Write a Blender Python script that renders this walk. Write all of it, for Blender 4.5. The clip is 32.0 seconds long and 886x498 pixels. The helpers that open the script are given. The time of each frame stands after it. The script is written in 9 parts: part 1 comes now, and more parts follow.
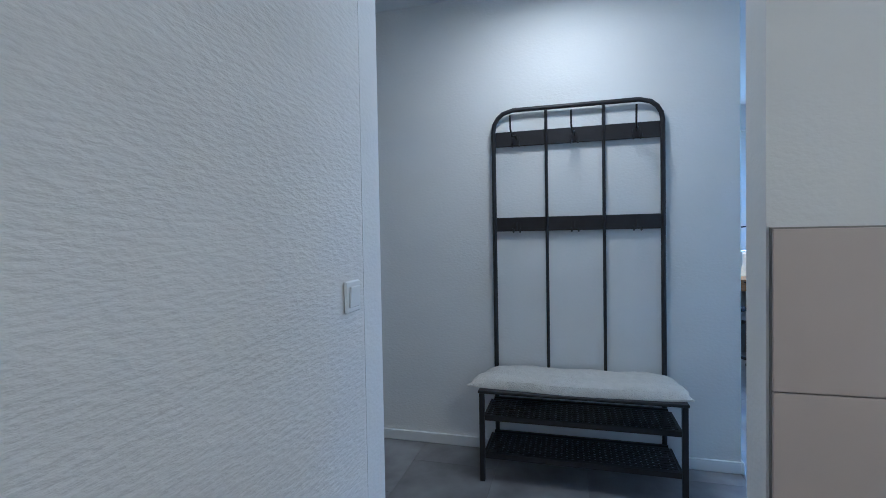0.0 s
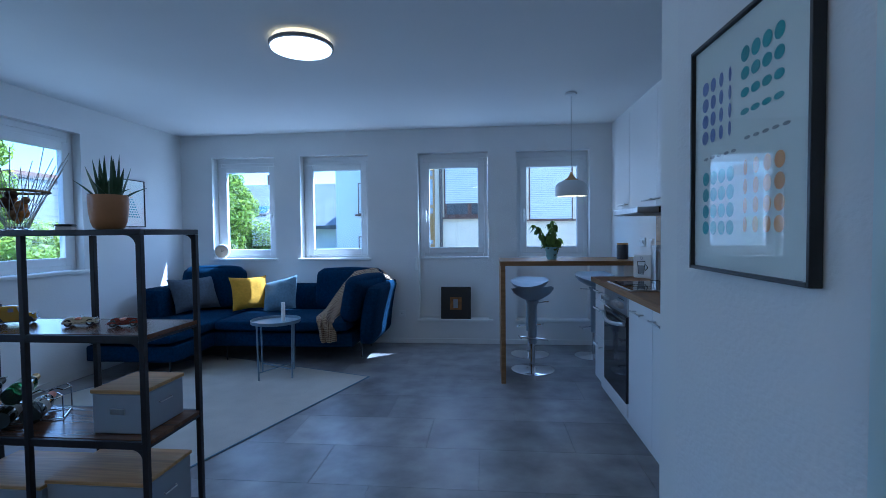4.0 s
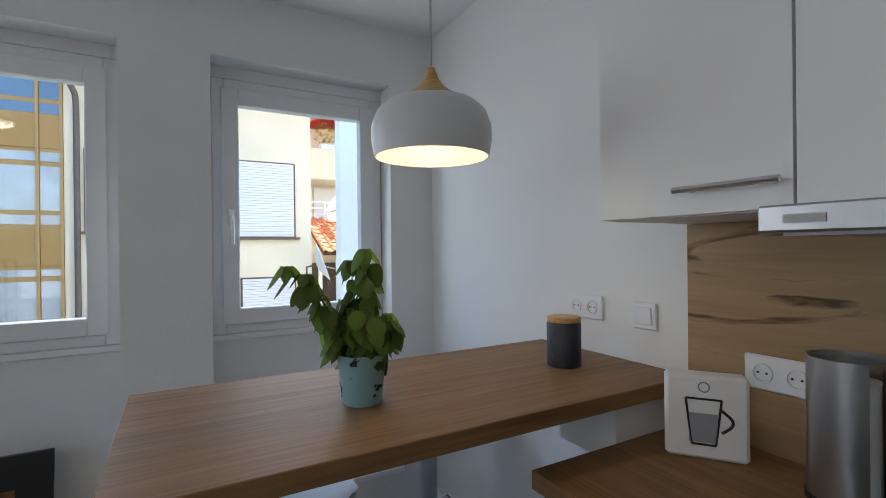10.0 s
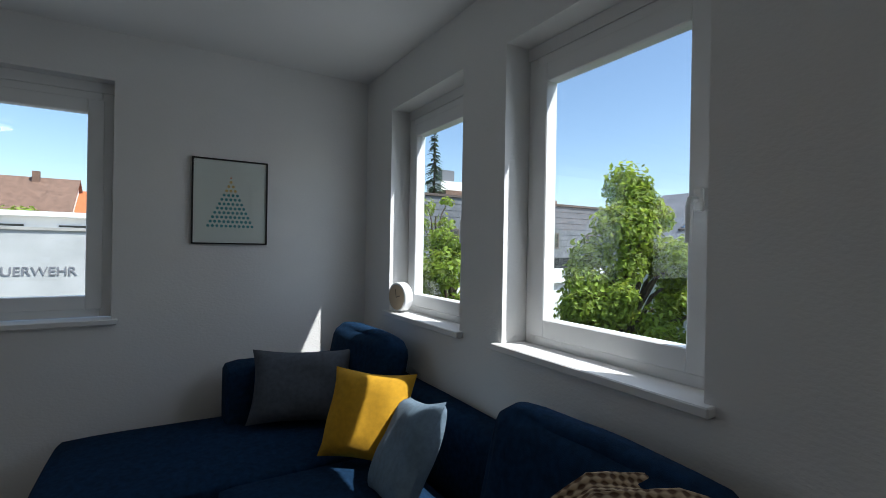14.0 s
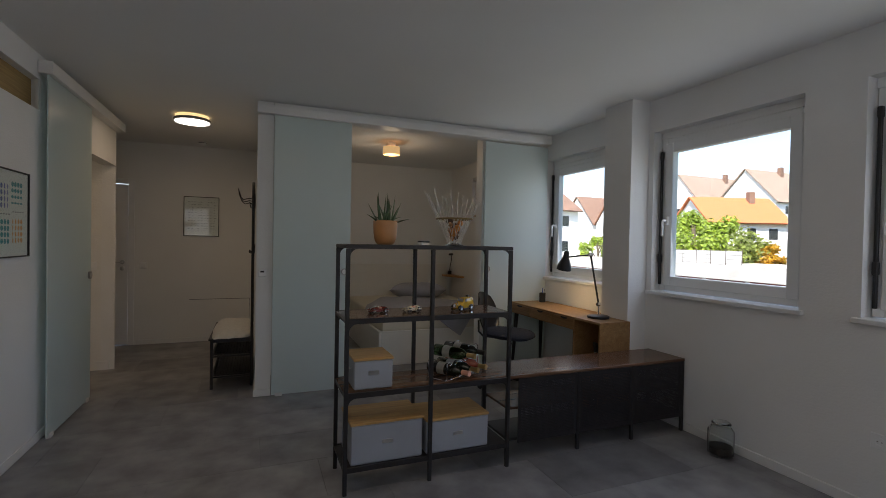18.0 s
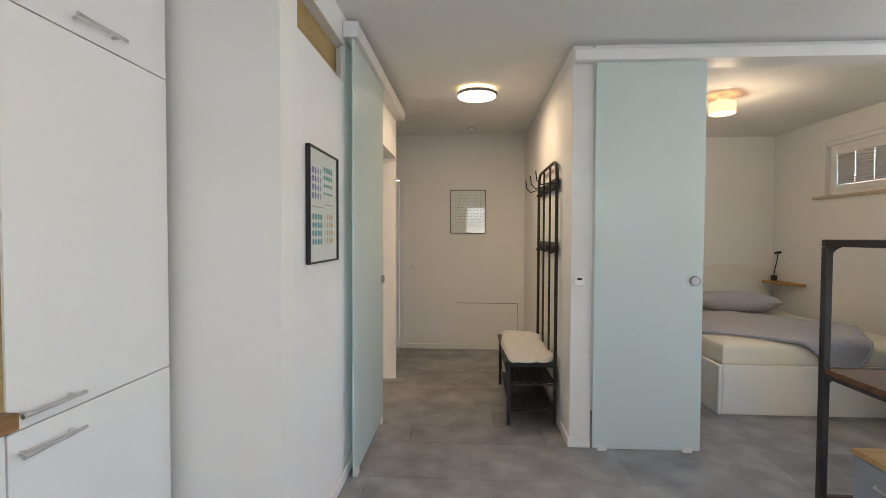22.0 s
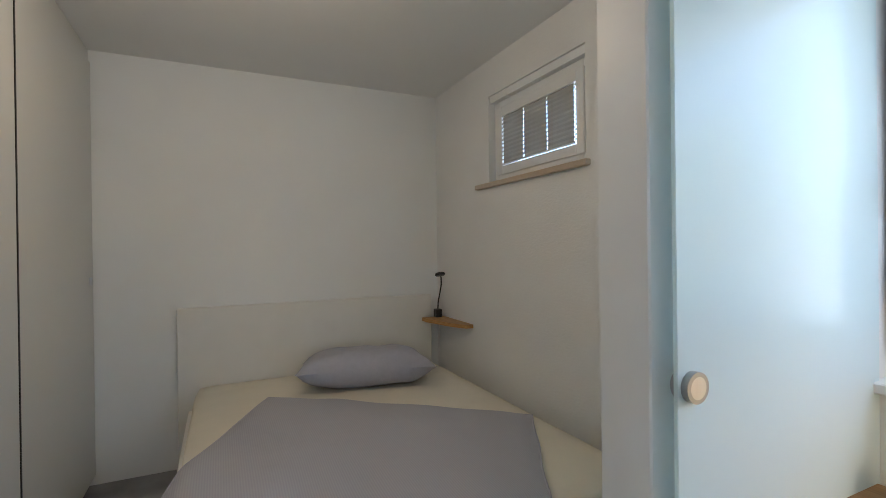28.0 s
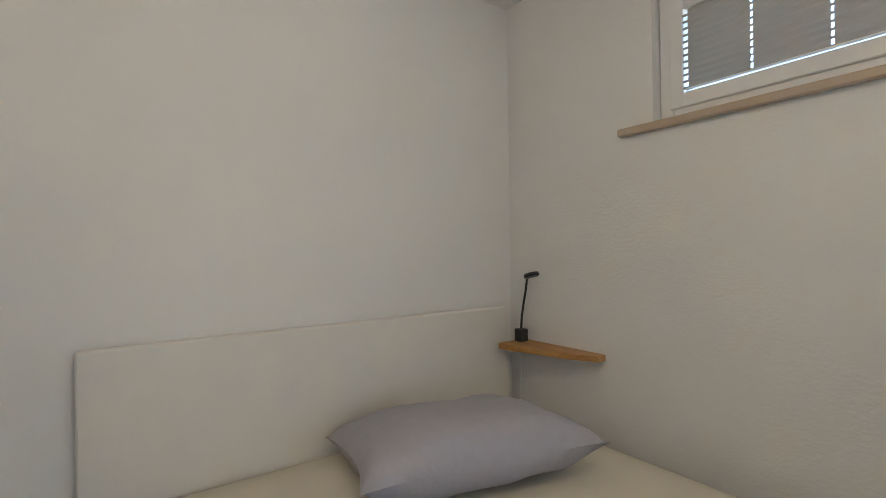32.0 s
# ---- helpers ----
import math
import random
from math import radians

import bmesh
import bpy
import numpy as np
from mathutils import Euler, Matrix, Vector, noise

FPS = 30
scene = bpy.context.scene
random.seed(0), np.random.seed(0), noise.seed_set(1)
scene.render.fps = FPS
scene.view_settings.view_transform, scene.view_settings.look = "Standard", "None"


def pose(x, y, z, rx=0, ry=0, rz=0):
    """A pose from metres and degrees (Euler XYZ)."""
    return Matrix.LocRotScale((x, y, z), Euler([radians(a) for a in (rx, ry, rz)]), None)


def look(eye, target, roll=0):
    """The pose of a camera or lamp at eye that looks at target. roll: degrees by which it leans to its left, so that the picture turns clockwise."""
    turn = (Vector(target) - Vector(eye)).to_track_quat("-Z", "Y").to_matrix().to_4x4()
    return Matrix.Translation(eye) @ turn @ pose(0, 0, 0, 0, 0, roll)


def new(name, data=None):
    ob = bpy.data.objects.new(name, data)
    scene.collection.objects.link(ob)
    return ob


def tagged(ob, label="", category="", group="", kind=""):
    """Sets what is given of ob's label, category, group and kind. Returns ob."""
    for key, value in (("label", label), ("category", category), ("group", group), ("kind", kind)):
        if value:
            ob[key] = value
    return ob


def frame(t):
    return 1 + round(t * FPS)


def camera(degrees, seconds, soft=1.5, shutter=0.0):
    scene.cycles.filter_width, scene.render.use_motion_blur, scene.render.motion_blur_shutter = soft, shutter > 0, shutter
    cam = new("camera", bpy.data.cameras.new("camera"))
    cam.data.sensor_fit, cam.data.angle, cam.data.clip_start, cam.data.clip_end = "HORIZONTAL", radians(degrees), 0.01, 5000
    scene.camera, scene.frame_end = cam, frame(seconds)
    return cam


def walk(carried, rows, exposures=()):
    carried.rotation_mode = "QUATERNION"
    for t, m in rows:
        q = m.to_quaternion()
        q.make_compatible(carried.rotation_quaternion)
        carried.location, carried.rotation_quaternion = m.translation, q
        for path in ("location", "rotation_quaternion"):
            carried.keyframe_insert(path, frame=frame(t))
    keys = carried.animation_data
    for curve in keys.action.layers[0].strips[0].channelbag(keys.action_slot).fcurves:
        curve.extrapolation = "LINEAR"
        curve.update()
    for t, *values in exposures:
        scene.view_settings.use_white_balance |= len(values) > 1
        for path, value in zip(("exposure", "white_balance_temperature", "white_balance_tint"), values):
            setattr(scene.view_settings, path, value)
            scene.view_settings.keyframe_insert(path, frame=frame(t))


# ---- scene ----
cam = camera(86.9, 32.0, soft=0.7)
PATH = [
    (0, (2.713, -0.773, 1.216), (0.784, -1.299, 1.168), -1.0),
    (0.5, (2.396, -0.845, 1.242), (0.411, -1.084, 1.196), -1.1),
    (1, (2.060, -0.864, 1.258), (0.062, -0.928, 1.210), -1.1),
    (1.5, (1.738, -0.850, 1.290), (-0.256, -0.699, 1.245), -1.3),
    (2, (1.452, -0.783, 1.307), (-0.472, -0.241, 1.257), -1.2),
    (2.5, (1.242, -0.687, 1.300), (-0.442, 0.391, 1.245), -1.0),
    (3, (1.085, -0.561, 1.340), (-0.008, 1.113, 1.277), -0.9),
    (3.5, (0.987, -0.337, 1.346), (0.377, 1.566, 1.277), -0.8),
    (4, (0.908, -0.051, 1.334), (0.715, 1.939, 1.265), -0.6),
    (4.5, (0.841, 0.241, 1.334), (1.000, 2.234, 1.268), -0.5),
    (6.5, (0.878, 1.388, 1.349), (1.979, 3.057, 1.304), -0.4),
    (7, (0.948, 1.636, 1.360), (2.136, 3.244, 1.315), -0.6),
    (7.5, (1.068, 1.912, 1.372), (2.282, 3.501, 1.333), -0.5),
    (8, (1.135, 2.183, 1.390), (2.380, 3.747, 1.362), -0.5),
    (8.5, (1.178, 2.444, 1.402), (2.440, 3.996, 1.374), -0.5),
    (9, (1.198, 2.741, 1.410), (2.430, 4.317, 1.387), -0.6),
    (9.5, (1.174, 3.022, 1.406), (2.289, 4.683, 1.396), -0.6),
    (10, (1.122, 3.273, 1.433), (2.103, 5.016, 1.428), -0.6),
    (10.5, (1.066, 3.490, 1.439), (1.731, 5.375, 1.445), -0.7),
    (11, (1.005, 3.686, 1.433), (1.192, 5.677, 1.455), -0.5),
    (11.5, (0.890, 3.820, 1.424), (0.694, 5.810, 1.455), -0.2),
    (12, (0.748, 3.906, 1.403), (0.232, 5.838, 1.448), 0.2),
    (12.5, (0.609, 3.992, 1.404), (-0.202, 5.820, 1.445), 0.4),
    (13, (0.487, 4.133, 1.415), (-0.715, 5.732, 1.444), 0.7),
    (13.5, (0.331, 4.253, 1.405), (-1.193, 5.548, 1.431), 1.1),
    (14, (0.156, 4.313, 1.432), (-1.560, 5.340, 1.429), 1.0),
    (14.5, (0.015, 4.370, 1.417), (-1.875, 5.025, 1.418), 1.0),
    (15, (-0.086, 4.441, 1.406), (-2.086, 4.452, 1.398), 1.0),
    (15.5, (-0.109, 4.501, 1.364), (-2.028, 3.938, 1.381), 1.2),
    (17.5, (0.041, 4.448, 1.358), (-1.003, 2.743, 1.342), 1.4),
    (18, (0.074, 4.420, 1.384), (-0.669, 2.564, 1.353), 1.1),
    (18.5, (0.099, 4.428, 1.387), (-0.359, 2.482, 1.352), 0.9),
    (19, (0.165, 4.434, 1.390), (0.025, 2.439, 1.350), 0.6),
    (19.5, (0.229, 4.406, 1.390), (0.405, 2.415, 1.344), 0.4),
    (20, (0.305, 4.276, 1.390), (0.707, 2.318, 1.339), 0.3),
    (20.5, (0.410, 4.071, 1.389), (0.855, 2.122, 1.330), 0.2),
    (21, (0.510, 3.760, 1.382), (0.936, 1.807, 1.318), 0.1),
    (21.5, (0.617, 3.441, 1.378), (1.002, 1.480, 1.317), 0.2),
    (22, (0.724, 3.093, 1.368), (0.837, 1.097, 1.311), 0.2),
    (22.5, (0.773, 2.735, 1.334), (0.566, 0.746, 1.284), 0.0),
    (23, (0.734, 2.364, 1.317), (0.164, 0.448, 1.281), -0.4),
    (23.5, (0.648, 2.051, 1.345), (-0.465, 0.390, 1.305), -0.4),
    (24, (0.515, 1.802, 1.347), (-0.893, 0.382, 1.311), -0.9),
    (24.5, (0.301, 1.563, 1.359), (-1.214, 0.258, 1.319), -1.1),
    (26.5, (-0.763, 0.862, 1.385), (-2.382, -0.311, 1.361), -1.1),
    (27, (-1.028, 0.792, 1.389), (-2.524, -0.535, 1.372), -1.1),
    (27.5, (-1.281, 0.746, 1.404), (-2.464, -0.866, 1.388), -1.4),
    (28, (-1.379, 0.602, 1.383), (-2.240, -1.203, 1.376), -0.7),
    (28.5, (-1.363, 0.408, 1.374), (-1.982, -1.494, 1.371), -0.5),
    (29, (-1.301, 0.182, 1.353), (-1.629, -1.791, 1.360), -0.4),
    (29.5, (-1.261, -0.071, 1.362), (-1.263, -2.071, 1.366), -0.6),
    (30, (-1.168, -0.367, 1.332), (-1.085, -2.366, 1.335), -0.3),
    (30.5, (-1.171, -0.604, 1.328), (-1.099, -2.602, 1.345), -0.6),
    (31, (-1.182, -0.813, 1.327), (-1.358, -2.805, 1.353), -0.6),
    (31.5, (-1.199, -0.922, 1.314), (-1.789, -2.833, 1.326), -0.9),
    (32, (-1.224, -0.973, 1.309), (-2.379, -2.605, 1.313), -0.8),
]
EXPOSURES = [
    (0.0, 2.95, 3980, 7), (0.6, 3.15, 3880, 9), (1.2, 3.25, 3850, 10), (2.0, 3.25, 3980, 11), (2.6, 3.2, 4100, 11), (3.4, 2.0, 4100, 8), (4.5, 1.68, 4200, 8), (6.5, 2.8, 5250, 11),
    (8.0, 2.88, 5650, 13), (9.0, 2.42, 5750, 13), (10.0, 2.05, 5950, 13), (10.8, 1.5, 6050, 13), (12.0, 1.25, 6250, 14), (13.0, 1.65, 6400, 14), (14.0, 0.5, 5950, 9), (14.5, 0.25, 6050, 10), (15.0, 0.6, 6150, 11), (17.5, 1.15, 6400, 14), (18.2, 1.5, 6500, 16),
    (19.0, 2.6, 6500, 16), (20.0, 3.2, 6500, 14), (21.2, 3.3, 6500, 14), (22.0, 3.25, 6500, 14), (23.0, 3.2, 6350, 13), (24.5, 2.95, 6000, 13), (26.5, 1.9, 5800, 11), (28.0, 2.98, 5750, 11), (29.0, 3.35, 5800, 12), (30.0, 3.38, 5750, 12), (32.0, 3.4, 5800, 12)]
walk(cam, [(t, look(eye, target, roll)) for t, eye, target, roll in PATH], EXPOSURES)

# ---- light ----
SUN_WAY = Vector((-0.58, -0.44, -1.0)).normalized()
world = bpy.data.worlds.new("sky_world")
scene.world = world
world.use_nodes = True
wn = world.node_tree
sky = wn.nodes.new("ShaderNodeTexSky")
sky.sky_type, sky.sun_disc = "NISHITA", False
sky.sun_elevation = math.asin(-SUN_WAY.z)
sky.sun_rotation = math.atan2(-SUN_WAY.x, -SUN_WAY.y)
wn.nodes["Background"].inputs[1].default_value = 0.15
wn.links.new(sky.outputs[0], wn.nodes["Background"].inputs[0])
sun = new("sun", bpy.data.lights.new("sun", "SUN"))
sun.data.energy, sun.data.angle, sun.data.color = 5.0, radians(0.6), (1.0, 0.95, 0.87)
sun.matrix_world = look((0, 0, 0), SUN_WAY)


def area_lamp(name, m, w, h, power, col=(1, 1, 1)):
    la = bpy.data.lights.new(name, "AREA")
    la.shape, la.size, la.size_y, la.energy, la.color = "RECTANGLE", w, h, power, col
    ob = new(name, la)
    ob.matrix_world = m
    return ob


def disc_lamp(name, m, size, power, col):
    la = bpy.data.lights.new(name, "AREA")
    la.shape, la.size, la.energy, la.color = "DISK", size, power, col
    ob = new(name, la)
    ob.matrix_world = m
    return ob


# ---- plan ----
XL, XK, YW, YB, ZC = -2.945, 2.33, 5.535, -2.53, 2.575   # left wall, kitchen wall, window wall, back wall, ceiling
XH, YBOX, YH = 1.42, 1.40, -2.79                                 # bath wall towards the hall, end of the bath box, head wall of the bedroom
T = 0.22                                              # thickness of the outer walls
W_WINS = [(-2.535, -1.72, 1.03, 2.295), (-1.395, -0.54, 1.03, 2.295), (0.07, 0.91, 0.285, 2.295), (1.245, 2.085, 0.285, 2.285)]
L_WINS = [(-0.025, 1.115, 1.01, 2.31), (1.49, 2.62, 1.01, 2.31), (2.93, 4.075, 1.01, 2.31)]
SKY_COL = (0.94, 0.97, 1.0)
for n, (a, b, z0, z1) in enumerate(W_WINS):
    z0 = max(z0, 1.05)
    area_lamp("window_daylight", look(((a + b) / 2, YW + 0.088, (z0 + z1) / 2), ((a + b) / 2, 0, (z0 + z1) / 2 - 0.6)), b - a - 0.2, z1 - z0 - 0.2, (1.1, 1.1, 1.0, 0.55)[n], SKY_COL)
for a, b, z0, z1 in L_WINS:
    area_lamp("window_daylight", look((XL - 0.058, (a + b) / 2, (z0 + z1) / 2), (0, (a + b) / 2, (z0 + z1) / 2 - 0.4)), b - a - 0.2, z1 - z0 - 0.2, 1.0, SKY_COL)


# ---- materials ----
def rgb(c):
    return (c[0], c[1], c[2], 1.0)


def material(name, base, rough=0.6, metal=0.0, vary=0.06, scale=6.0, bump=0.0, bscale=60.0, stretch=(1, 1, 1), spec=0.5, coat=0.0, sheen=0.0, random_tint=0.0, dark=None, world_coords=False):
    """A surface with two scales of mottling and a fine relief."""
    m = bpy.data.materials.new(name)
    m.use_nodes = True
    nt = m.node_tree
    nd, lk = nt.nodes, nt.links
    b = nd["Principled BSDF"]
    b.inputs["Roughness"].default_value = rough
    b.inputs["Metallic"].default_value = metal
    b.inputs["Specular IOR Level"].default_value = spec
    b.inputs["Coat Weight"].default_value = coat
    b.inputs["Sheen Weight"].default_value = sheen
    tc = nd.new("ShaderNodeTexCoord")
    mp = nd.new("ShaderNodeMapping")
    mp.inputs["Scale"].default_value = stretch
    geo = nd.new("ShaderNodeNewGeometry")
    lk.new(geo.outputs["Position"] if world_coords else tc.outputs["Object"], mp.inputs["Vector"])
    n1 = nd.new("ShaderNodeTexNoise")
    n1.inputs["Scale"].default_value, n1.inputs["Detail"].default_value = scale, 5
    lk.new(mp.outputs[0], n1.inputs["Vector"])
    ramp = nd.new("ShaderNodeValToRGB")
    d = dark or tuple(c * (1 - vary) for c in base)
    li = tuple(min(1, c * (1 + vary)) for c in base)
    ramp.color_ramp.elements[0].color, ramp.color_ramp.elements[1].color = rgb(d), rgb(li if not dark else base)
    ramp.color_ramp.elements[0].position, ramp.color_ramp.elements[1].position = 0.3, 0.7
    lk.new(n1.outputs[0], ramp.inputs[0])
    out = ramp.outputs[0]
    if random_tint:
        oi = nd.new("ShaderNodeObjectInfo")
        hs = nd.new("ShaderNodeHueSaturation")
        mr = nd.new("ShaderNodeMapRange")
        mr.inputs["To Min"].default_value, mr.inputs["To Max"].default_value = 1 - random_tint, 1 + random_tint
        lk.new(oi.outputs["Random"], mr.inputs["Value"])
        lk.new(mr.outputs[0], hs.inputs["Value"])
        lk.new(out, hs.inputs["Color"])
        out = hs.outputs[0]
    lk.new(out, b.inputs["Base Color"])
    if bump:
        n2 = nd.new("ShaderNodeTexNoise")
        n2.inputs["Scale"].default_value, n2.inputs["Detail"].default_value = bscale, 4
        lk.new(mp.outputs[0], n2.inputs["Vector"])
        bp = nd.new("ShaderNodeBump")
        bp.inputs["Strength"].default_value, bp.inputs["Distance"].default_value = bump, 0.01
        lk.new(n2.outputs[0], bp.inputs["Height"])
        lk.new(bp.outputs[0], b.inputs["Normal"])
    return m


def wood_mat(name, light, dark, axis="X", rough=0.5, scale=1.0, knots=True, fine=(0.80, 1.12), streak=0.29):
    """Long grain along one axis with darker streaks and a few knots."""
    m = bpy.data.materials.new(name)
    m.use_nodes = True
    nt = m.node_tree
    nd, lk = nt.nodes, nt.links
    b = nd["Principled BSDF"]
    b.inputs["Roughness"].default_value = rough
    b.inputs["Specular IOR Level"].default_value = 0.3
    tc = nd.new("ShaderNodeTexCoord")
    mp = nd.new("ShaderNodeMapping")
    st = {"X": (0.7, 9, 9), "Y": (9, 0.7, 9), "Z": (9, 9, 0.7)}[axis]
    mp.inputs["Scale"].default_value = tuple(s * scale for s in st)
    lk.new(tc.outputs["Object"], mp.inputs["Vector"])
    n1 = nd.new("ShaderNodeTexNoise")
    n1.inputs["Scale"].default_value, n1.inputs["Detail"].default_value, n1.inputs["Distortion"].default_value = 2.2, 8, 0.6
    lk.new(mp.outputs[0], n1.inputs["Vector"])
    r1 = nd.new("ShaderNodeValToRGB")
    r1.color_ramp.elements[0].color, r1.color_ramp.elements[1].color = rgb(dark), rgb(light)
    r1.color_ramp.elements[0].position, r1.color_ramp.elements[1].position = 0.28, 0.62
    lk.new(n1.outputs[0], r1.inputs[0])
    out = r1.outputs[0]
    if knots:
        mp2 = nd.new("ShaderNodeMapping")
        st2 = {"X": (1.2, 5.5, 5.5), "Y": (5.5, 1.2, 5.5), "Z": (5.5, 5.5, 1.2)}[axis]
        mp2.inputs["Scale"].default_value = st2
        lk.new(tc.outputs["Object"], mp2.inputs["Vector"])
        n2 = nd.new("ShaderNodeTexNoise")
        n2.inputs["Scale"].default_value, n2.inputs["Detail"].default_value, n2.inputs["Distortion"].default_value = 1.7, 5, 1.6
        lk.new(mp2.outputs[0], n2.inputs["Vector"])
        r2 = nd.new("ShaderNodeValToRGB")
        r2.color_ramp.elements[0].color, r2.color_ramp.elements[1].color = rgb(tuple(c * 0.45 for c in dark)), (1, 1, 1, 1)
        r2.color_ramp.elements[0].position, r2.color_ramp.elements[1].position = streak, streak + 0.09
        lk.new(n2.outputs[0], r2.inputs[0])
        mx = nd.new("ShaderNodeMix")
        mx.data_type, mx.blend_type = "RGBA", "MULTIPLY"
        mx.inputs[0].default_value = 0.85
        lk.new(out, mx.inputs[6])
        lk.new(r2.outputs[0], mx.inputs[7])
        out = mx.outputs[2]
    mp3 = nd.new("ShaderNodeMapping")
    mp3.inputs["Scale"].default_value = {"X": (2.5, 75, 75), "Y": (75, 2.5, 75), "Z": (75, 75, 2.5)}[axis]
    lk.new(tc.outputs["Object"], mp3.inputs["Vector"])
    n3 = nd.new("ShaderNodeTexNoise")
    n3.inputs["Scale"].default_value, n3.inputs["Detail"].default_value = 1.5, 3
    lk.new(mp3.outputs[0], n3.inputs["Vector"])
    r3 = nd.new("ShaderNodeMapRange")
    r3.inputs["From Min"].default_value, r3.inputs["From Max"].default_value = 0.3, 0.7
    r3.inputs["To Min"].default_value, r3.inputs["To Max"].default_value = fine
    lk.new(n3.outputs[0], r3.inputs["Value"])
    hs = nd.new("ShaderNodeHueSaturation")
    lk.new(r3.outputs[0], hs.inputs["Value"])
    lk.new(out, hs.inputs["Color"])
    lk.new(hs.outputs[0], b.inputs["Base Color"])
    bp = nd.new("ShaderNodeBump")
    bp.inputs["Strength"].default_value, bp.inputs["Distance"].default_value = 0.15, 0.003
    lk.new(n1.outputs[0], bp.inputs["Height"])
    lk.new(bp.outputs[0], b.inputs["Normal"])
    return m


def glow_mat(name, col, strength):
    m = bpy.data.materials.new(name)
    m.use_nodes = True
    b = m.node_tree.nodes["Principled BSDF"]
    b.inputs["Base Color"].default_value = rgb(col)
    b.inputs["Emission Color"].default_value = rgb(col)
    b.inputs["Emission Strength"].default_value = strength
    return m


def glass_mat(name, col=(1, 1, 1), rough=0.0, ior=1.45):
    m = bpy.data.materials.new(name)
    m.use_nodes = True
    b = m.node_tree.nodes["Principled BSDF"]
    b.inputs["Base Color"].default_value = rgb(col)
    b.inputs["Roughness"].default_value = rough
    b.inputs["Transmission Weight"].default_value = 1.0
    b.inputs["IOR"].default_value = ior
    return m


def pane_mat(name):
    """Thin window glass: clear, with a weak mirror on it."""
    m = bpy.data.materials.new(name)
    m.use_nodes = True
    nd, lk = m.node_tree.nodes, m.node_tree.links
    nd.remove(nd["Principled BSDF"])
    tr = nd.new("ShaderNodeBsdfTransparent")
    tr.inputs[0].default_value = (0.97, 0.99, 0.98, 1)
    gl = nd.new("ShaderNodeBsdfGlossy")
    gl.inputs["Roughness"].default_value = 0.0
    lw = nd.new("ShaderNodeLayerWeight")
    lw.inputs[0].default_value = 0.5
    pw = nd.new("ShaderNodeMath")
    pw.operation = "POWER"
    pw.inputs[1].default_value = 6.0
    lk.new(lw.outputs["Facing"], pw.inputs[0])
    fr = nd.new("ShaderNodeMapRange")
    fr.inputs["To Min"].default_value, fr.inputs["To Max"].default_value = 0.04, 0.6
    lk.new(pw.outputs[0], fr.inputs["Value"])
    mx = nd.new("ShaderNodeMixShader")
    lk.new(fr.outputs[0], mx.inputs[0])
    lk.new(tr.outputs[0], mx.inputs[1])
    lk.new(gl.outputs[0], mx.inputs[2])
    lk.new(mx.outputs[0], nd["Material Output"].inputs[0])
    return m


def frosted_mat(name):
    """Satin glass: passes light softly, pale green."""
    m = bpy.data.materials.new(name)
    m.use_nodes = True
    nd, lk = m.node_tree.nodes, m.node_tree.links
    b = nd["Principled BSDF"]
    b.inputs["Base Color"].default_value = (0.82, 0.865, 0.855, 1)
    b.inputs["Roughness"].default_value = 0.22
    tl = nd.new("ShaderNodeBsdfTranslucent")
    tl.inputs[0].default_value = (0.74, 0.89, 0.90, 1)
    nz = nd.new("ShaderNodeTexNoise")
    nz.inputs["Scale"].default_value = 3.0
    rr = nd.new("ShaderNodeMapRange")
    rr.inputs["To Min"].default_value, rr.inputs["To Max"].default_value = 0.16, 0.30
    lk.new(nz.outputs[0], rr.inputs["Value"])
    lk.new(rr.outputs[0], b.inputs["Roughness"])
    mx = nd.new("ShaderNodeMixShader")
    mx.inputs[0].default_value = 0.45
    lk.new(b.outputs[0], mx.inputs[1])
    lk.new(tl.outputs[0], mx.inputs[2])
    lk.new(mx.outputs[0], nd["Material Output"].inputs[0])
    return m


def floor_mat(name):
    """Grey concrete-look vinyl with clouding."""
    m = material(name, (0.235, 0.232, 0.238), 0.36, vary=0.34, scale=4.4, bump=0.05, bscale=160, random_tint=0.17, world_coords=True)
    return m


PLASTER = material("white_textured_plaster", (0.80, 0.80, 0.79), 0.85, vary=0.02, scale=2.5, bump=0.18, bscale=60, stretch=(1, 1, 1.6))
PLASTER_ROUGH = material("rough_white_plaster", (0.80, 0.79, 0.77), 0.85, vary=0.03, scale=2.5, bump=0.40, bscale=55, stretch=(0.7, 0.7, 1.9))
PLASTER_SMOOTH = material("white_wall_paint", (0.82, 0.82, 0.80), 0.8, vary=0.02, scale=2.0, bump=0.05, bscale=90)
CEIL = material("white_ceiling_paint", (0.82, 0.82, 0.81), 0.85, vary=0.015, scale=1.5, bump=0.06, bscale=80)
FLOOR = floor_mat("grey_vinyl_tile")
GROUT = material("dark_floor_joint", (0.165, 0.163, 0.168), 0.7, vary=0.1)
TRIM = material("white_trim_paint", (0.80, 0.80, 0.79), 0.45, vary=0.02)
PVC = material("white_window_plastic", (0.82, 0.83, 0.83), 0.32, vary=0.015)
RUBBER = material("black_rubber_seal", (0.02, 0.02, 0.022), 0.6)
PANE = pane_mat("window_glass")
FROST = frosted_mat("frosted_green_glass")
BLACK = material("black_powder_coat", (0.018, 0.017, 0.020), 0.45, vary=0.25, scale=14, bump=0.05, bscale=300)
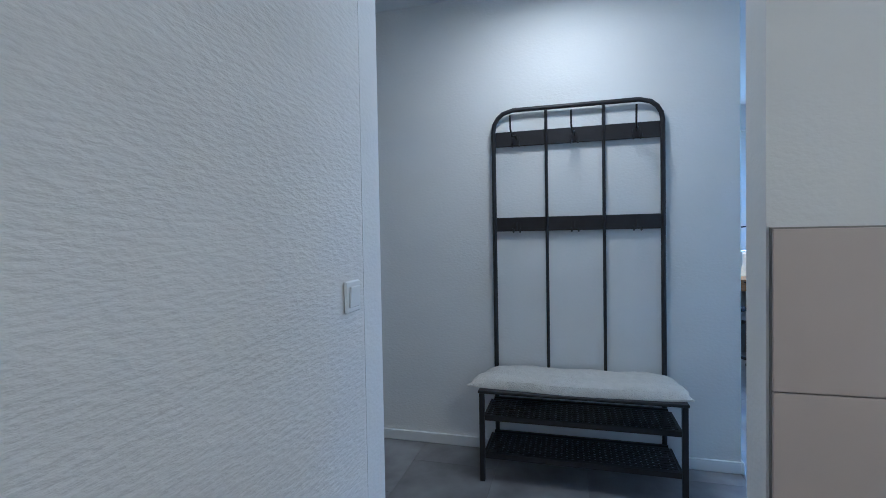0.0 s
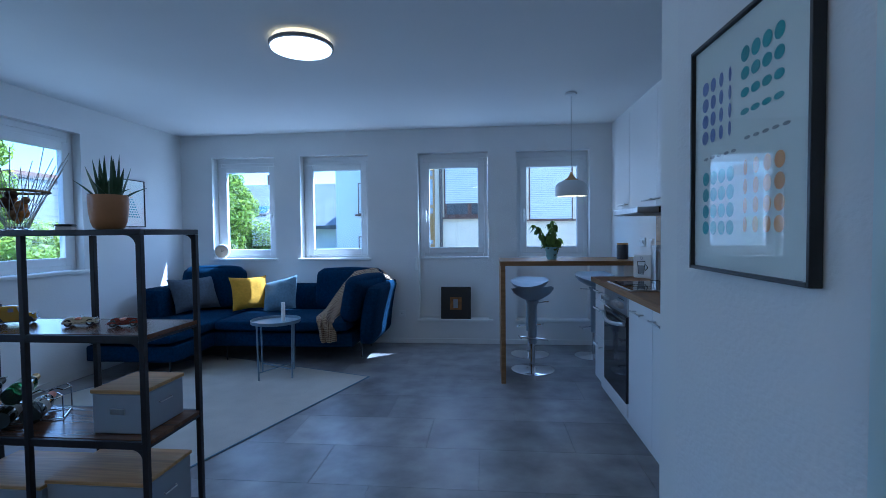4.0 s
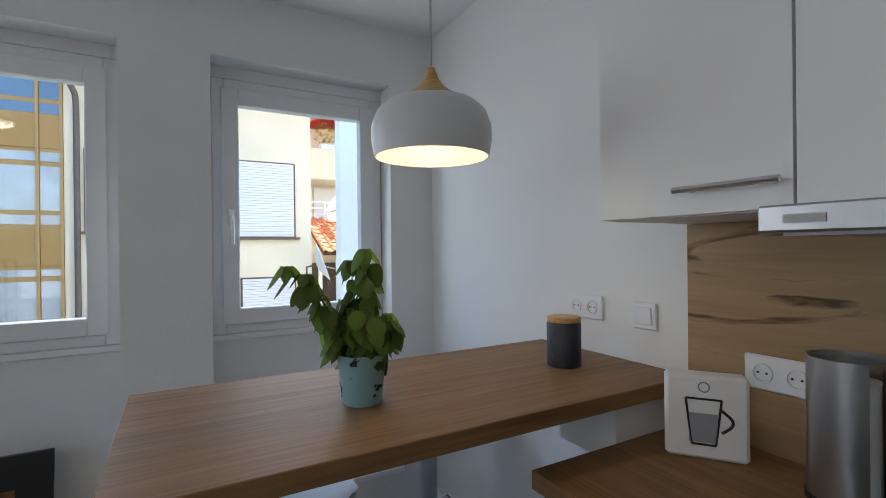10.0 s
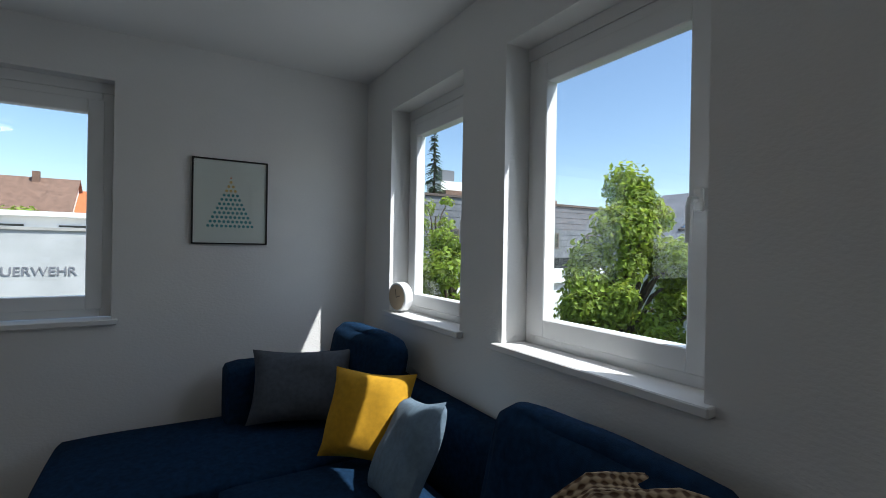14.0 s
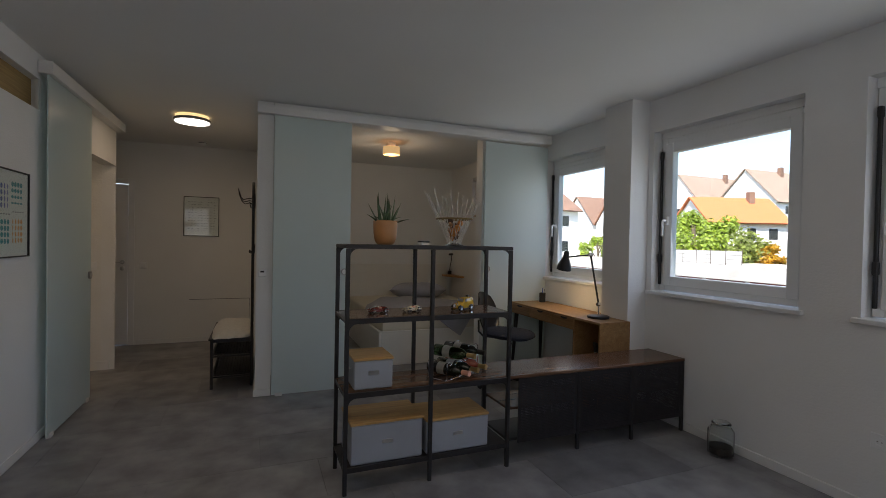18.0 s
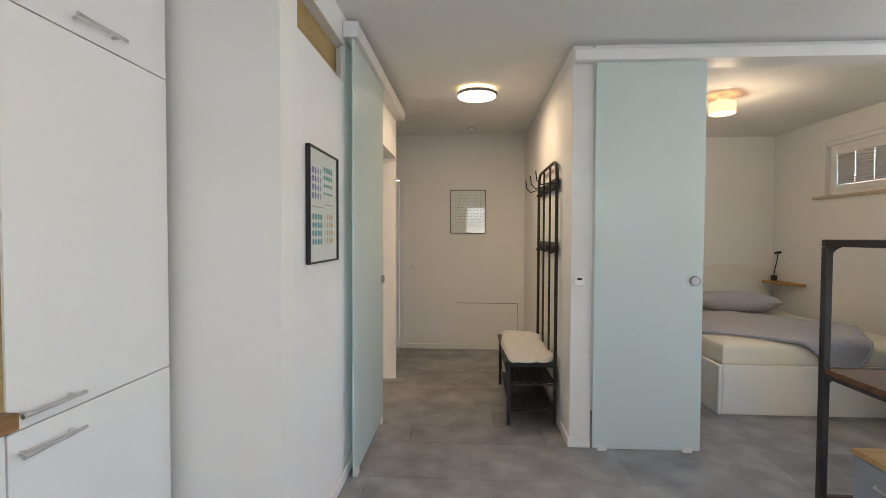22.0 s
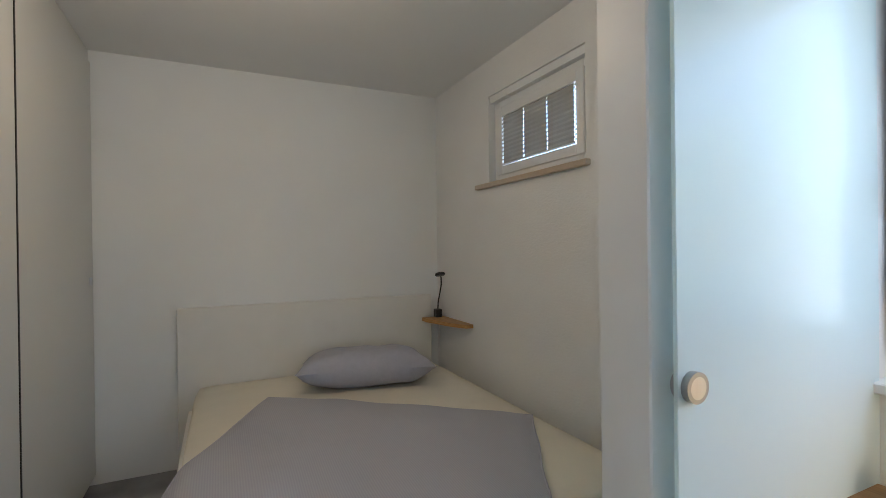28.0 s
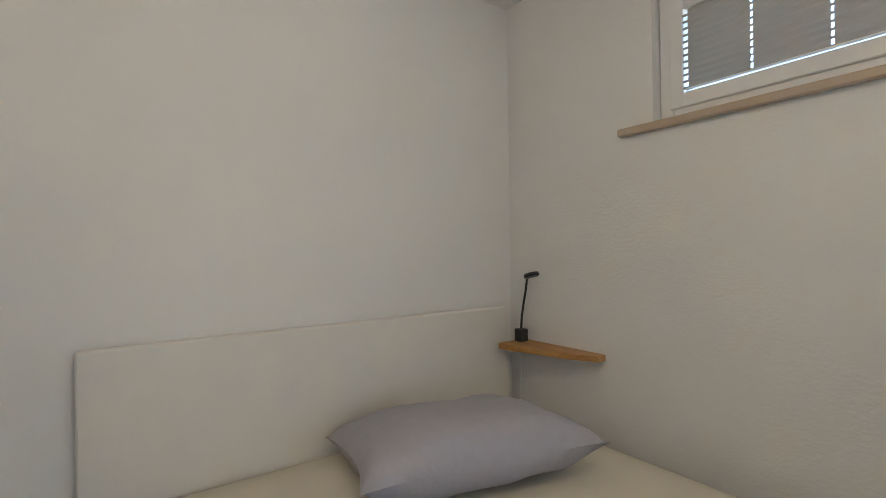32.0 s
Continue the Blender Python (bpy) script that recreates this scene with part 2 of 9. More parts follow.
BLACK_PLASTIC = material("black_plastic", (0.02, 0.02, 0.022), 0.4, vary=0.1)
STEEL = material("brushed_steel", (0.62, 0.62, 0.62), 0.28, metal=1.0, vary=0.06, scale=30, stretch=(1, 1, 0.05))
CHROME = material("chrome", (0.78, 0.78, 0.80), 0.08, metal=1.0, vary=0.02)
FRONT = material("white_cabinet_front", (0.80, 0.80, 0.79), 0.42, vary=0.012, scale=1.2)
OAK_X = wood_mat("oak_worktop_x", (0.295, 0.17, 0.074), (0.205, 0.112, 0.045), "X", 0.5, knots=False)
OAK_Y = wood_mat("oak_worktop_y", (0.305, 0.178, 0.078), (0.215, 0.118, 0.047), "Y", 0.5, knots=False)
OAK_SPLASH = wood_mat("oak_splashback", (0.40, 0.27, 0.14), (0.34, 0.222, 0.107), "Y", 0.45, fine=(0.91, 1.06), streak=0.305)
OAK_SPLASH_X = wood_mat("oak_splashback_side", (0.40, 0.27, 0.14), (0.34, 0.222, 0.107), "X", 0.45, fine=(0.91, 1.06), streak=0.305)
WALNUT = wood_mat("dark_brown_wood", (0.16, 0.085, 0.05), (0.085, 0.045, 0.028), "X", 0.2, knots=False)
DESK_WOOD = wood_mat("pale_oak_desk", (0.335, 0.195, 0.083), (0.26, 0.139, 0.054), "Y", 0.45, knots=False)
BAMBOO = wood_mat("bamboo", (0.60, 0.38, 0.15), (0.50, 0.29, 0.10), "X", 0.4, knots=False)
SOFA = material("navy_sofa_cloth", (0.009, 0.029, 0.068), 0.95, vary=0.25, scale=40, bump=0.35, bscale=500, spec=0.08)


def leaf_mat(name, base):
    m = bpy.data.materials.new(name)
    m.use_nodes = True
    nd2, lk2 = m.node_tree.nodes, m.node_tree.links
    pb = nd2["Principled BSDF"]
    pb.inputs["Roughness"].default_value = 0.55
    ge = nd2.new("ShaderNodeNewGeometry")
    cr2 = nd2.new("ShaderNodeValToRGB")
    cr2.color_ramp.elements[0].color = rgb(tuple(c * 0.5 for c in base))
    cr2.color_ramp.elements[1].color = rgb(tuple(min(1, c * 1.5) for c in base))
    lk2.new(ge.outputs["Random Per Island"], cr2.inputs[0])
    lk2.new(cr2.outputs[0], pb.inputs["Base Color"])
    tl2 = nd2.new("ShaderNodeBsdfTranslucent")
    hs2 = nd2.new("ShaderNodeHueSaturation")
    hs2.inputs["Value"].default_value = 1.5
    hs2.inputs["Hue"].default_value = 0.48
    lk2.new(cr2.outputs[0], hs2.inputs["Color"])
    lk2.new(hs2.outputs[0], tl2.inputs[0])
    mx2 = nd2.new("ShaderNodeMixShader")
    mx2.inputs[0].default_value = 0.5
    lk2.new(pb.outputs[0], mx2.inputs[1])
    lk2.new(tl2.outputs[0], mx2.inputs[2])
    lk2.new(mx2.outputs[0], nd2["Material Output"].inputs[0])
    return m


# ---- mesh helpers ----
def part(name, bm, mat, parent=None, label="", smooth=False, keep=False):
    me = bpy.data.meshes.new(name)
    if not keep:
        bmesh.ops.recalc_face_normals(bm, faces=bm.faces)
    if smooth:
        for f in bm.faces:
            f.smooth = True
    bm.to_mesh(me)
    bm.free()
    me.materials.append(mat)
    ob = new(name, me)
    if smooth:
        me.set_sharp_from_angle(angle=radians(40))
    if parent:
        ob.parent = parent
    if label:
        tagged(ob, label)
    return ob


def thing(name, label, category, at=(0, 0, 0), rz=0, group="", kind=""):
    ob = new(name)
    ob.empty_display_size = 0.1
    ob.matrix_world = pose(*at, 0, 0, rz)
    return tagged(ob, label, category, group, kind)


def box(x0, x1, y0, y1, z0, z1, bev=0.0, bm=None, seg=1):
    bm2 = bmesh.new()
    vs = [bm2.verts.new((x, y, z)) for x in (x0, x1) for y in (y0, y1) for z in (z0, z1)]
    for q in ((0, 1, 3, 2), (4, 6, 7, 5), (0, 4, 5, 1), (2, 3, 7, 6), (0, 2, 6, 4), (1, 5, 7, 3)):
        bm2.faces.new([vs[i] for i in q])
    bmesh.ops.recalc_face_normals(bm2, faces=bm2.faces)
    if bev > 0:
        bmesh.ops.bevel(bm2, geom=list(bm2.edges), offset=bev, segments=seg, profile=0.6, affect="EDGES", clamp_overlap=True)
    return bm2 if bm is None else merge(bm, bm2)


def merge(bm, other):
    me = bpy.data.meshes.new("tmp")
    other.to_mesh(me)
    other.free()
    bm.from_mesh(me)
    bpy.data.meshes.remove(me)
    return bm


def tube(pts, r, n=8, bm=None, closed=False, taper=None):
    """A round bar through the points."""
    bm = bm or bmesh.new()
    pts = [Vector(p) for p in pts]
    rings, count = [], len(pts)
    up = None
    for i, p in enumerate(pts):
        a = pts[i - 1] if i > 0 or closed else p
        b = pts[(i + 1) % count] if i < count - 1 or closed else p
        d = (b - a).normalized()
        if up is None:
            up = Vector((0, 0, 1)) if abs(d.z) < 0.9 else Vector((1, 0, 0))
        side = d.cross(up).normalized()
        up = side.cross(d).normalized()
        rr = r if taper is None else r * (1 + (taper - 1) * i / (count - 1))
        rings.append([bm.verts.new(p + rr * (math.cos(6.28319 * k / n) * side + math.sin(6.28319 * k / n) * up)) for k in range(n)])
    for i in range(count - (0 if closed else 1)):
        r0, r1 = rings[i], rings[(i + 1) % count]
        for k in range(n):
            bm.faces.new((r0[k], r0[(k + 1) % n], r1[(k + 1) % n], r1[k]))
    if not closed:
        bm.faces.new(rings[0][::-1])
        bm.faces.new(rings[-1])
    return bm


def lathe(profile, n=28, at=(0, 0, 0), bm=None, cap=True):
    """A turned body from pairs of radius and height."""
    bm = bm or bmesh.new()
    o = Vector(at)
    rings = [[bm.verts.new(o + Vector((r * math.cos(6.28319 * k / n), r * math.sin(6.28319 * k / n), z))) for k in range(n)] for r, z in profile]
    for r0, r1 in zip(rings, rings[1:]):
        for k in range(n):
            bm.faces.new((r0[k], r0[(k + 1) % n], r1[(k + 1) % n], r1[k]))
    if cap:
        bm.faces.new(rings[0][::-1])
        bm.faces.new(rings[-1])
    return bm


def soft_block(x0, x1, y0, y1, z0, z1, r=0.06, puff=0.02, cuts=8, wob=0.006, seed=0):
    """An upholstered block: rounded, slightly swollen and uneven."""
    bm = bmesh.new()
    bmesh.ops.create_cube(bm, size=2)
    bmesh.ops.subdivide_edges(bm, edges=list(bm.edges), cuts=cuts, use_grid_fill=True)
    c = Vector(((x0 + x1) / 2, (y0 + y1) / 2, (z0 + z1) / 2))
    h = Vector(((x1 - x0) / 2, (y1 - y0) / 2, (z1 - z0) / 2))
    r = min(r, h.x, h.y, h.z)
    for v in bm.verts:
        u = v.co.copy()
        q = Vector((math.copysign(min(abs(u.x) * 1.0, 1) * h.x, u.x), math.copysign(abs(u.y) * h.y, u.y), math.copysign(abs(u.z) * h.z, u.z)))
        core = Vector((max(-h.x + r, min(h.x - r, q.x)), max(-h.y + r, min(h.y - r, q.y)), max(-h.z + r, min(h.z - r, q.z))))
        d = q - core
        if d.length > 1e-6:
            q = core + d.normalized() * min(r, d.length)
        f = (1 - u.x ** 2) * (1 - u.y ** 2) + (1 - u.x ** 2) * (1 - u.z ** 2) + (1 - u.y ** 2) * (1 - u.z ** 2)
        q += Vector((u.x, u.y, u.z)) * puff * f * 0.7
        q += noise.noise_vector(q * 5 + Vector((seed, 0, 0))) * wob
        v.co = c + q
    return bm


def pillow(w, d, h, n=18, seed=0, pinch=0.10):
    """A square cushion with drawn-out corners, lying flat round the origin."""
    bm = bmesh.new()
    grid = {}
    for s in (1, -1):
        for i in range(n + 1):
            for j in range(n + 1):
                u, v = 2 * i / n - 1, 2 * j / n - 1
                edge = i in (0, n) or j in (0, n)
                if s < 0 and edge:
                    grid[s, i, j] = grid[1, i, j]
                    continue
                k = max(0, (1 - u ** 4) * (1 - v ** 4)) ** 0.55
                px = u * w / 2 * (1 - pinch * (1 - v * v) * abs(u) ** 3)
                py = v * d / 2 * (1 - pinch * (1 - u * u) * abs(v) ** 3)
                z = s * h / 2 * k
                p = Vector((px, py, z))
                nv = noise.noise_vector(p * 7 + Vector((seed * 3.1, 0, s)))
                grid[s, i, j] = bm.verts.new(p + nv * 0.012 * (0.3 + k))
    for s in (1, -1):
        for i in range(n):
            for j in range(n):
                q = [grid[s, i, j], grid[s, i + 1, j], grid[s, i + 1, j + 1], grid[s, i, j + 1]]
                bm.faces.new(q if s > 0 else q[::-1])
    return bm


def moved(bm, m):
    bm.transform(m)
    return bm


def text_bm(body, size, depth=0.002):
    """The built-in font as a mesh, lying in the xy plane with its middle at the origin."""
    cu = bpy.data.curves.new("txt", "FONT")
    cu.body, cu.size, cu.extrude, cu.align_x, cu.align_y = body, size, depth, "CENTER", "CENTER"
    ob = bpy.data.objects.new("txt", cu)
    scene.collection.objects.link(ob)
    bpy.context.view_layer.update()
    me = bpy.data.meshes.new_from_object(ob.evaluated_get(bpy.context.evaluated_depsgraph_get()))
    bm = bmesh.new()
    bm.from_mesh(me)
    bpy.data.objects.remove(ob)
    bpy.data.meshes.remove(me)
    return bm


def structure(name, bm, mat, label, category="wall"):
    return tagged(part(name, bm, mat), label, category, "", "structure")


# ---- walls, floor and ceiling ----
def wall_along_x(y0, y1, x0, x1, z0, z1, holes):
    bm = bmesh.new()
    x = x0
    for a, b, c, d in sorted(holes):
        box(x, a, y0, y1, z0, z1, 0, bm)
        if c > z0:
            box(a, b, y0, y1, z0, c, 0, bm)
        if d < z1:
            box(a, b, y0, y1, d, z1, 0, bm)
        x = b
    box(x, x1, y0, y1, z0, z1, 0, bm)
    return bm


def wall_along_y(x0, x1, y0, y1, z0, z1, holes):
    bm = bmesh.new()
    y = y0
    for a, b, c, d in sorted(holes):
        box(x0, x1, y, a, z0, z1, 0, bm)
        if c > z0:
            box(x0, x1, a, b, z0, c, 0, bm)
        if d < z1:
            box(x0, x1, a, b, d, z1, 0, bm)
        y = b
    box(x0, x1, y, y1, z0, z1, 0, bm)
    return bm


BED_WIN = (-1.98, -1.10, 1.784, 2.345)
DOOR = (1.55, 2.40, 0.0, 2.07)
structure("wall_windows", wall_along_x(YW, YW + T, XL - T, XK + 0.12, 0, ZC, W_WINS[:2] + [(a, b, 0.285, d) for a, b, c, d in W_WINS[2:]]), PLASTER, "white textured plaster wall with four tall windows")
# thin parapets behind the two floor-length niches
for n, (a, b, c, d) in enumerate(W_WINS[2:]):
    structure(f"wall_parapet_{n + 1}", box(a, b, YW + 0.13, YW + T - 0.004, 0.285, 1.035), PLASTER, "white plastered parapet below a tall window")
structure("wall_left", wall_along_y(XL - T, XL, YH - 0.2, YW, 0, ZC, [BED_WIN] + L_WINS), PLASTER, "white plaster wall with three windows and a small high one")
structure("wall_column", box(XL, -2.76, 1.12, 1.435, 0, ZC), PLASTER, "white square wall pier between two windows", "column")
structure("wall_kitchen", box(XK, XK + 0.12, YBOX, YW, 0, ZC), PLASTER_SMOOTH, "smooth white wall behind the kitchen")
structure("wall_back", wall_along_x(YB - 0.2, YB, 0.0701, 3.6, 0, ZC, [DOOR]), PLASTER_SMOOTH, "smooth white wall at the end of the hall")
structure("wall_bedroom_head", box(XL, -0.0601, YH - 0.2, YH, 0, ZC), PLASTER_SMOOTH, "smooth white wall behind the bed head")
structure("wall_hall", box(-0.06, 0.07, YH - 0.2, 0.045, 0, ZC), PLASTER, "white plaster wall between hall and bedroom")
structure("wall_bath", wall_along_y(XH, XH + 0.12, -1.32, YBOX - 0.12, 0, ZC, [(-1.319, -0.36, -0.001, 2.10), (0.50, 1.25, 2.205, 2.41)]), PLASTER, "white plaster wall of the bathroom with an opening and a high grille")
structure("wall_bath_end", box(XH, XK + 0.12, YBOX - 0.12, YBOX, 0, ZC), PLASTER_SMOOTH, "white wall at the end of the bathroom beside the kitchen")
structure("wall_bath_side", box(1.48, 3.6, -1.45, -1.32, 0, ZC), PLASTER_ROUGH, "white rough plaster wall of the bathroom with a light switch")
structure("wall_bath_back", box(3.6, 3.72, YB, YBOX, 0, ZC), PLASTER_SMOOTH, "white rear wall of the bathroom")
structure("wall_bath_near", box(XK + 0.12, 3.6, YBOX - 0.12, YBOX, 0, ZC), PLASTER_SMOOTH, "white side wall of the bathroom")
structure("ceiling", box(XL - T, 3.72, YH - 0.2, YW + T, ZC, ZC + 0.12), CEIL, "flat white painted ceiling", "ceiling")
floor_base = structure("floor", box(XL - T, 3.72, YH - 0.2, YW + T, -0.10, -0.006), GROUT, "grey concrete-look vinyl floor in large tiles", "floor")


# ---- windows ----
def window_unit(name, w, z0, z1, label, handle_side=1, f=0.055, s=0.075, grip=True):
    """A white plastic window standing in the xz plane, looking to -y, centred on x."""
    win = thing(name, label, "window", kind="structure")
    b = bmesh.new()
    for x0, x1, a, c in ((-w / 2, -w / 2 + f, z0, z1), (w / 2 - f, w / 2, z0, z1), (-w / 2 + f, w / 2 - f, z1 - f, z1), (-w / 2 + f, w / 2 - f, z0, z0 + f)):
        box(x0, x1, 0.0, 0.07, a, c, 0.004, b)
    part("window_frame", b, PVC, win)
    b = bmesh.new()
    i = f - 0.012
    for x0, x1, a, c in ((-w / 2 + i, -w / 2 + i + s, z0 + i, z1 - i), (w / 2 - i - s, w / 2 - i, z0 + i, z1 - i), (-w / 2 + i + s, w / 2 - i - s, z1 - i - s, z1 - i), (-w / 2 + i + s, w / 2 - i - s, z0 + i, z0 + i + s)):
        box(x0, x1, -0.012, 0.05, a, c, 0.004, b)
    sash = part("sash", b, PVC, win)
    g = i + s - 0.008
    pane = part("pane", box(-w / 2 + g, w / 2 - g, 0.016, 0.022, z0 + g, z1 - g), PANE, sash)
    pane.visible_shadow = False
    b = bmesh.new()
    for x0, x1, a, c in ((-w / 2 + g, -w / 2 + g + 0.006, z0 + g, z1 - g), (w / 2 - g - 0.006, w / 2 - g, z0 + g, z1 - g), (-w / 2 + g, w / 2 - g, z1 - g - 0.006, z1 - g), (-w / 2 + g, w / 2 - g, z0 + g, z0 + g + 0.006)):
        box(x0, x1, 0.006, 0.014, a, c, 0, b)
    part("seal", b, RUBBER, sash)
    if not grip:
        return win
    hx = handle_side * (w / 2 - i - s / 2)
    zm = (z0 + z1) / 2 - 0.05
    hd = part("handle", box(hx - 0.014, hx + 0.014, -0.028, -0.012, zm - 0.035, zm + 0.035, 0.005), PVC, win, "white window handle")
    b = tube([(hx, -0.034, zm), (hx, -0.062, zm), (hx, -0.068, zm - 0.02), (hx, -0.068, zm - 0.125)], 0.0095, 8)
    part("lever", b, PVC, hd)
    return win


def stay_rod(win, x, z0, z1):
    """The dark opener rod up the side of a window frame."""
    b = box(x - 0.009, x + 0.009, -0.034, -0.014, z0, z1, 0.003)
    box(x - 0.014, x + 0.014, -0.04, -0.012, z0 + 0.18, z0 + 0.25, 0.004, b)
    box(x - 0.012, x + 0.012, -0.038, -0.01, z1 - 0.06, z1, 0.004, b)
    part("opener_rod", b, BLACK_PLASTIC, win, "dark grey opener rod")


def sill(name, bm):
    return structure(name, bm, TRIM, "white painted window sill board", "window sill")


for n, (a, b, c, d) in enumerate(W_WINS):
    c2 = 1.03 if n > 1 else c - 0.012
    w = window_unit(f"window_{n + 1}", b - a - 0.01, c2 + 0.012, d - 0.055, "white plastic casement window in a deep reveal", (1, 1, -1, -1)[n])
    w.matrix_world = pose((a + b) / 2, YW + 0.125, 0)
    structure(f"lintel_{n + 1}", box(a + 0.001, b - 0.001, YW + 0.122, YW + T - 0.01, d - 0.0548, d - 0.001), PVC, "white frame extension above a window", "window lintel")
    if n < 2:
        sill(f"sill_{n + 1}", box(a - 0.03, b + 0.03, YW - 0.035, YW + 0.12, c - 0.022, c + 0.008, 0.004))
    else:
        sill(f"sill_{n + 1}", box(a - 0.02, b + 0.05, YW - 0.03, YW + 0.125, 0.267, 0.297, 0.004))
        structure(f"trim_parapet_{n}", box(a + 0.002, b - 0.002, YW + 0.116, YW + 0.135, 1.012, 1.04, 0.004), PVC, "white plastic sill strip under a tall window", "window sill")
for n, (a, b, c, d) in enumerate(L_WINS):
    w = window_unit(f"window_{n + 5}", b - a - 0.01, c + 0.012, d - 0.055, "white plastic tilt window with a dark opener rod", -1)
    stay_rod(w, -(b - a) / 2 + 0.03, c + 0.06, d - 0.16)
    w.matrix_world = pose(XL - 0.085, (a + b) / 2, 0, 0, 0, 90)
    structure(f"lintel_{n + 5}", box(XL - T + 0.01, XL - 0.082, a + 0.001, b - 0.001, d - 0.0548, d - 0.001), PVC, "white frame extension above a window", "window lintel")
    sill(f"sill_{n + 5}", box(XL - 0.08, XL + 0.035, a - 0.03, b + 0.03, c - 0.022, c + 0.008, 0.004))
# small bedroom window with a pleated blind
a, b, c, d = BED_WIN
w = window_unit("window_8", b - a - 0.01, c + 0.006, d - 0.045, "small high white window behind a grey pleated blind", -1, 0.055, 0.056, False)
w.matrix_world = pose(XL - 0.045, (a + b) / 2, 0, 0, 0, 90)
structure("lintel_8", box(XL - T + 0.01, XL - 0.012, a + 0.004, b - 0.004, d - 0.0448, d - 0.002), PVC, "white strip above the small bedroom window", "window lintel")
structure("sill_8", box(XL - 0.12, XL + 0.03, a - 0.14, b + 0.03, c - 0.024, c + 0.006, 0.004), material("tan_sill_board", (0.50, 0.41, 0.31), 0.5, vary=0.06, scale=6), "tan window sill board", "window sill")

# ---- baseboards ----
def base(name, bm):
    return structure(name, bm, TRIM, "low white skirting board", "baseboard")


base("baseboard_1", box(XL + 0.0, XK, YW - 0.014, YW, 0.0, 0.06, 0.003))
base("baseboard_2", box(XL, XL + 0.014, 1.47, YW - 0.014, 0.0, 0.06, 0.003))
base("baseboard_3", box(XL, XL + 0.014, -0.02, 1.12, 0.0, 0.06, 0.003))
base("baseboard_4", box(0.07, 0.084, YB, 0.045, 0.0, 0.06, 0.003))
base("baseboard_5", box(0.084, DOOR[0] - 0.08, YB, YB + 0.014, 0.0, 0.06, 0.003))
base("baseboard_6", box(XH - 0.014, XH, -0.35, YBOX, 0.0, 0.06, 0.003))
base("baseboard_7", box(XH - 0.014, 1.82, YBOX, YBOX + 0.014, 0.0, 0.06, 0.003))
base("baseboard_8", box(-0.06, 0.084, 0.045, 0.059, 0.0, 0.06, 0.003))
base("baseboard_9", box(1.468, 3.6, -1.32, -1.306, 0.0, 0.09, 0.003))

# ---- sliding glass partition ----
KNOB_DARK = material("dark_brushed_steel", (0.40, 0.40, 0.41), 0.3, metal=0.9)


def knob(parent, x, y, z, r=0.031, axis="Y"):
    b = bmesh.new()
    lathe([(r, -0.020), (r, 0.0), (r * 0.92, 0.003), (r * 0.8, 0.001), (0.004, -0.002)], 24, (0, 0, 0), b)
    lathe([(r, 0.018), (r, 0.036), (r * 0.92, 0.039), (r * 0.8, 0.037), (0.004, 0.034)], 24, (0, 0, -0.018 + 0.0), b)
    b.transform(pose(x, y, z, 90, 0, 0) if axis == "Y" else pose(x, y, z, 0, 90, 0))
    k = part("knob", b, KNOB_DARK, parent, "round steel finger pull", smooth=True)
    b = bmesh.new()
    for d in (-0.0208, 0.0222):
        lathe([(r * 0.72, d), (0.003, d + 0.0005)], 24, (0, 0, 0), b)
    b.transform(pose(x, y, z, 90, 0, 0) if axis == "Y" else pose(x, y, z, 0, 90, 0))
    part("recess", b, STEEL, k, "brushed steel recessed centre")
    return k


def glass_panel(name, label, m, w, h):
    p = thing(name, label, "glass door")
    part("pane", box(0, w, -0.005, 0.005, 0.012, h, 0.002), FROST, p)
    b = box(0.05, 0.11, -0.014, 0.014, 0.001, 0.03, 0.002)
    box(w - 0.09, w - 0.03, -0.014, 0.014, 0.001, 0.03, 0.002, b)
    part("floor_guide", b, TRIM, p, "white floor guide")
    p.matrix_world = m
    return p


pa = glass_panel("sliding_glass_door", "frosted green glass sliding door of the bedroom", pose(-0.735, 0.085, 0), 0.67, 2.455)
knob(pa, 0.05, 0.0, 1.09)
pb = glass_panel("sliding_glass_door", "frosted green glass panel beside the bedroom opening", pose(XL + 0.002, -0.02, 0), 0.775, 2.455)
knob(pb, 0.735, 0.0, 1.105)
pc = glass_panel("sliding_glass_door", "frosted green glass sliding bathroom door, half open", pose(XH - 0.055, -0.33, 0, 0, 0, 90), 0.88, 2.44)
knob(pc, 0.05, 0.0, 1.05)
structure("trim_partition_post", box(-2.27, -2.16, -0.21, -0.07, 0, ZC - 0.003, 0.004), TRIM, "slim white post beside the bedroom opening", "post")
base("baseboard_post", box(-2.28, -2.15, -0.22, -0.06, 0, 0.06, 0.003))
structure("trim_partition_rail", box(XL + 0.15, 0.075, 0.06, 0.125, 2.458, 2.528, 0.003), TRIM, "white sliding door rail below the ceiling", "door rail")
structure("trim_partition_rail_cover", box(XL, -0.062, -0.10, 0.058, 2.475, 2.573, 0.003), TRIM, "white ceiling strip above the glass partition", "door rail")
structure("trim_bath_rail", box(XH - 0.085, XH - 0.002, -1.30, 0.56, 2.445, 2.53, 0.003), TRIM, "white sliding door rail over the bathroom opening", "door rail")
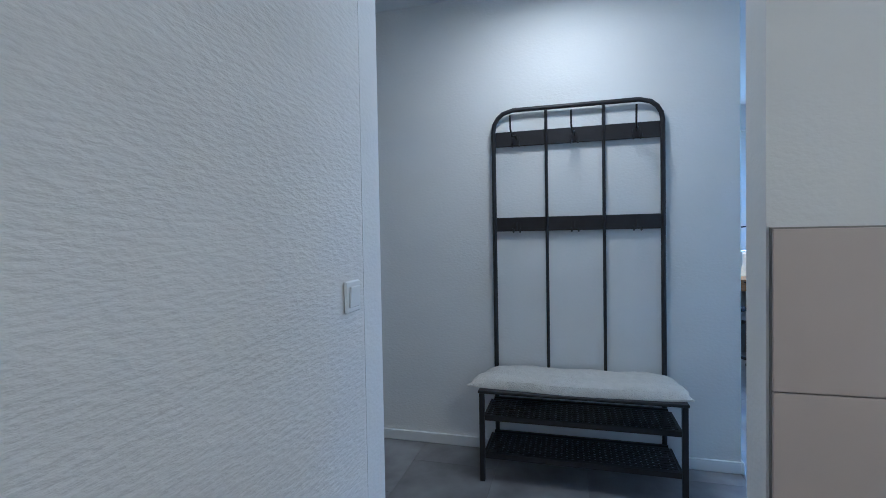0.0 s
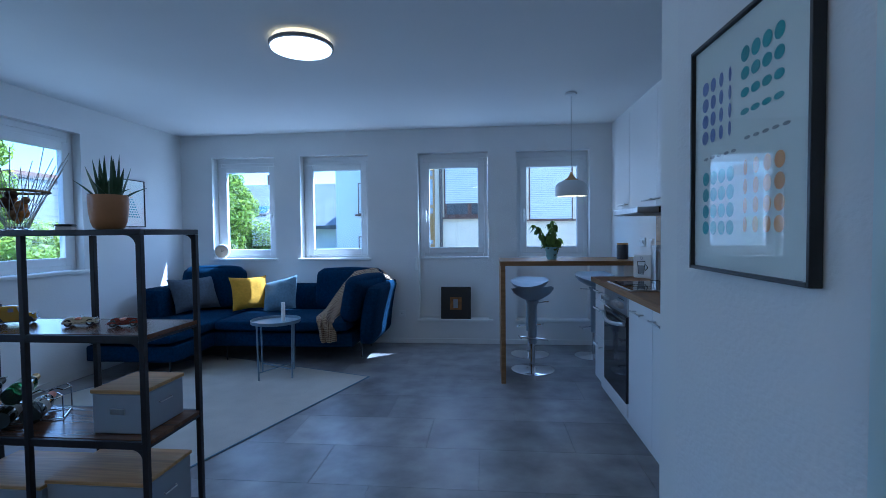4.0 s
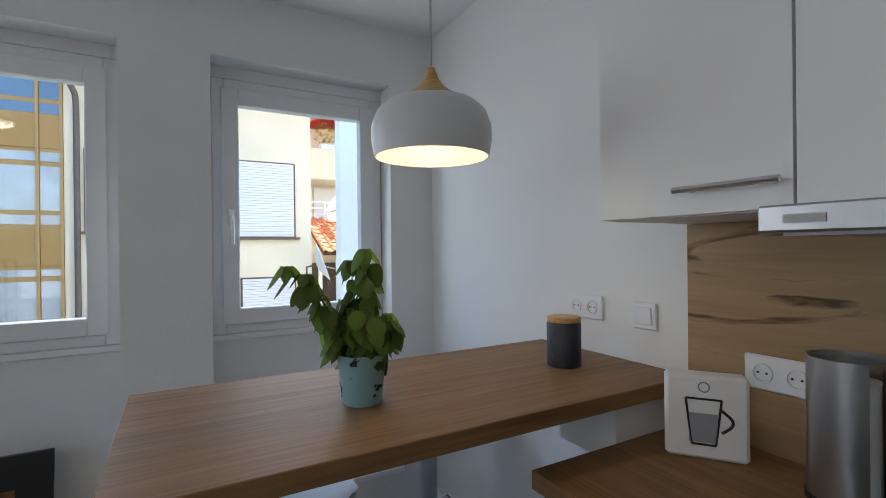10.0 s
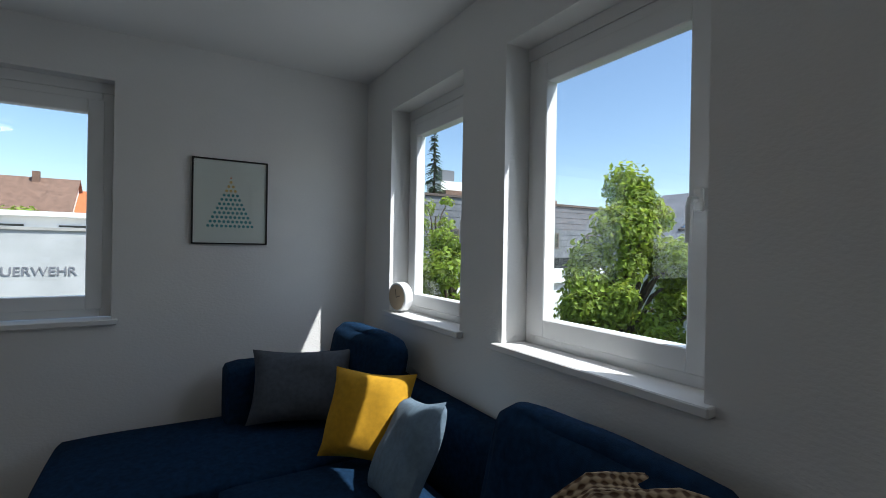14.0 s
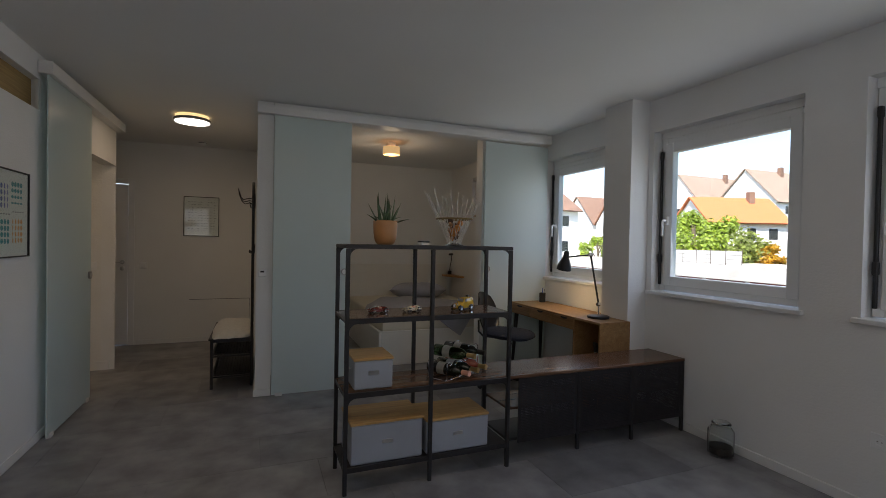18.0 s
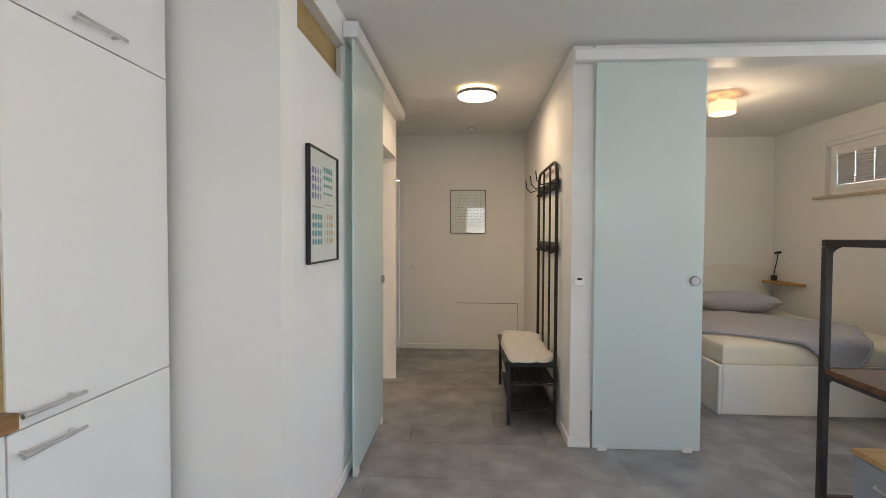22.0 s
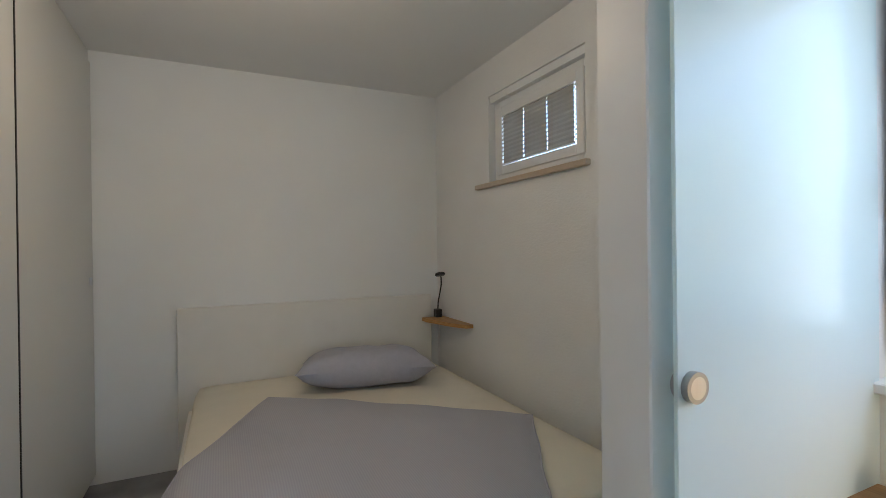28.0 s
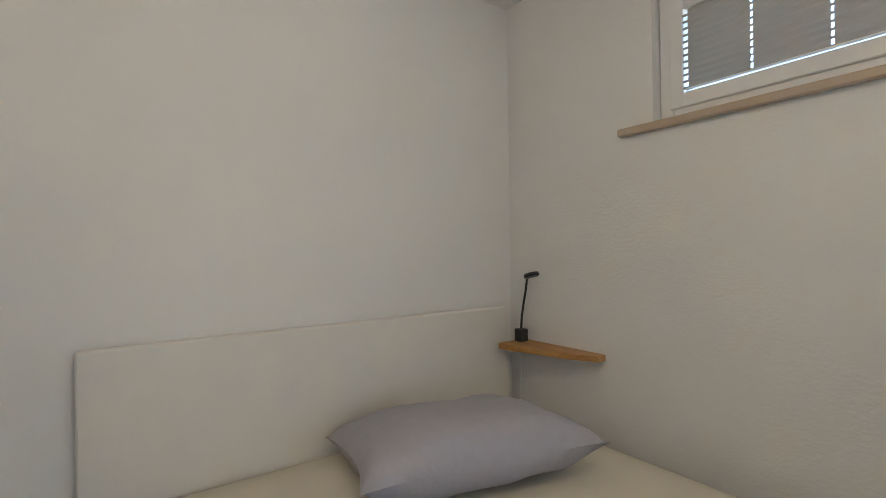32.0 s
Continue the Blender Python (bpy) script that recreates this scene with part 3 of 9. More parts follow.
# entrance door
dr = thing("door_1", "plain white flat entrance door with a steel handle", "door", kind="structure")
part("door_leaf", box(1.57, 2.38, YB - 0.05, YB - 0.01, 0.004, 2.03, 0.003), TRIM, dr)
b = box(1.50, 1.566, YB + 0.002, YB + 0.007, 0.0, 2.10, 0.003)
box(2.384, 2.45, YB + 0.002, YB + 0.007, 0.0, 2.10, 0.003, b)
box(1.566, 2.384, YB + 0.002, YB + 0.007, 2.034, 2.10, 0.003, b)
part("door_frame", b, TRIM, dr)
h = part("door_handle", tube([(1.63, YB - 0.012, 1.05), (1.63, YB + 0.045, 1.05), (1.645, YB + 0.05, 1.05), (1.75, YB + 0.05, 1.05)], 0.009, 10), STEEL, dr, "steel lever handle", smooth=True)
part("rosette", moved(lathe([(0.026, 0), (0.026, 0.01), (0.02, 0.012)], 20), pose(1.63, YB - 0.012, 1.05, -90)), STEEL, h, smooth=True)
part("lock", moved(lathe([(0.026, 0), (0.026, 0.01), (0.012, 0.018)], 20), pose(1.63, YB - 0.012, 0.97, -90)), STEEL, dr, "steel lock rosette", smooth=True)
# hatch line in the hall's end wall
hatch = box(0.145, 0.88, YB + 0.0005, YB + 0.004, 0.556, 0.562)
box(0.145, 0.149, YB + 0.0005, YB + 0.004, 0.07, 0.556, 0, hatch)
structure("trim_wall_hatch", hatch, GROUT, "thin joint line of a wall hatch", "wall joint")
GRILLE = wood_mat("tan_grille", (0.42, 0.30, 0.13), (0.34, 0.23, 0.09), "Y", 0.6, knots=False)
vg = thing("vent_grille", "high wall opening with a tan board inside", "vent", kind="structure")
part("backing", box(XH + 0.05, XH + 0.06, 0.505, 1.245, 2.21, 2.405), GRILLE, vg)
b = box(XH + 0.002, XH + 0.02, 0.502, 0.53, 2.207, 2.408)
box(XH + 0.002, XH + 0.02, 1.22, 1.248, 2.207, 2.408, 0, b)
part("frame", b, TRIM, vg)

# ---- bathroom lining ----
TILE = material("beige_wall_tile", (0.56, 0.49, 0.44), 0.35, vary=0.05, scale=2, random_tint=0.02)
TILE_GROUT = material("grey_tile_grout", (0.30, 0.29, 0.27), 0.8)
lin = structure("trim_bath_tiling", box(XH + 0.122, XH + 0.128, -0.355, YBOX - 0.125, 0, 1.226), TILE_GROUT, "beige wall tiling inside the bathroom", "wall tiles")
for i in range(4):
    for j in range(3):
        z0, z1 = max(0.004, 0.163 + 0.354 * (i - 1)), 0.160 + 0.354 * i
        y0 = -0.355 + 0.60 * j
        part("tile", box(XH + 0.129, XH + 0.139, y0 + 0.002, min(y0 + 0.598, YBOX - 0.126), z0, z1, 0.0015), TILE, lin)

# ---- ceiling lamps ----
LAMP_GLOW = glow_mat("warm_lamp_glow", (1.0, 0.93, 0.80), 1.2)
LAMP_RING = glow_mat("warm_ring_glow", (1.0, 0.72, 0.34), 0.4)
CONCRETE_RING = material("dark_grey_ring", (0.22, 0.21, 0.20), 0.5)


def disc_light(label, x, y, r, power):
    l = thing("ceiling_light", label, "lamp", (x, y, ZC))
    part("back_plate", lathe([(r * 0.90, -0.004), (r * 0.90, -0.03), (r * 0.7, -0.03)], 40), LAMP_RING, l, "amber glowing back ring", smooth=True)
    part("rim", lathe([(r * 0.97, -0.030), (r, -0.034), (r, -0.052), (r * 0.95, -0.056)], 40), CONCRETE_RING, l, "thin dark rim", smooth=True)
    part("diffuser", lathe([(r * 0.95, -0.0565), (r * 0.93, -0.064), (r * 0.5, -0.067), (0.01, -0.068)], 40), LAMP_GLOW, l, "round white glowing diffuser", smooth=True)
    disc_lamp("ceiling_light_light", look((x, y, ZC - 0.075), (x, y, 0)), r * 1.8, power, (1.0, 0.70, 0.38))
    return l


disc_light("round flat white ceiling light, switched on", -0.27, 2.875, 0.20, 1.0)
disc_light("round flat white ceiling light of the hall, switched on", 0.67, -0.81, 0.165, 1.1)
disc_light("round flat white ceiling light of the bathroom, switched on", 2.9, 0.5, 0.17, 1.6)
SHADE = glow_mat("warm_cloth_shade", (0.95, 0.62, 0.27), 0.18)
bl = thing("ceiling_light", "drum ceiling light with a warm glowing cloth shade", "lamp", (-1.43, -1.07, ZC))
part("canopy", lathe([(0.05, -0.002), (0.05, -0.05), (0.03, -0.075)], 20), TRIM, bl, smooth=True)
part("shade", lathe([(0.098, -0.062), (0.102, -0.066), (0.102, -0.152), (0.098, -0.156), (0.096, -0.152), (0.096, -0.066)], 36, cap=False), SHADE, bl, "warm cloth drum shade", smooth=True)
part("diffuser", lathe([(0.095, -0.146), (0.01, -0.148)], 36), SHADE, bl, "warm glowing diffuser", smooth=True)
bp_ = new("bedroom_light_light", bpy.data.lights.new("bedroom_light_light", "POINT"))
bp_.data.energy, bp_.data.shadow_soft_size, bp_.data.color = 1.45, 0.07, (1.0, 0.78, 0.52)
bp_.matrix_world = pose(-1.43, -1.07, ZC - 0.235)

sd_ = thing("smoke_detector", "small round white smoke detector on the hall ceiling", "smoke detector", (0.71, -2.18, ZC))
part("body", lathe([(0.045, -0.001), (0.045, -0.02), (0.036, -0.032), (0.004, -0.034)], 24), PVC, sd_, smooth=True)
part("vent_ring", lathe([(0.0455, -0.008), (0.0465, -0.011), (0.0455, -0.014)], 24, cap=False), RUBBER, sd_)

# ---- kitchen ----
STEEL2 = material("matt_steel", (0.50, 0.50, 0.50), 0.3, metal=1.0, vary=0.08, scale=25, stretch=(1, 1, 0.05))
ZW = 0.945
HX = 1.80          # cabinet fronts
ANTHRA = material("dark_blue_ceramic", (0.03, 0.035, 0.05), 0.45, bump=0.3, bscale=90)
BLACK_GLASS = material("black_ceramic_glass", (0.008, 0.008, 0.009), 0.04, vary=0.05)
OVEN_GLASS = material("dark_oven_glass", (0.015, 0.015, 0.017), 0.06, vary=0.1)
PANEL_STEEL = material("blue_grey_steel_panel", (0.45, 0.47, 0.50), 0.32, metal=1.0, vary=0.05, scale=20)
KNOB_GREY = material("silver_plastic", (0.55, 0.55, 0.55), 0.35, metal=0.6)
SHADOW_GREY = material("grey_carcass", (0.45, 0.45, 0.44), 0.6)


def bar_handle(parent, y0, y1, z, x):
    b = tube([(x - 0.032, y0, z), (x - 0.032, y1, z)], 0.006, 8)
    for y in (y0 + 0.022, y1 - 0.022):
        tube([(x - 0.0005, y, z), (x - 0.032, y, z)], 0.0045, 8, b)
    return part("handle", b, STEEL, parent, "brushed steel bar handle", smooth=True)


def cabinet(label, y0, y1, z0, z1, xf, xb, fronts, group):
    """fronts: rows of (bottom, top, handle start, handle end, handle height)."""
    c = thing("kitchen_cabinet", label, "cabinet", group=group)
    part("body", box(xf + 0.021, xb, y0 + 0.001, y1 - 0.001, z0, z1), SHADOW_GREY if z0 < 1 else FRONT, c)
    for a, b2, h0, h1, hz in fronts:
        d = part("door", box(xf, xf + 0.019, y0 + 0.0004, y1 - 0.0004, a, b2, 0.0006), FRONT, c)
        bar_handle(d, h0, h1, hz, xf)
    return c


ZT = ZW - 0.042
cabinet("white drawer cabinet with three drawers and steel bar handles", 3.685, 4.05, 0.10, ZT, HX + 0.02, XK - 0.01,
        [(0.76, ZT - 0.003, 3.78, 3.98, 0.84), (0.46, 0.756, 3.78, 3.98, 0.695), (0.10, 0.456, 3.78, 3.98, 0.395)], "kitchen base cabinets")
cabinet("white base cabinet with one door and a steel bar handle", 2.655, 3.095, 0.10, ZT, HX + 0.02, XK - 0.01, [(0.10, ZT - 0.003, 2.785, 2.965, 0.832)], "kitchen base cabinets")
cabinet("white base cabinet below the sink with a steel bar handle", 2.059, 2.65, 0.10, ZT, HX + 0.02, XK - 0.01, [(0.10, ZT - 0.003, 2.45, 2.625, 0.832)], "kitchen base cabinets")
cabinet("tall white larder cabinet with three fronts and steel handles", 1.45, 2.054, 0.10, 2.225, HX + 0.02, XK - 0.01,
        [(1.927, 2.222, 1.68, 1.865, 1.968), (0.890, 1.923, 1.86, 2.045, 0.93), (0.10, 0.886, 1.86, 2.045, 0.832)], "kitchen tall cabinet")
for y0, y1, h0, h1 in ((3.65, 4.045, 3.655, 3.84), (3.062, 3.646, 3.07, 3.255), (2.628, 3.058, 2.855, 3.035), (2.059, 2.624, 2.425, 2.60)):
    cabinet("white wall cabinet with one door and a steel bar handle", y0, y1, 1.49, 2.24, 1.98, XK - 0.002, [(1.492, 2.238, h0, h1, 1.538)], "kitchen wall cabinets")
pl = thing("kitchen_plinth", "white plinth board under the kitchen cabinets", "plinth")
part("board", box(HX + 0.07, HX + 0.086, 1.45, 4.05, 0.0, 0.098), FRONT, pl)
part("vent_slot", box(HX + 0.067, HX + 0.0695, 1.50, 1.84, 0.05, 0.066), BLACK_PLASTIC, pl, "dark ventilation slot")
# oven
ov = thing("oven", "built-in oven with steel panel, knobs and dark glass door", "oven")
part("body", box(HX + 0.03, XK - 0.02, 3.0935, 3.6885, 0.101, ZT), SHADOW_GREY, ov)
part("control_panel", box(HX + 0.008, HX + 0.029, 3.0955, 3.6865, 0.775, ZT - 0.004, 0.003), PANEL_STEEL, ov, "steel control panel")
for y in (3.6235, 3.5535, 3.3435, 3.2635, 3.1935):
    kb = moved(lathe([(0.024, 0), (0.024, 0.012), (0.019, 0.02), (0.017, 0.035), (0.004, 0.036)], 18), pose(HX + 0.008, y, 0.83, 0, -90, 0))
    box(HX - 0.034, HX - 0.026, y - 0.003, y + 0.003, 0.813, 0.847, 0.001, kb)
    part("knob", kb, KNOB_GREY, ov, smooth=True)
part("marks", box(HX + 0.0065, HX + 0.008, 3.1635, 3.3035, 0.868, 0.872), BLACK_PLASTIC, ov)
od = part("oven_door", box(HX + 0.004, HX + 0.028, 3.0975, 3.6845, 0.19, 0.765, 0.004), OVEN_GLASS, ov, "dark glass oven door")
b = bmesh.new()
pts = [(HX - 0.0 - 0.045 * math.sin(math.pi * i / 12), 3.1235 + 0.535 * i / 12, 0.715 - 0.025 * math.sin(math.pi * i / 12)) for i in range(13)]
tube(pts, 0.013, 10, b)
part("handle", b, KNOB_GREY, od, "curved silver oven handle", smooth=True)
part("base_panel", box(HX + 0.01, HX + 0.028, 3.0955, 3.6865, 0.102, 0.184, 0.002), FRONT, ov)
# worktop with the sink cut out
SK = (1.802, 2.215, 2.19, 2.55)
b = bmesh.new()
ox, oy = (HX - 0.012, SK[0] + 0.02, SK[1] - 0.02, XK - 0.001), (2.056, SK[2] + 0.02, SK[3] - 0.02, 4.07)
g = {(i, j, k): b.verts.new((ox[i], oy[j], (ZW - 0.04, ZW)[k])) for i in range(4) for j in range(4) for k in range(2)}
for i in range(3):
    for j in range(3):
        if (i, j) != (1, 1):
            for k in range(2):
                q = [g[i, j, k], g[i + 1, j, k], g[i + 1, j + 1, k], g[i, j + 1, k]]
                b.faces.new(q if k else q[::-1])
for i in range(3):
    for a, c in (((i, 0), (i + 1, 0)), ((i + 1, 3), (i, 3)), ((0, i + 1), (0, i)), ((3, i), (3, i + 1))):
        b.faces.new((g[a + (0,)], g[c + (0,)], g[c + (1,)], g[a + (1,)]))
for a, c in (((1, 1), (1, 2)), ((1, 2), (2, 2)), ((2, 2), (2, 1)), ((2, 1), (1, 1))):
    b.faces.new((g[a + (0,)], g[c + (0,)], g[c + (1,)], g[a + (1,)]))
wt = tagged(part("worktop", b, OAK_Y), "oak-look kitchen worktop with a sink and hob let in", "worktop")
part("edge_band", box(HX - 0.0138, HX - 0.0122, 2.057, 4.069, ZW - 0.0396, ZW - 0.0004), OAK_Y, wt, "oak edge band")
# splashback
sp = thing("splashback", "oak-look splashback boards behind the worktop", "splashback")
part("back_panel", box(XK - 0.014, XK - 0.001, 2.0722, 4.05, ZW + 0.001, 1.489), OAK_SPLASH, sp)
part("side_panel", box(1.838, XK - 0.001, 2.056, 2.072, ZW + 0.001, 1.489), OAK_SPLASH_X, sp)
part("edge_trim", box(1.826, 1.8375, 2.055, 2.073, ZW + 0.001, 1.489), GRILLE, sp, "tan edge strip")
part("corner_trim", box(XK - 0.018, XK - 0.0145, 2.0725, 2.076, ZW + 0.001, 1.488), TRIM, sp, "pale corner strip")
# hob
hb = thing("hob", "black ceramic glass hob with a steel rim", "hob")
part("glass", box(1.82, 2.28, 3.04, 3.60, ZW + 0.003, ZW + 0.009, 0.001), BLACK_GLASS, hb)
b = bmesh.new()
for q in ((1.81, 1.8195, 3.03, 3.61), (2.2805, 2.29, 3.03, 3.61), (1.8195, 2.2805, 3.03, 3.0395), (1.8195, 2.2805, 3.6005, 3.61)):
    box(*q, ZW + 0.001, ZW + 0.010, 0.001, b)
part("rim", b, STEEL, hb, "steel rim")
ZONE = material("grey_hob_print", (0.012, 0.012, 0.013), 0.1)
for x, y, r in ((1.94, 3.46, 0.09), (2.16, 3.46, 0.075), (1.94, 3.18, 0.075), (2.16, 3.18, 0.09)):
    part("cooking_zone", tube([(x + r * math.cos(6.2832 * i / 32), y + r * math.sin(6.2832 * i / 32), ZW + 0.0092) for i in range(32)], 0.0008, 4, closed=True), ZONE, hb)
# sink
sk = thing("sink", "stainless steel inset sink with a drainer rim", "sink")
b = bmesh.new()
NS = 36


def super_ring(cx, cy, hx, hy, z, p, bm):
    vs = []
    for i in range(NS):
        a = 6.28319 * i / NS
        c, s = math.cos(a), math.sin(a)
        vs.append(bm.verts.new((cx + hx * math.copysign(abs(c) ** (2 / p), c), cy + hy * math.copysign(abs(s) ** (2 / p), s), z)))
    return vs


cx, cy = 2.04, 2.37
rings = [super_ring(cx, cy, 0.225, 0.205, ZW + 0.0015, 9, b), super_ring(cx, cy, 0.22, 0.20, ZW + 0.006, 9, b), super_ring(cx, cy, 0.178, 0.165, ZW + 0.004, 4, b),
         super_ring(cx, cy, 0.168, 0.155, ZW - 0.01, 4, b), super_ring(cx, cy, 0.15, 0.138, ZW - 0.13, 4, b), super_ring(cx, cy, 0.11, 0.10, ZW - 0.15, 3, b), super_ring(cx, cy, 0.03, 0.03, ZW - 0.155, 2, b)]
for r0, r1 in zip(rings, rings[1:]):
    for i in range(NS):
        b.faces.new((r0[i], r0[(i + 1) % NS], r1[(i + 1) % NS], r1[i]))
b.faces.new(rings[-1])
part("basin", b, STEEL, sk, smooth=True)
part("drain", lathe([(0.03, 0), (0.03, 0.004), (0.02, 0.005), (0.004, 0.003)], 20, (cx, cy, ZW - 0.1545)), CHROME, sk, "round drain", smooth=True)
b = bmesh.new()
for i in range(3):
    box(cx + 0.1575, cx + 0.162, cy + 0.03 + 0.014 * i, cy + 0.038 + 0.014 * i, ZW - 0.055, ZW - 0.03, 0, b)
part("overflow", b, BLACK_PLASTIC, sk, "dark overflow slots")
fa = thing("faucet", "chrome swivel tap behind the sink", "tap", (2.24, 2.245, ZW + 0.005))
part("base", lathe([(0.026, 0), (0.026, 0.006), (0.02, 0.012), (0.02, 0.06), (0.014, 0.075)], 20), CHROME, fa, smooth=True)
part("spout", tube([(0, 0, 0.05), (-0.02, 0.01, 0.09), (-0.08, 0.06, 0.15), (-0.15, 0.12, 0.185), (-0.18, 0.14, 0.188), (-0.195, 0.152, 0.18), (-0.20, 0.155, 0.155)], 0.0115, 10), CHROME, fa, smooth=True)
part("lever", tube([(0, 0, 0.07), (0.0, -0.01, 0.105), (-0.02, -0.05, 0.13)], 0.008, 8), CHROME, fa, smooth=True)
# hood
hd = thing("range_hood", "flat steel range hood under the wall cabinets", "range hood")
part("body", box(1.995, XK - 0.03, 3.065, 3.64, 1.452, 1.489), BLACK_PLASTIC, hd)
part("front", box(1.86, 1.994, 3.062, 3.645, 1.450, 1.489, 0.003), STEEL2, hd, "brushed steel front drawer")
part("badge", box(1.858, 1.8595, 3.56, 3.61, 1.462, 1.475), SHADOW_GREY, hd, "small grey maker's plate")
part("filter", box(1.88, 2.25, 3.08, 3.62, 1.445, 1.4515), SHADOW_GREY, hd)
SPOT = glow_mat("small_spot_glow", (1.0, 0.9, 0.75), 2.0)
for y in (2.36, 2.86):
    s = thing("cabinet_spotlight", "small round spotlight under the wall cabinets", "lamp", (2.15, y, 1.489), group="cabinet spotlights")
    part("ring", lathe([(0.032, 0), (0.032, -0.008), (0.024, -0.01)], 20), STEEL, s, smooth=True)
    part("lens", lathe([(0.023, -0.0085), (0.003, -0.0095)], 20), SPOT, s)
# bar counter
BZ = 1.08
br = thing("bar_counter", "oak-look bar counter on a slab leg, fixed to the wall", "bar counter")
part("top", box(1.01, XK - 0.001, 4.045, 4.65, BZ - 0.04, BZ, 0.002), OAK_X, br)
part("side_panel", box(1.015, 1.055, 4.055, 4.64, 0.0, BZ - 0.0405, 0.002), OAK_X, br)
part("wall_batten", box(2.06, XK - 0.001, 4.075, 4.275, BZ - 0.19, BZ - 0.0405, 0.002), FRONT, br, "white support board")


# bar stools
STOOL = material("pale_grey_plastic", (0.36, 0.41, 0.47), 0.35, vary=0.03)


def bar_stool(m, top):
    """A saddle seat with a raised back edge; top is the height of its middle."""
    s = thing("bar_stool", "pale plastic bar stool on a chrome column and disc foot", "stool", group="bar stools")
    part("foot", lathe([(0.205, 0.0), (0.205, 0.006), (0.19, 0.012), (0.06, 0.022), (0.03, 0.03)], 40), CHROME, s, "round chrome foot", smooth=True)
    part("column", lathe([(0.024, 0.028), (0.024, 0.42)], 20), CHROME, s, "chrome column", smooth=True)
    part("sleeve", lathe([(0.038, 0.26), (0.040, 0.27), (0.042, top - 0.16), (0.050, top - 0.125), (0.062, top - 0.100)], 24), STOOL, s, "grey plastic sleeve", smooth=True)
    b = tube([(-0.13, -0.10, 0.33), (-0.13, 0.02, 0.33)], 0.008, 8)
    tube([(0.13, -0.10, 0.30), (0.13, 0.02, 0.30)], 0.008, 8, b)
    tube([(-0.13, -0.04, 0.33), (0.13, -0.04, 0.30)], 0.009, 8, b)
    part("footrest", b, CHROME, s, "chrome footrest bar", smooth=True)
    b = bmesh.new()
    n, up, low = 20, {}, {}
    for i in range(n + 1):
        for j in range(n + 1):
            u, v = 2 * i / n - 1, 2 * j / n - 1
            x = u * math.sqrt(1 - v * v / 2) * 0.205
            y = v * math.sqrt(1 - u * u / 2) * 0.175
            rho = min(1.0, (x / 0.205) ** 2 + (y / 0.175) ** 2)
            z = top + 0.024 * u * u + (0.048 * v * v * (1 - 0.35 * u * u) if v < 0 else -0.030 * v * v)
            up[i, j] = b.verts.new((x, y, z))
            k = 0.975 - 0.30 * (1 - rho)
            low[i, j] = b.verts.new((x * k, y * k, z - 0.014 - 0.090 * (1 - rho) ** 0.55))
    for i in range(n):
        for j in range(n):
            b.faces.new((up[i, j], up[i + 1, j], up[i + 1, j + 1], up[i, j + 1]))
            b.faces.new((low[i, j + 1], low[i + 1, j + 1], low[i + 1, j], low[i, j]))
    for k in range(n):
        for a, c in (((k, 0), (k + 1, 0)), ((n, k), (n, k + 1)), ((k + 1, n), (k, n)), ((0, k + 1), (0, k))):
            b.faces.new((up[a], low[a], low[c], up[c]))
    part("seat", b, STOOL, s, "saddle-shaped plastic seat", smooth=True)
    part("lever", tube([(0.03, 0.02, top - 0.125), (0.17, 0.05, top - 0.115)], 0.005, 6), CHROME, s, smooth=True)
    s.matrix_world = m
    return s


bar_stool(pose(1.328, 4.50, 0, 0, 0, 8), 0.77)
bar_stool(pose(1.35, 5.08, 0, 0, 0, 160), 0.785)
bar_stool(pose(2.03, 5.04, 0, 0, 0, 185), 0.845)
# pendant
PEND_WHITE = material("white_enamel", (0.62, 0.64, 0.66), 0.35, vary=0.02)
pn = thing("pendant_lamp", "pale grey bowl pendant lamp with a wooden neck, lit", "lamp", (1.655, 4.27, -0.011))
part("ceiling_rose", lathe([(0.05, 2.584), (0.05, 2.565), (0.02, 2.555)], 24), TRIM, pn, smooth=True)
part("cord", tube([(0, 0, 2.56), (0, 0, 1.885)], 0.003, 6), SHADOW_GREY, pn, "thin grey cord")
part("neck", lathe([(0.009, 1.878), (0.012, 1.87), (0.018, 1.852), (0.034, 1.83), (0.072, 1.803)], 28), BAMBOO, pn, "turned wooden neck", smooth=True)
part("shade", lathe([(0.070, 1.803), (0.108, 1.79), (0.132, 1.768), (0.144, 1.735), (0.145, 1.70), (0.138, 1.662), (0.135, 1.662), (0.141, 1.70), (0.140, 1.735), (0.128, 1.765), (0.105, 1.786), (0.02, 1.80)], 40, cap=False), PEND_WHITE, pn, "pale grey bowl shade", smooth=True)
BULB = glow_mat("bulb_glow", (1.0, 0.70, 0.33), 6)
part("bulb", lathe([(0.012, 1.80), (0.02, 1.77), (0.032, 1.745), (0.034, 1.725), (0.02, 1.705), (0.003, 1.70)], 20), BULB, pn, "warm glowing bulb", smooth=True)

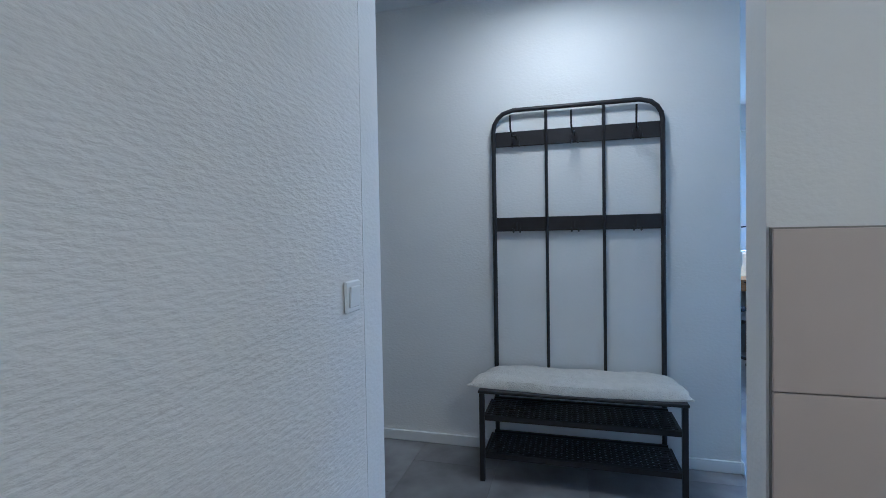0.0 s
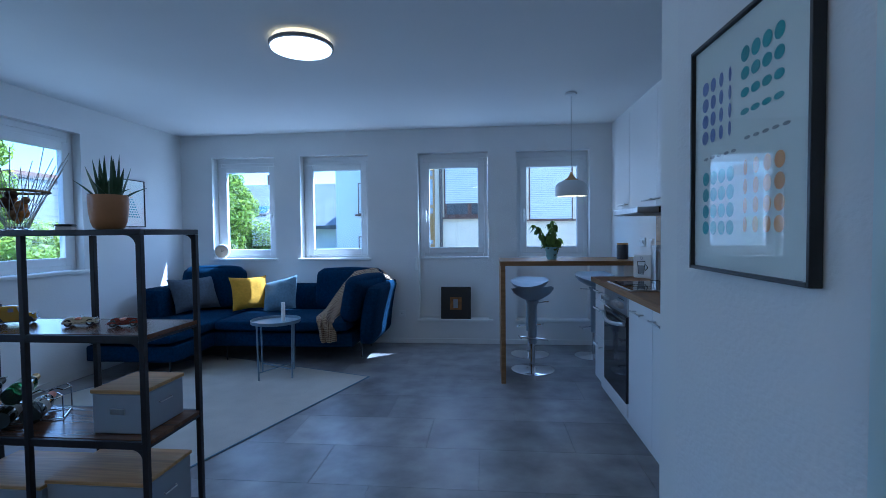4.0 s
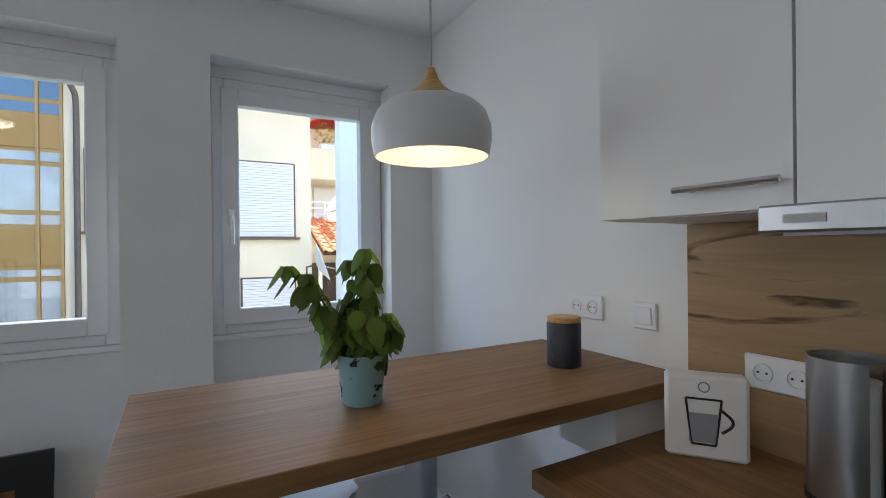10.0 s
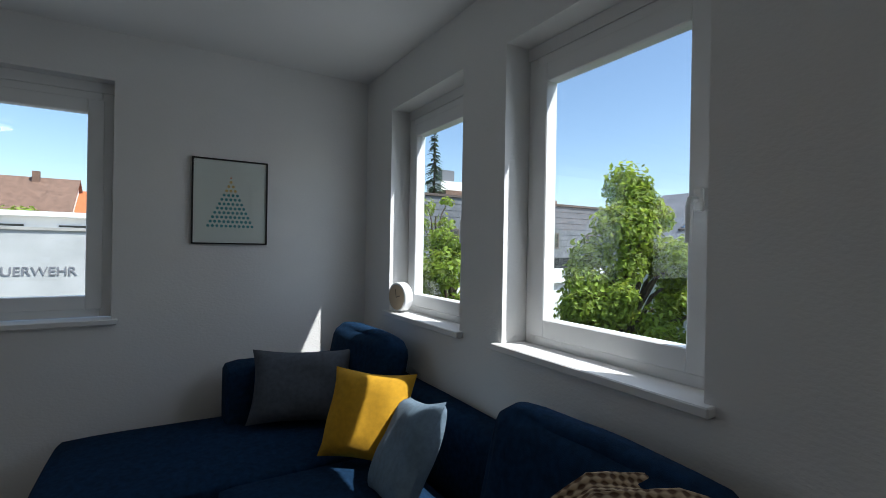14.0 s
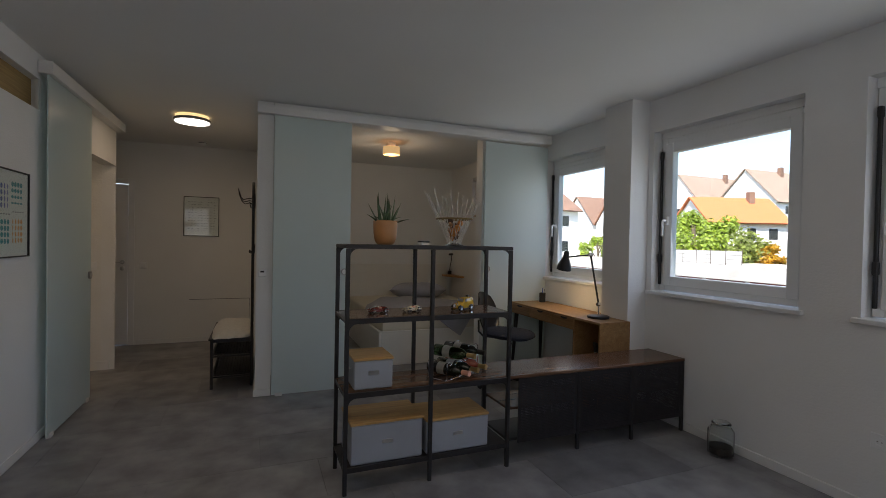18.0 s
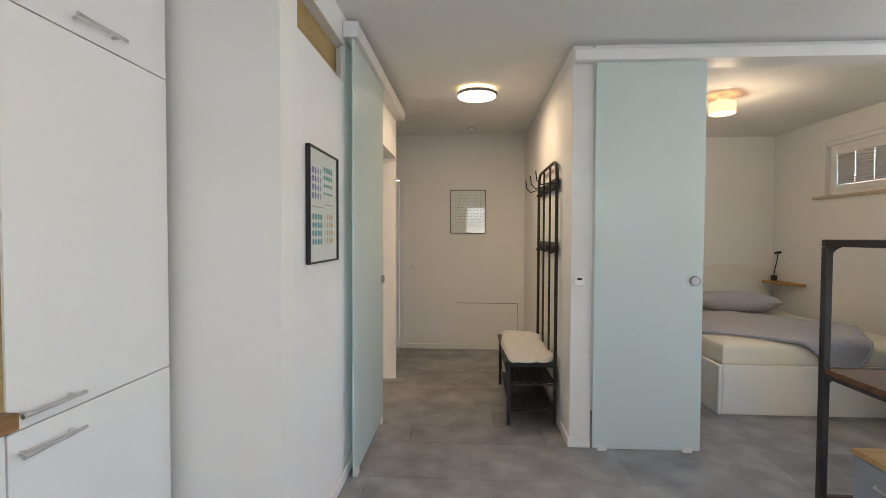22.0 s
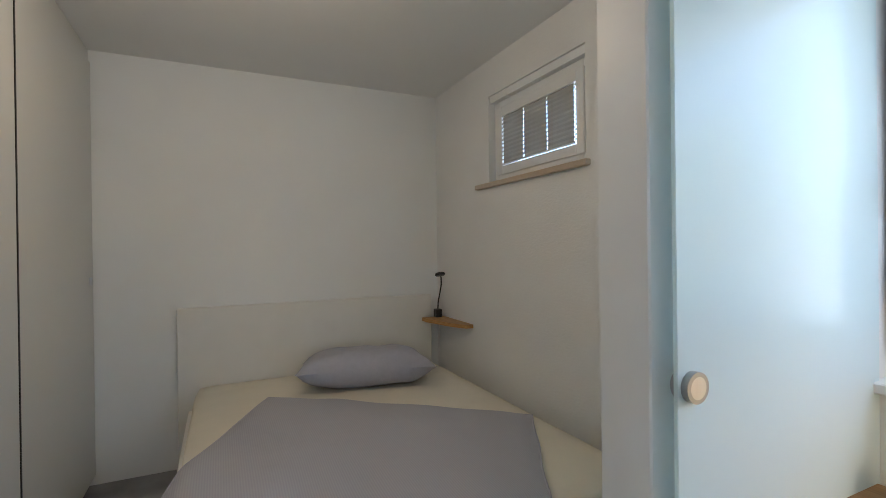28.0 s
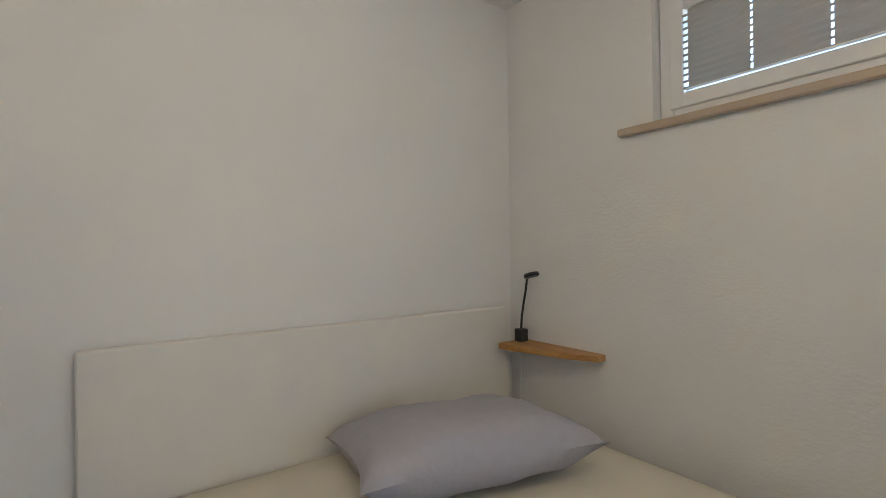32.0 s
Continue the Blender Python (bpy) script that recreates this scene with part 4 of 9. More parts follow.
# worktop things
ph = thing("kitchen_roll_holder", "tall brushed steel kitchen roll holder, open at the front", "roll holder", (2.215, 3.665, ZW + 0.001), 235)
ph.scale = (0.96, 0.96, 0.93)
b = bmesh.new()
n = 30
prof = []
for i in range(n + 1):
    a = radians(11 + 338 * i / n)
    prof.append((math.cos(a), math.sin(a)))
for r0, r1 in ((0.068, 0.064),):
    v = [[b.verts.new((r * c, r * s, z)) for c, s in prof] for r, z in ((r0, 0.012), (r0, 0.285), (r1, 0.285), (r1, 0.012))]
    for q in range(4):
        for i in range(n):
            b.faces.new((v[q][i], v[q][i + 1], v[(q + 1) % 4][i + 1], v[(q + 1) % 4][i]))
part("shell", b, STEEL2, ph, smooth=True)
part("base", lathe([(0.072, 0), (0.072, 0.011), (0.066, 0.0118)], 32), BLACK_PLASTIC, ph, "black base", smooth=True)
part("top_ring", lathe([(0.07, 0.2855), (0.07, 0.295), (0.066, 0.295), (0.066, 0.2855)], 32, cap=False), STEEL2, ph, "thin steel top ring", smooth=True)
PAPER = material("white_paper", (0.85, 0.85, 0.83), 0.8, vary=0.02, bump=0.1, bscale=200)
part("paper_roll", lathe([(0.05, 0.014), (0.05, 0.25)], 24), PAPER, ph, "white paper roll", smooth=True)
# card with a cup on it
cd = thing("cup_card_box", "white square card box printed with a cup", "box", (2.165, 3.91, ZW + 0.001), -53)
part("body", box(-0.085, 0.085, -0.01, 0.045, 0, 0.19, 0.008), PAPER, cd)
INK = material("black_ink", (0.015, 0.015, 0.015), 0.5)
INK_GREY = material("grey_ink", (0.30, 0.31, 0.33), 0.5)
b = bmesh.new()
for p0, p1 in (((-0.042, 0.138), (-0.03, 0.035)), ((-0.03, 0.035), (0.018, 0.035)), ((0.018, 0.035), (0.03, 0.138)), ((0.03, 0.138), (-0.042, 0.138))):
    tube([(p0[0], -0.0115, p0[1]), (p1[0], -0.0115, p1[1])], 0.0025, 4, b)
tube([(0.026, -0.0115, 0.115)] + [(0.03 + 0.022 * math.sin(math.pi * i / 8), -0.0115, 0.115 - 0.05 * i / 8) for i in range(9)], 0.0032, 4, b)
part("cup_outline", b, INK, cd)
part("cup_body", moved(box(-0.036, 0.022, -0.0125, -0.0105, 0.04, 0.105), Matrix()), INK_GREY, cd)
part("hole_ring", tube([(-0.005 + 0.011 * math.cos(6.2832 * i / 16), -0.0115, 0.165 + 0.011 * math.sin(6.2832 * i / 16)) for i in range(16)], 0.0015, 4, closed=True), INK_GREY, cd)
# boards
ACACIA = wood_mat("acacia_board", (0.26, 0.14, 0.06), (0.13, 0.065, 0.027), "Z", 0.5, knots=False)
BARK_EDGE = material("dark_bark_edge", (0.035, 0.020, 0.012), 0.8, vary=0.3, scale=30, bump=0.3, bscale=120)
cb = thing("cutting_board", "dark wooden paddle board with a bark edge against the splashback", "cutting board", (2.272, 3.368, ZW + 0.0108))
# straight side, rounded shoulder, neck and knob, wavy bark side
side = [(0.070, 0.0), (0.071, 0.10), (0.069, 0.20), (0.067, 0.245), (0.060, 0.268), (0.046, 0.280), (0.022, 0.281), (0.002, 0.280), (-0.008, 0.290), (-0.012, 0.310), (-0.004, 0.335),
        (-0.001, 0.355), (-0.006, 0.372), (-0.018, 0.381), (-0.032, 0.378), (-0.041, 0.366), (-0.043, 0.350)]
wavy = [(-0.043, 0.350), (-0.038, 0.325), (-0.034, 0.300), (-0.042, 0.284), (-0.056, 0.272), (-0.064, 0.255), (-0.065, 0.230), (-0.058, 0.200), (-0.055, 0.165), (-0.060, 0.130), (-0.066, 0.095), (-0.064, 0.050), (-0.066, 0.0)]


def slab(loop, x0, x1):
    bm = bmesh.new()
    f0 = [bm.verts.new((x0, p, z)) for p, z in loop]
    f1 = [bm.verts.new((x1, p, z)) for p, z in loop]
    bm.faces.new(f0)
    bm.faces.new(f1[::-1])
    for i in range(len(loop)):
        bm.faces.new((f0[i], f1[i], f1[(i + 1) % len(loop)], f0[(i + 1) % len(loop)]))
    return bm


part("board", moved(slab(side + wavy[1:], 0.0, 0.018), pose(0, 0, 0, 0, 4, 0)), ACACIA, cb)
part("bark_edge", moved(slab(wavy + [(p - 0.006, z) for p, z in reversed(wavy)], 0.0005, 0.0185), pose(0, 0, 0, 0, 4, 0)), BARK_EDGE, cb, "dark bark along the wavy side")
part("loop", tube([(-0.003, -0.018, 0.365), (-0.006, -0.008, 0.366), (-0.008, 0.006, 0.358), (-0.005, 0.014, 0.348)], 0.003, 6), BARK_EDGE, cb, "short leather loop")
OLIVE = wood_mat("honey_board", (0.40, 0.225, 0.075), (0.26, 0.135, 0.042), "Z", 0.5, knots=False)
cb2 = thing("cutting_board", "honey-brown rectangular wooden board leaning on the splashback", "cutting board", (2.268, 3.14, ZW + 0.0015))
part("board", moved(box(0, 0.020, -0.068, 0.068, 0, 0.275, 0.003), pose(0, 0, 0, 0, 5, 0)), OLIVE, cb2)
# kettle
BAND_GREY = material("slate_grey_grip", (0.075, 0.085, 0.10), 0.5)
kt = thing("kettle", "steel and black electric kettle on its base", "kettle", (2.20, 2.78, ZW + 0.001), -102)
kt.scale = (0.90, 0.90, 0.88)
part("base_plate", box(-0.10, 0.10, -0.085, 0.085, 0.006, 0.024, 0.01), BLACK_PLASTIC, kt, "black power base")
for sx in (-0.08, 0.08):
    for sy in (-0.06, 0.06):
        part("foot", lathe([(0.012, 0), (0.012, 0.0065)], 10, (sx, sy, 0)), RUBBER, kt)
part("lower_body", lathe([(0.069, 0.026), (0.070, 0.03), (0.069, 0.075)], 32), STEEL2, kt, smooth=True)
part("band", lathe([(0.0705, 0.0755), (0.068, 0.165)], 32), BAND_GREY, kt, "slate grey grip band", smooth=True)
part("upper_body", lathe([(0.0675, 0.1655), (0.066, 0.235), (0.060, 0.242)], 32), STEEL2, kt, smooth=True)
part("lid", lathe([(0.062, 0.2425), (0.05, 0.25), (0.015, 0.252), (0.012, 0.262), (0.003, 0.263)], 28), BLACK_PLASTIC, kt, "black lid", smooth=True)
part("handle", tube([(0.06, 0, 0.232), (0.10, 0, 0.238), (0.125, 0, 0.215), (0.13, 0, 0.15), (0.12, 0, 0.085), (0.095, 0, 0.055), (0.074, 0, 0.06)], 0.013, 10), BLACK_PLASTIC, kt, "black handle", smooth=True)
part("spout", moved(box(-0.088, -0.055, -0.016, 0.016, 0.205, 0.238, 0.006), Matrix()), STEEL2, kt)


def socket(label, m, n=2, switch=False):
    s = thing("wall_switch" if switch else "wall_socket", label, "light switch" if switch else "socket")
    part("plate", box(-0.0355 * n - 0.006, 0.0355 * n + 0.006, -0.009, 0, -0.041, 0.041, 0.004), PVC, s)
    for i in range(n):
        x = (i - (n - 1) / 2) * 0.071
        if switch:
            part("rocker", moved(box(-0.027, 0.027, -0.004, 0.002, -0.027, 0.027, 0.002), pose(x, -0.0105, 0, 4, 0, 0)), PVC, s)
        else:
            b = lathe([(0.0225, 0), (0.0225, 0.004), (0.019, 0.004), (0.018, -0.0005), (0.003, -0.0005)], 20)
            sk2 = part("insert", moved(b, pose(x, -0.0092, 0, 90, 0, 0)), PVC, s, smooth=True)
            b = lathe([(0.0028, 0), (0.0028, 0.001)], 8, (-0.0095, 0, 0))
            lathe([(0.0028, 0), (0.0028, 0.001)], 8, (0.0095, 0, 0), b)
            part("pin_hole", moved(b, pose(x, -0.0098, 0, 90, 0, 0)), BLACK_PLASTIC, sk2)
    s.matrix_world = m
    return s


socket("white double wall socket above the bar counter", pose(XK - 0.001, 4.425, 1.23, 0, 0, -90))
socket("white light switch above the bar counter", pose(XK - 0.001, 4.19, 1.225, 0, 0, -90), 1, True)
socket("white double socket on the splashback", pose(XK - 0.0145, 3.825, 1.133, 0, 0, -90))
socket("white socket on the splashback behind the kettle", pose(XK - 0.0145, 2.86, 1.17, 0, 0, -90))
socket("white double wall socket near the floor", pose(XL + 0.001, 3.07, 0.39, 0, 0, 90))
socket("white wall socket near the floor beside the window", pose(-0.14, YW - 0.001, 0.36, 0, 0, 0), 1)
socket("white light switch beside the entrance door", pose(1.40, YB + 0.001, 1.01, 0, 0, 180), 1, True)
socket("white light switch on the bathroom wall", pose(1.62, -1.319, 1.07, 0, 0, 180), 1, True)
th = thing("thermostat", "small white wall thermostat with a dark display", "thermostat")
part("body", box(-0.04, 0.04, -0.022, 0, -0.04, 0.04, 0.006), PVC, th)
part("display", box(-0.018, 0.018, -0.0235, -0.0215, 0.004, 0.02), BLACK_PLASTIC, th, "dark display")
th.matrix_world = pose(0.02, 0.046, 1.083, 0, 0, 180) @ Matrix.Scale(0.85, 4)
# strap housing beside the tall window
sb = thing("shutter_strap_box", "white roller shutter strap box on the window wall", "strap box", (0.035, YW - 0.001, 0.96))
part("body", box(-0.018, 0.018, -0.02, 0, -0.08, 0.08, 0.005), PVC, sb)

# basil in its pot, canister
LEAF = leaf_mat("basil_leaf", (0.12, 0.20, 0.03))
STEM = material("green_stem", (0.10, 0.16, 0.04), 0.6)
POT_BLUE = material("pale_blue_ceramic", (0.30, 0.50, 0.53), 0.4, vary=0.08, scale=9)
SOIL = material("dark_soil", (0.03, 0.02, 0.012), 0.95, bump=0.6, bscale=120)


def leaf(bm, base, tip, width, fold=0.25, curl=0.15, n=4, blunt=1.0):
    base, tip = Vector(base), Vector(tip)
    d = tip - base
    ln = d.length
    d.normalize()
    side = d.cross(Vector((0, 0, 1)))
    side = side.normalized() if side.length > 0.05 else Vector((1, 0, 0))
    up = side.cross(d).normalized()
    rows = []
    for i in range(n + 1):
        u = i / n
        w = width * max(0.0, math.sin(math.pi * (0.06 + 0.94 * u) ** 0.75)) ** blunt * 0.5
        c = base + d * ln * u - Vector((0, 0, 1)) * curl * ln * u * u
        rows.append((bm.verts.new(c + side * w + up * w * fold), bm.verts.new(c), bm.verts.new(c - side * w + up * w * fold)))
    for a, c in zip(rows, rows[1:]):
        bm.faces.new((a[0], a[1], c[1], c[0]))
        bm.faces.new((a[1], a[2], c[2], c[1]))


rnd = random.Random(7)
bs = thing("basil_plant", "leafy green basil in a pale blue pot on the bar", "potted plant", (1.485, 4.303, BZ + 0.001))
bs.scale = (0.87, 0.87, 0.87)
part("pot", lathe([(0.048, 0), (0.05, 0.003), (0.066, 0.125), (0.069, 0.13), (0.066, 0.132), (0.062, 0.12), (0.06, 0.11)], 32, cap=False), POT_BLUE, bs, "pale blue ceramic pot", smooth=True)
part("pot_base", lathe([(0.048, 0.0), (0.048, 0.002)], 24), POT_BLUE, bs)
part("soil", lathe([(0.0615, 0.112), (0.003, 0.116)], 24), SOIL, bs)
for an, zz, sz in ((28, 0.045, 1.0), (-38, 0.118, 1.0), (110, 0.07, 1.1), (200, 0.09, 1.0), (-100, 0.04, 0.9)):
    b = bmesh.new()
    for k in range(9):
        u, v = rnd.gauss(0, 0.008) * sz, rnd.gauss(0, 0.010) * sz
        box(u - 0.004, u + 0.004, -0.0015, 0.0006, v - 0.0035, v + 0.0035, 0.0005, b)
    rp = 0.050 + (zz - 0.003) * 0.131
    part("pot_print", moved(b, pose(rp * math.sin(radians(an)), -rp * math.cos(radians(an)), zz, 7, 0, an)), INK, bs, "small dark floral print")
b, lb = bmesh.new(), bmesh.new()
stems = [(-0.19, -0.01, 0.25), (-0.13, 0.03, 0.22), (-0.15, -0.02, 0.23), (0.01, 0.0, 0.29), (0.04, 0.02, 0.25), (-0.02, 0.03, 0.26)]
for k in range(19):
    a, r = 2.4 * k, 0.02 + 0.075 * ((k * 7) % 19) / 19
    stems.append((r * math.cos(a), r * math.sin(a), 0.19 - 1.2 * r + rnd.uniform(-0.03, 0.03)))
for dx, dy, hh in stems:
    p0 = Vector((dx * 0.3, dy * 0.3, 0.11))
    way = [p0 + Vector((dx * 0.7 * u ** 1.4, dy * 0.7 * u ** 1.4, hh * u ** 0.9)) for u in (0, 0.25, 0.5, 0.75, 1)]
    tube(way, 0.0026, 5, b, taper=0.5)
    pairs = max(4, int(hh / 0.034))
    for k in range(pairs + 1):
        u = 0.22 + 0.78 * k / pairs
        c = p0 + Vector((dx * 0.7 * u ** 1.4, dy * 0.7 * u ** 1.4, hh * u ** 0.9))
        for q in range(2 if k < pairs else 4):
            aa = 1.57 * k + (3.14 if k < pairs else 1.57) * q + rnd.uniform(-0.5, 0.5)
            ln = rnd.uniform(0.045, 0.08) * (1.08 - 0.25 * u)
            out = rnd.uniform(0.2, 0.6)
            c2 = c + Vector((math.cos(aa), math.sin(aa), 0.25)) * 0.016
            tube([c, c2], 0.0011, 4, b)
            leaf(lb, c2, c2 + Vector((ln * out * math.cos(aa), ln * out * math.sin(aa), -ln * (0.95 - 0.7 * out))), ln * rnd.uniform(0.6, 0.78), -0.35, rnd.uniform(0.15, 0.55), 6, 0.6)
tagged(part("stem", b, STEM, bs), kind="stuff")
tagged(part("leaves", lb, LEAF, bs, "glossy green basil leaves", smooth=True, keep=True), kind="stuff")
cn = thing("canister", "dark hammered storage jar with a wooden lid", "jar", (2.115, 4.31, BZ + 0.001))
part("jar", lathe([(0.048, 0), (0.05, 0.004), (0.05, 0.125), (0.047, 0.13)], 32), ANTHRA, cn, smooth=True)
part("lid", lathe([(0.049, 0.1305), (0.049, 0.142), (0.046, 0.145)], 32), BAMBOO, cn, "pale wooden lid", smooth=True)

# ---- hall: coat rack with bench ----
FLEECE = material("white_sheepskin", (0.80, 0.77, 0.70), 0.95, vary=0.06, scale=25, bump=0.9, bscale=220, sheen=0.4)
rk = thing("coat_rack_bench", "black metal coat rack with a bench and shoe shelves", "coat rack", (0.088, -0.747, 0))
# local axes: x out of the wall, y along it
RW = 0.435
b = bmesh.new()
path = [(0.012, -RW, 0.0), (0.012, -RW, 1.802)] + [(0.012, -RW + 0.11 - 0.11 * math.cos(radians(a)), 1.802 + 0.11 * math.sin(radians(a))) for a in (20, 40, 60, 90)]
path += [(0.012, RW - 0.11 + 0.11 * math.sin(radians(a)), 1.802 + 0.11 * math.cos(radians(a))) for a in (0, 30, 50, 70)] + [(0.012, RW, 1.802), (0.012, RW, 0.0)]
part("back_frame", tube(path, 0.0125, 10), BLACK, rk, smooth=True)
for y in (-0.148, 0.148):
    part("upright", tube([(0.012, y, 0.44), (0.012, y, 1.905)], 0.0085, 8), BLACK, rk, smooth=True)
for z0, z1 in ((1.245, 1.322), (1.715, 1.797)):
    rail = part("hook_rail", box(-0.006, 0.006, -RW + 0.01, RW - 0.01, z0, z1, 0.002), BLACK, rk, "flat black hook rail")
    for y in (-0.31, 0.0, 0.31):
        hk = tube([(0.008, y - 0.014, z0 + 0.01), (0.03, y - 0.018, z0 - 0.006), (0.045, y - 0.02, z0 + 0.004), (0.046, y - 0.02, z0 + 0.014)], 0.0045, 6)
        tube([(0.008, y + 0.014, z0 + 0.01), (0.03, y + 0.018, z0 - 0.006), (0.045, y + 0.02, z0 + 0.004), (0.046, y + 0.02, z0 + 0.014)], 0.0045, 6, hk)
        box(0.006, 0.011, y - 0.02, y + 0.02, z0 + 0.004, z0 + 0.05, 0.001, hk)
        if z0 > 1.5:
            tube([(0.01, y, z0 + 0.04), (0.05, y, z0 + 0.05), (0.10, y - 0.012, z0 + 0.035), (0.135, y - 0.016, z0 + 0.07), (0.145, y - 0.016, z0 + 0.14)], 0.005, 6, hk)
        else:
            tube([(0.01, y, z0 + 0.05), (0.016, y, z0 + 0.0)], 0.004, 6, hk)
        part("hook", hk, BLACK, rail, "double black wire hook", smooth=True)
for y in (-0.46, 0.46):
    part("front_leg", box(0.335, 0.36, y - 0.0125, y + 0.0125, 0, 0.445, 0.002), BLACK, rk)
    part("side_rail", box(0.025, 0.335, y - 0.01, y + 0.01, 0.425, 0.445, 0.001), BLACK, rk)
    part("side_rail", box(0.025, 0.335, y - 0.006, y + 0.006, 0.29, 0.302, 0.001), BLACK, rk)
    part("side_rail", box(0.025, 0.335, y - 0.006, y + 0.006, 0.10, 0.112, 0.001), BLACK, rk)
part("seat", box(0.02, 0.375, -0.475, 0.475, 0.4455, 0.46, 0.003), BLACK, rk, "flat black bench seat")
for z in (0.302, 0.112):
    b = bmesh.new()
    box(0.02, 0.035, -0.447, 0.447, z + 0.0005, z + 0.016, 0, b)
    box(0.33, 0.345, -0.447, 0.447, z + 0.0005, z + 0.026, 0, b)
    for i in range(34):
        y = -0.44 + 0.88 * i / 33
        box(0.035, 0.33, y - 0.0085, y + 0.0085, z + 0.004, z + 0.007, 0, b)
    for i in range(11):
        x = 0.05 + 0.027 * i
        box(x - 0.0085, x + 0.0085, -0.447, 0.447, z + 0.0072, z + 0.010, 0, b)
    part("shoe_shelf", b, BLACK, rk, "perforated black metal shoe shelf")
sh = thing("sheepskin_cushion", "white sheepskin seat pad lying on the bench", "seat pad", (0.273, -0.747, 0.4615))
b = bmesh.new()
n, m2 = 40, 18
top, low = {}, {}
for i in range(n + 1):
    for j in range(m2 + 1):
        u, v = 2 * i / n - 1, 2 * j / m2 - 1
        e = max(abs(u), abs(v))
        wv = 1 + 0.04 * math.sin(5 * u + 2 * v) + 0.03 * math.sin(9 * v - 3 * u)
        y = u * 0.49 * (1 + 0.02 * math.sin(7 * v)) + (0.018 * v - 0.01 * v ** 4 if u > 0 else -0.04 * v - 0.015 + 0.01 * v ** 4) * abs(u) ** 1.5
        x = v * 0.175 * wv + 0.012 * math.sin(9 * u + 1) * (v < 0) * v + 0.035 * abs(u) ** 5 * -v
        k = (1 - u ** 6) * (1 - v ** 6)
        nz = noise.noise(Vector((x * 40, y * 40, 0))) * 0.006 + noise.noise(Vector((x * 11, y * 11, 3))) * 0.01
        top[i, j] = b.verts.new((x, y, 0.008 + 0.038 * max(k, 0) ** 0.35 + nz * max(k, 0.15)))
        low[i, j] = b.verts.new((x, y, 0.0))
for i in range(n):
    for j in range(m2):
        b.faces.new((top[i, j], top[i, j + 1], top[i + 1, j + 1], top[i + 1, j]))
        b.faces.new((low[i, j], low[i + 1, j], low[i + 1, j + 1], low[i, j + 1]))
for i in range(n):
    for j, jj in ((0, 0), (m2, m2)):
        b.faces.new((top[i, j], low[i, j], low[i + 1, j], top[i + 1, j]))
for j in range(m2):
    for i in (0, n):
        b.faces.new((top[i, j], low[i, j], low[i, j + 1], top[i, j + 1]))
part("pad", b, FLEECE, sh, smooth=True)


# ---- pictures ----
FRAME_BLACK = material("black_picture_frame", (0.015, 0.015, 0.016), 0.4)
MAT_WHITE = material("picture_paper", (0.78, 0.79, 0.77), 0.7, vary=0.01)
PIC_GLASS = pane_mat("picture_glass")
DOT = {k: material("print_" + k, c, 0.6) for k, c in {"blue": (0.12, 0.16, 0.42), "teal": (0.05, 0.30, 0.33), "orange": (0.75, 0.38, 0.14), "pink": (0.75, 0.35, 0.25), "grey": (0.25, 0.26, 0.27), "yellow": (0.8, 0.55, 0.2)}.items()}


def disc(bm, x, z, rx, rz, y=-0.0128, n=12):
    c = [bm.verts.new((x + rx * math.cos(6.2832 * i / n), y, z + rz * math.sin(6.2832 * i / n))) for i in range(n)]
    bm.faces.new(c)


def picture(label, m, w, h, frame_mat, thick, draw):
    p = thing("picture_frame", label, "picture")
    b = bmesh.new()
    for q in ((-w / 2, -w / 2 + thick, -h / 2, h / 2), (w / 2 - thick, w / 2, -h / 2, h / 2), (-w / 2 + thick, w / 2 - thick, -h / 2, -h / 2 + thick), (-w / 2 + thick, w / 2 - thick, h / 2 - thick, h / 2)):
        box(q[0], q[1], -0.022, -0.001, q[2], q[3], 0.001, b)
    part("frame", b, frame_mat, p)
    part("print", box(-w / 2 + thick, w / 2 - thick, -0.012, -0.004, -h / 2 + thick, h / 2 - thick), MAT_WHITE, p, "pale printed sheet")
    for key, bm in draw(w, h).items():
        tagged(part("printed_dots", bm, DOT[key], p, key + " printed dots", keep=True), kind="stuff")
    g = part("glass", box(-w / 2 + thick, w / 2 - thick, -0.0165, -0.0150, -h / 2 + thick, h / 2 - thick), PIC_GLASS, p, "clear picture glass")
    g.visible_shadow = False
    p.matrix_world = m
    return p


def dots_four(w, h):
    out = {k: bmesh.new() for k in ("blue", "teal", "orange", "grey")}
    for i in range(4):
        for j in range(4):
            x0, z0 = -0.155 + 0.036 * i, 0.155 - 0.037 * j
            disc(out["blue"], x0, z0, 0.0155 * (1 - 0.2 * i), 0.0155)
            disc(out["teal"], x0 + 0.165, z0 + 0.02, 0.0155, 0.0155 * (1 - 0.2 * j))
            disc(out["orange"], x0 + 0.17, z0 - 0.20, 0.0155 * (0.45 + 0.18 * i), 0.0155)
            disc(out["teal"], x0 + 0.005, z0 - 0.205, 0.0155, 0.0155)
    for i in range(5):
        disc(out["grey"], -0.15 + 0.03 * i, -0.005, 0.011, 0.0035)
        disc(out["grey"], 0.02 + 0.03 * i, 0.012, 0.011, 0.0035)
    return out


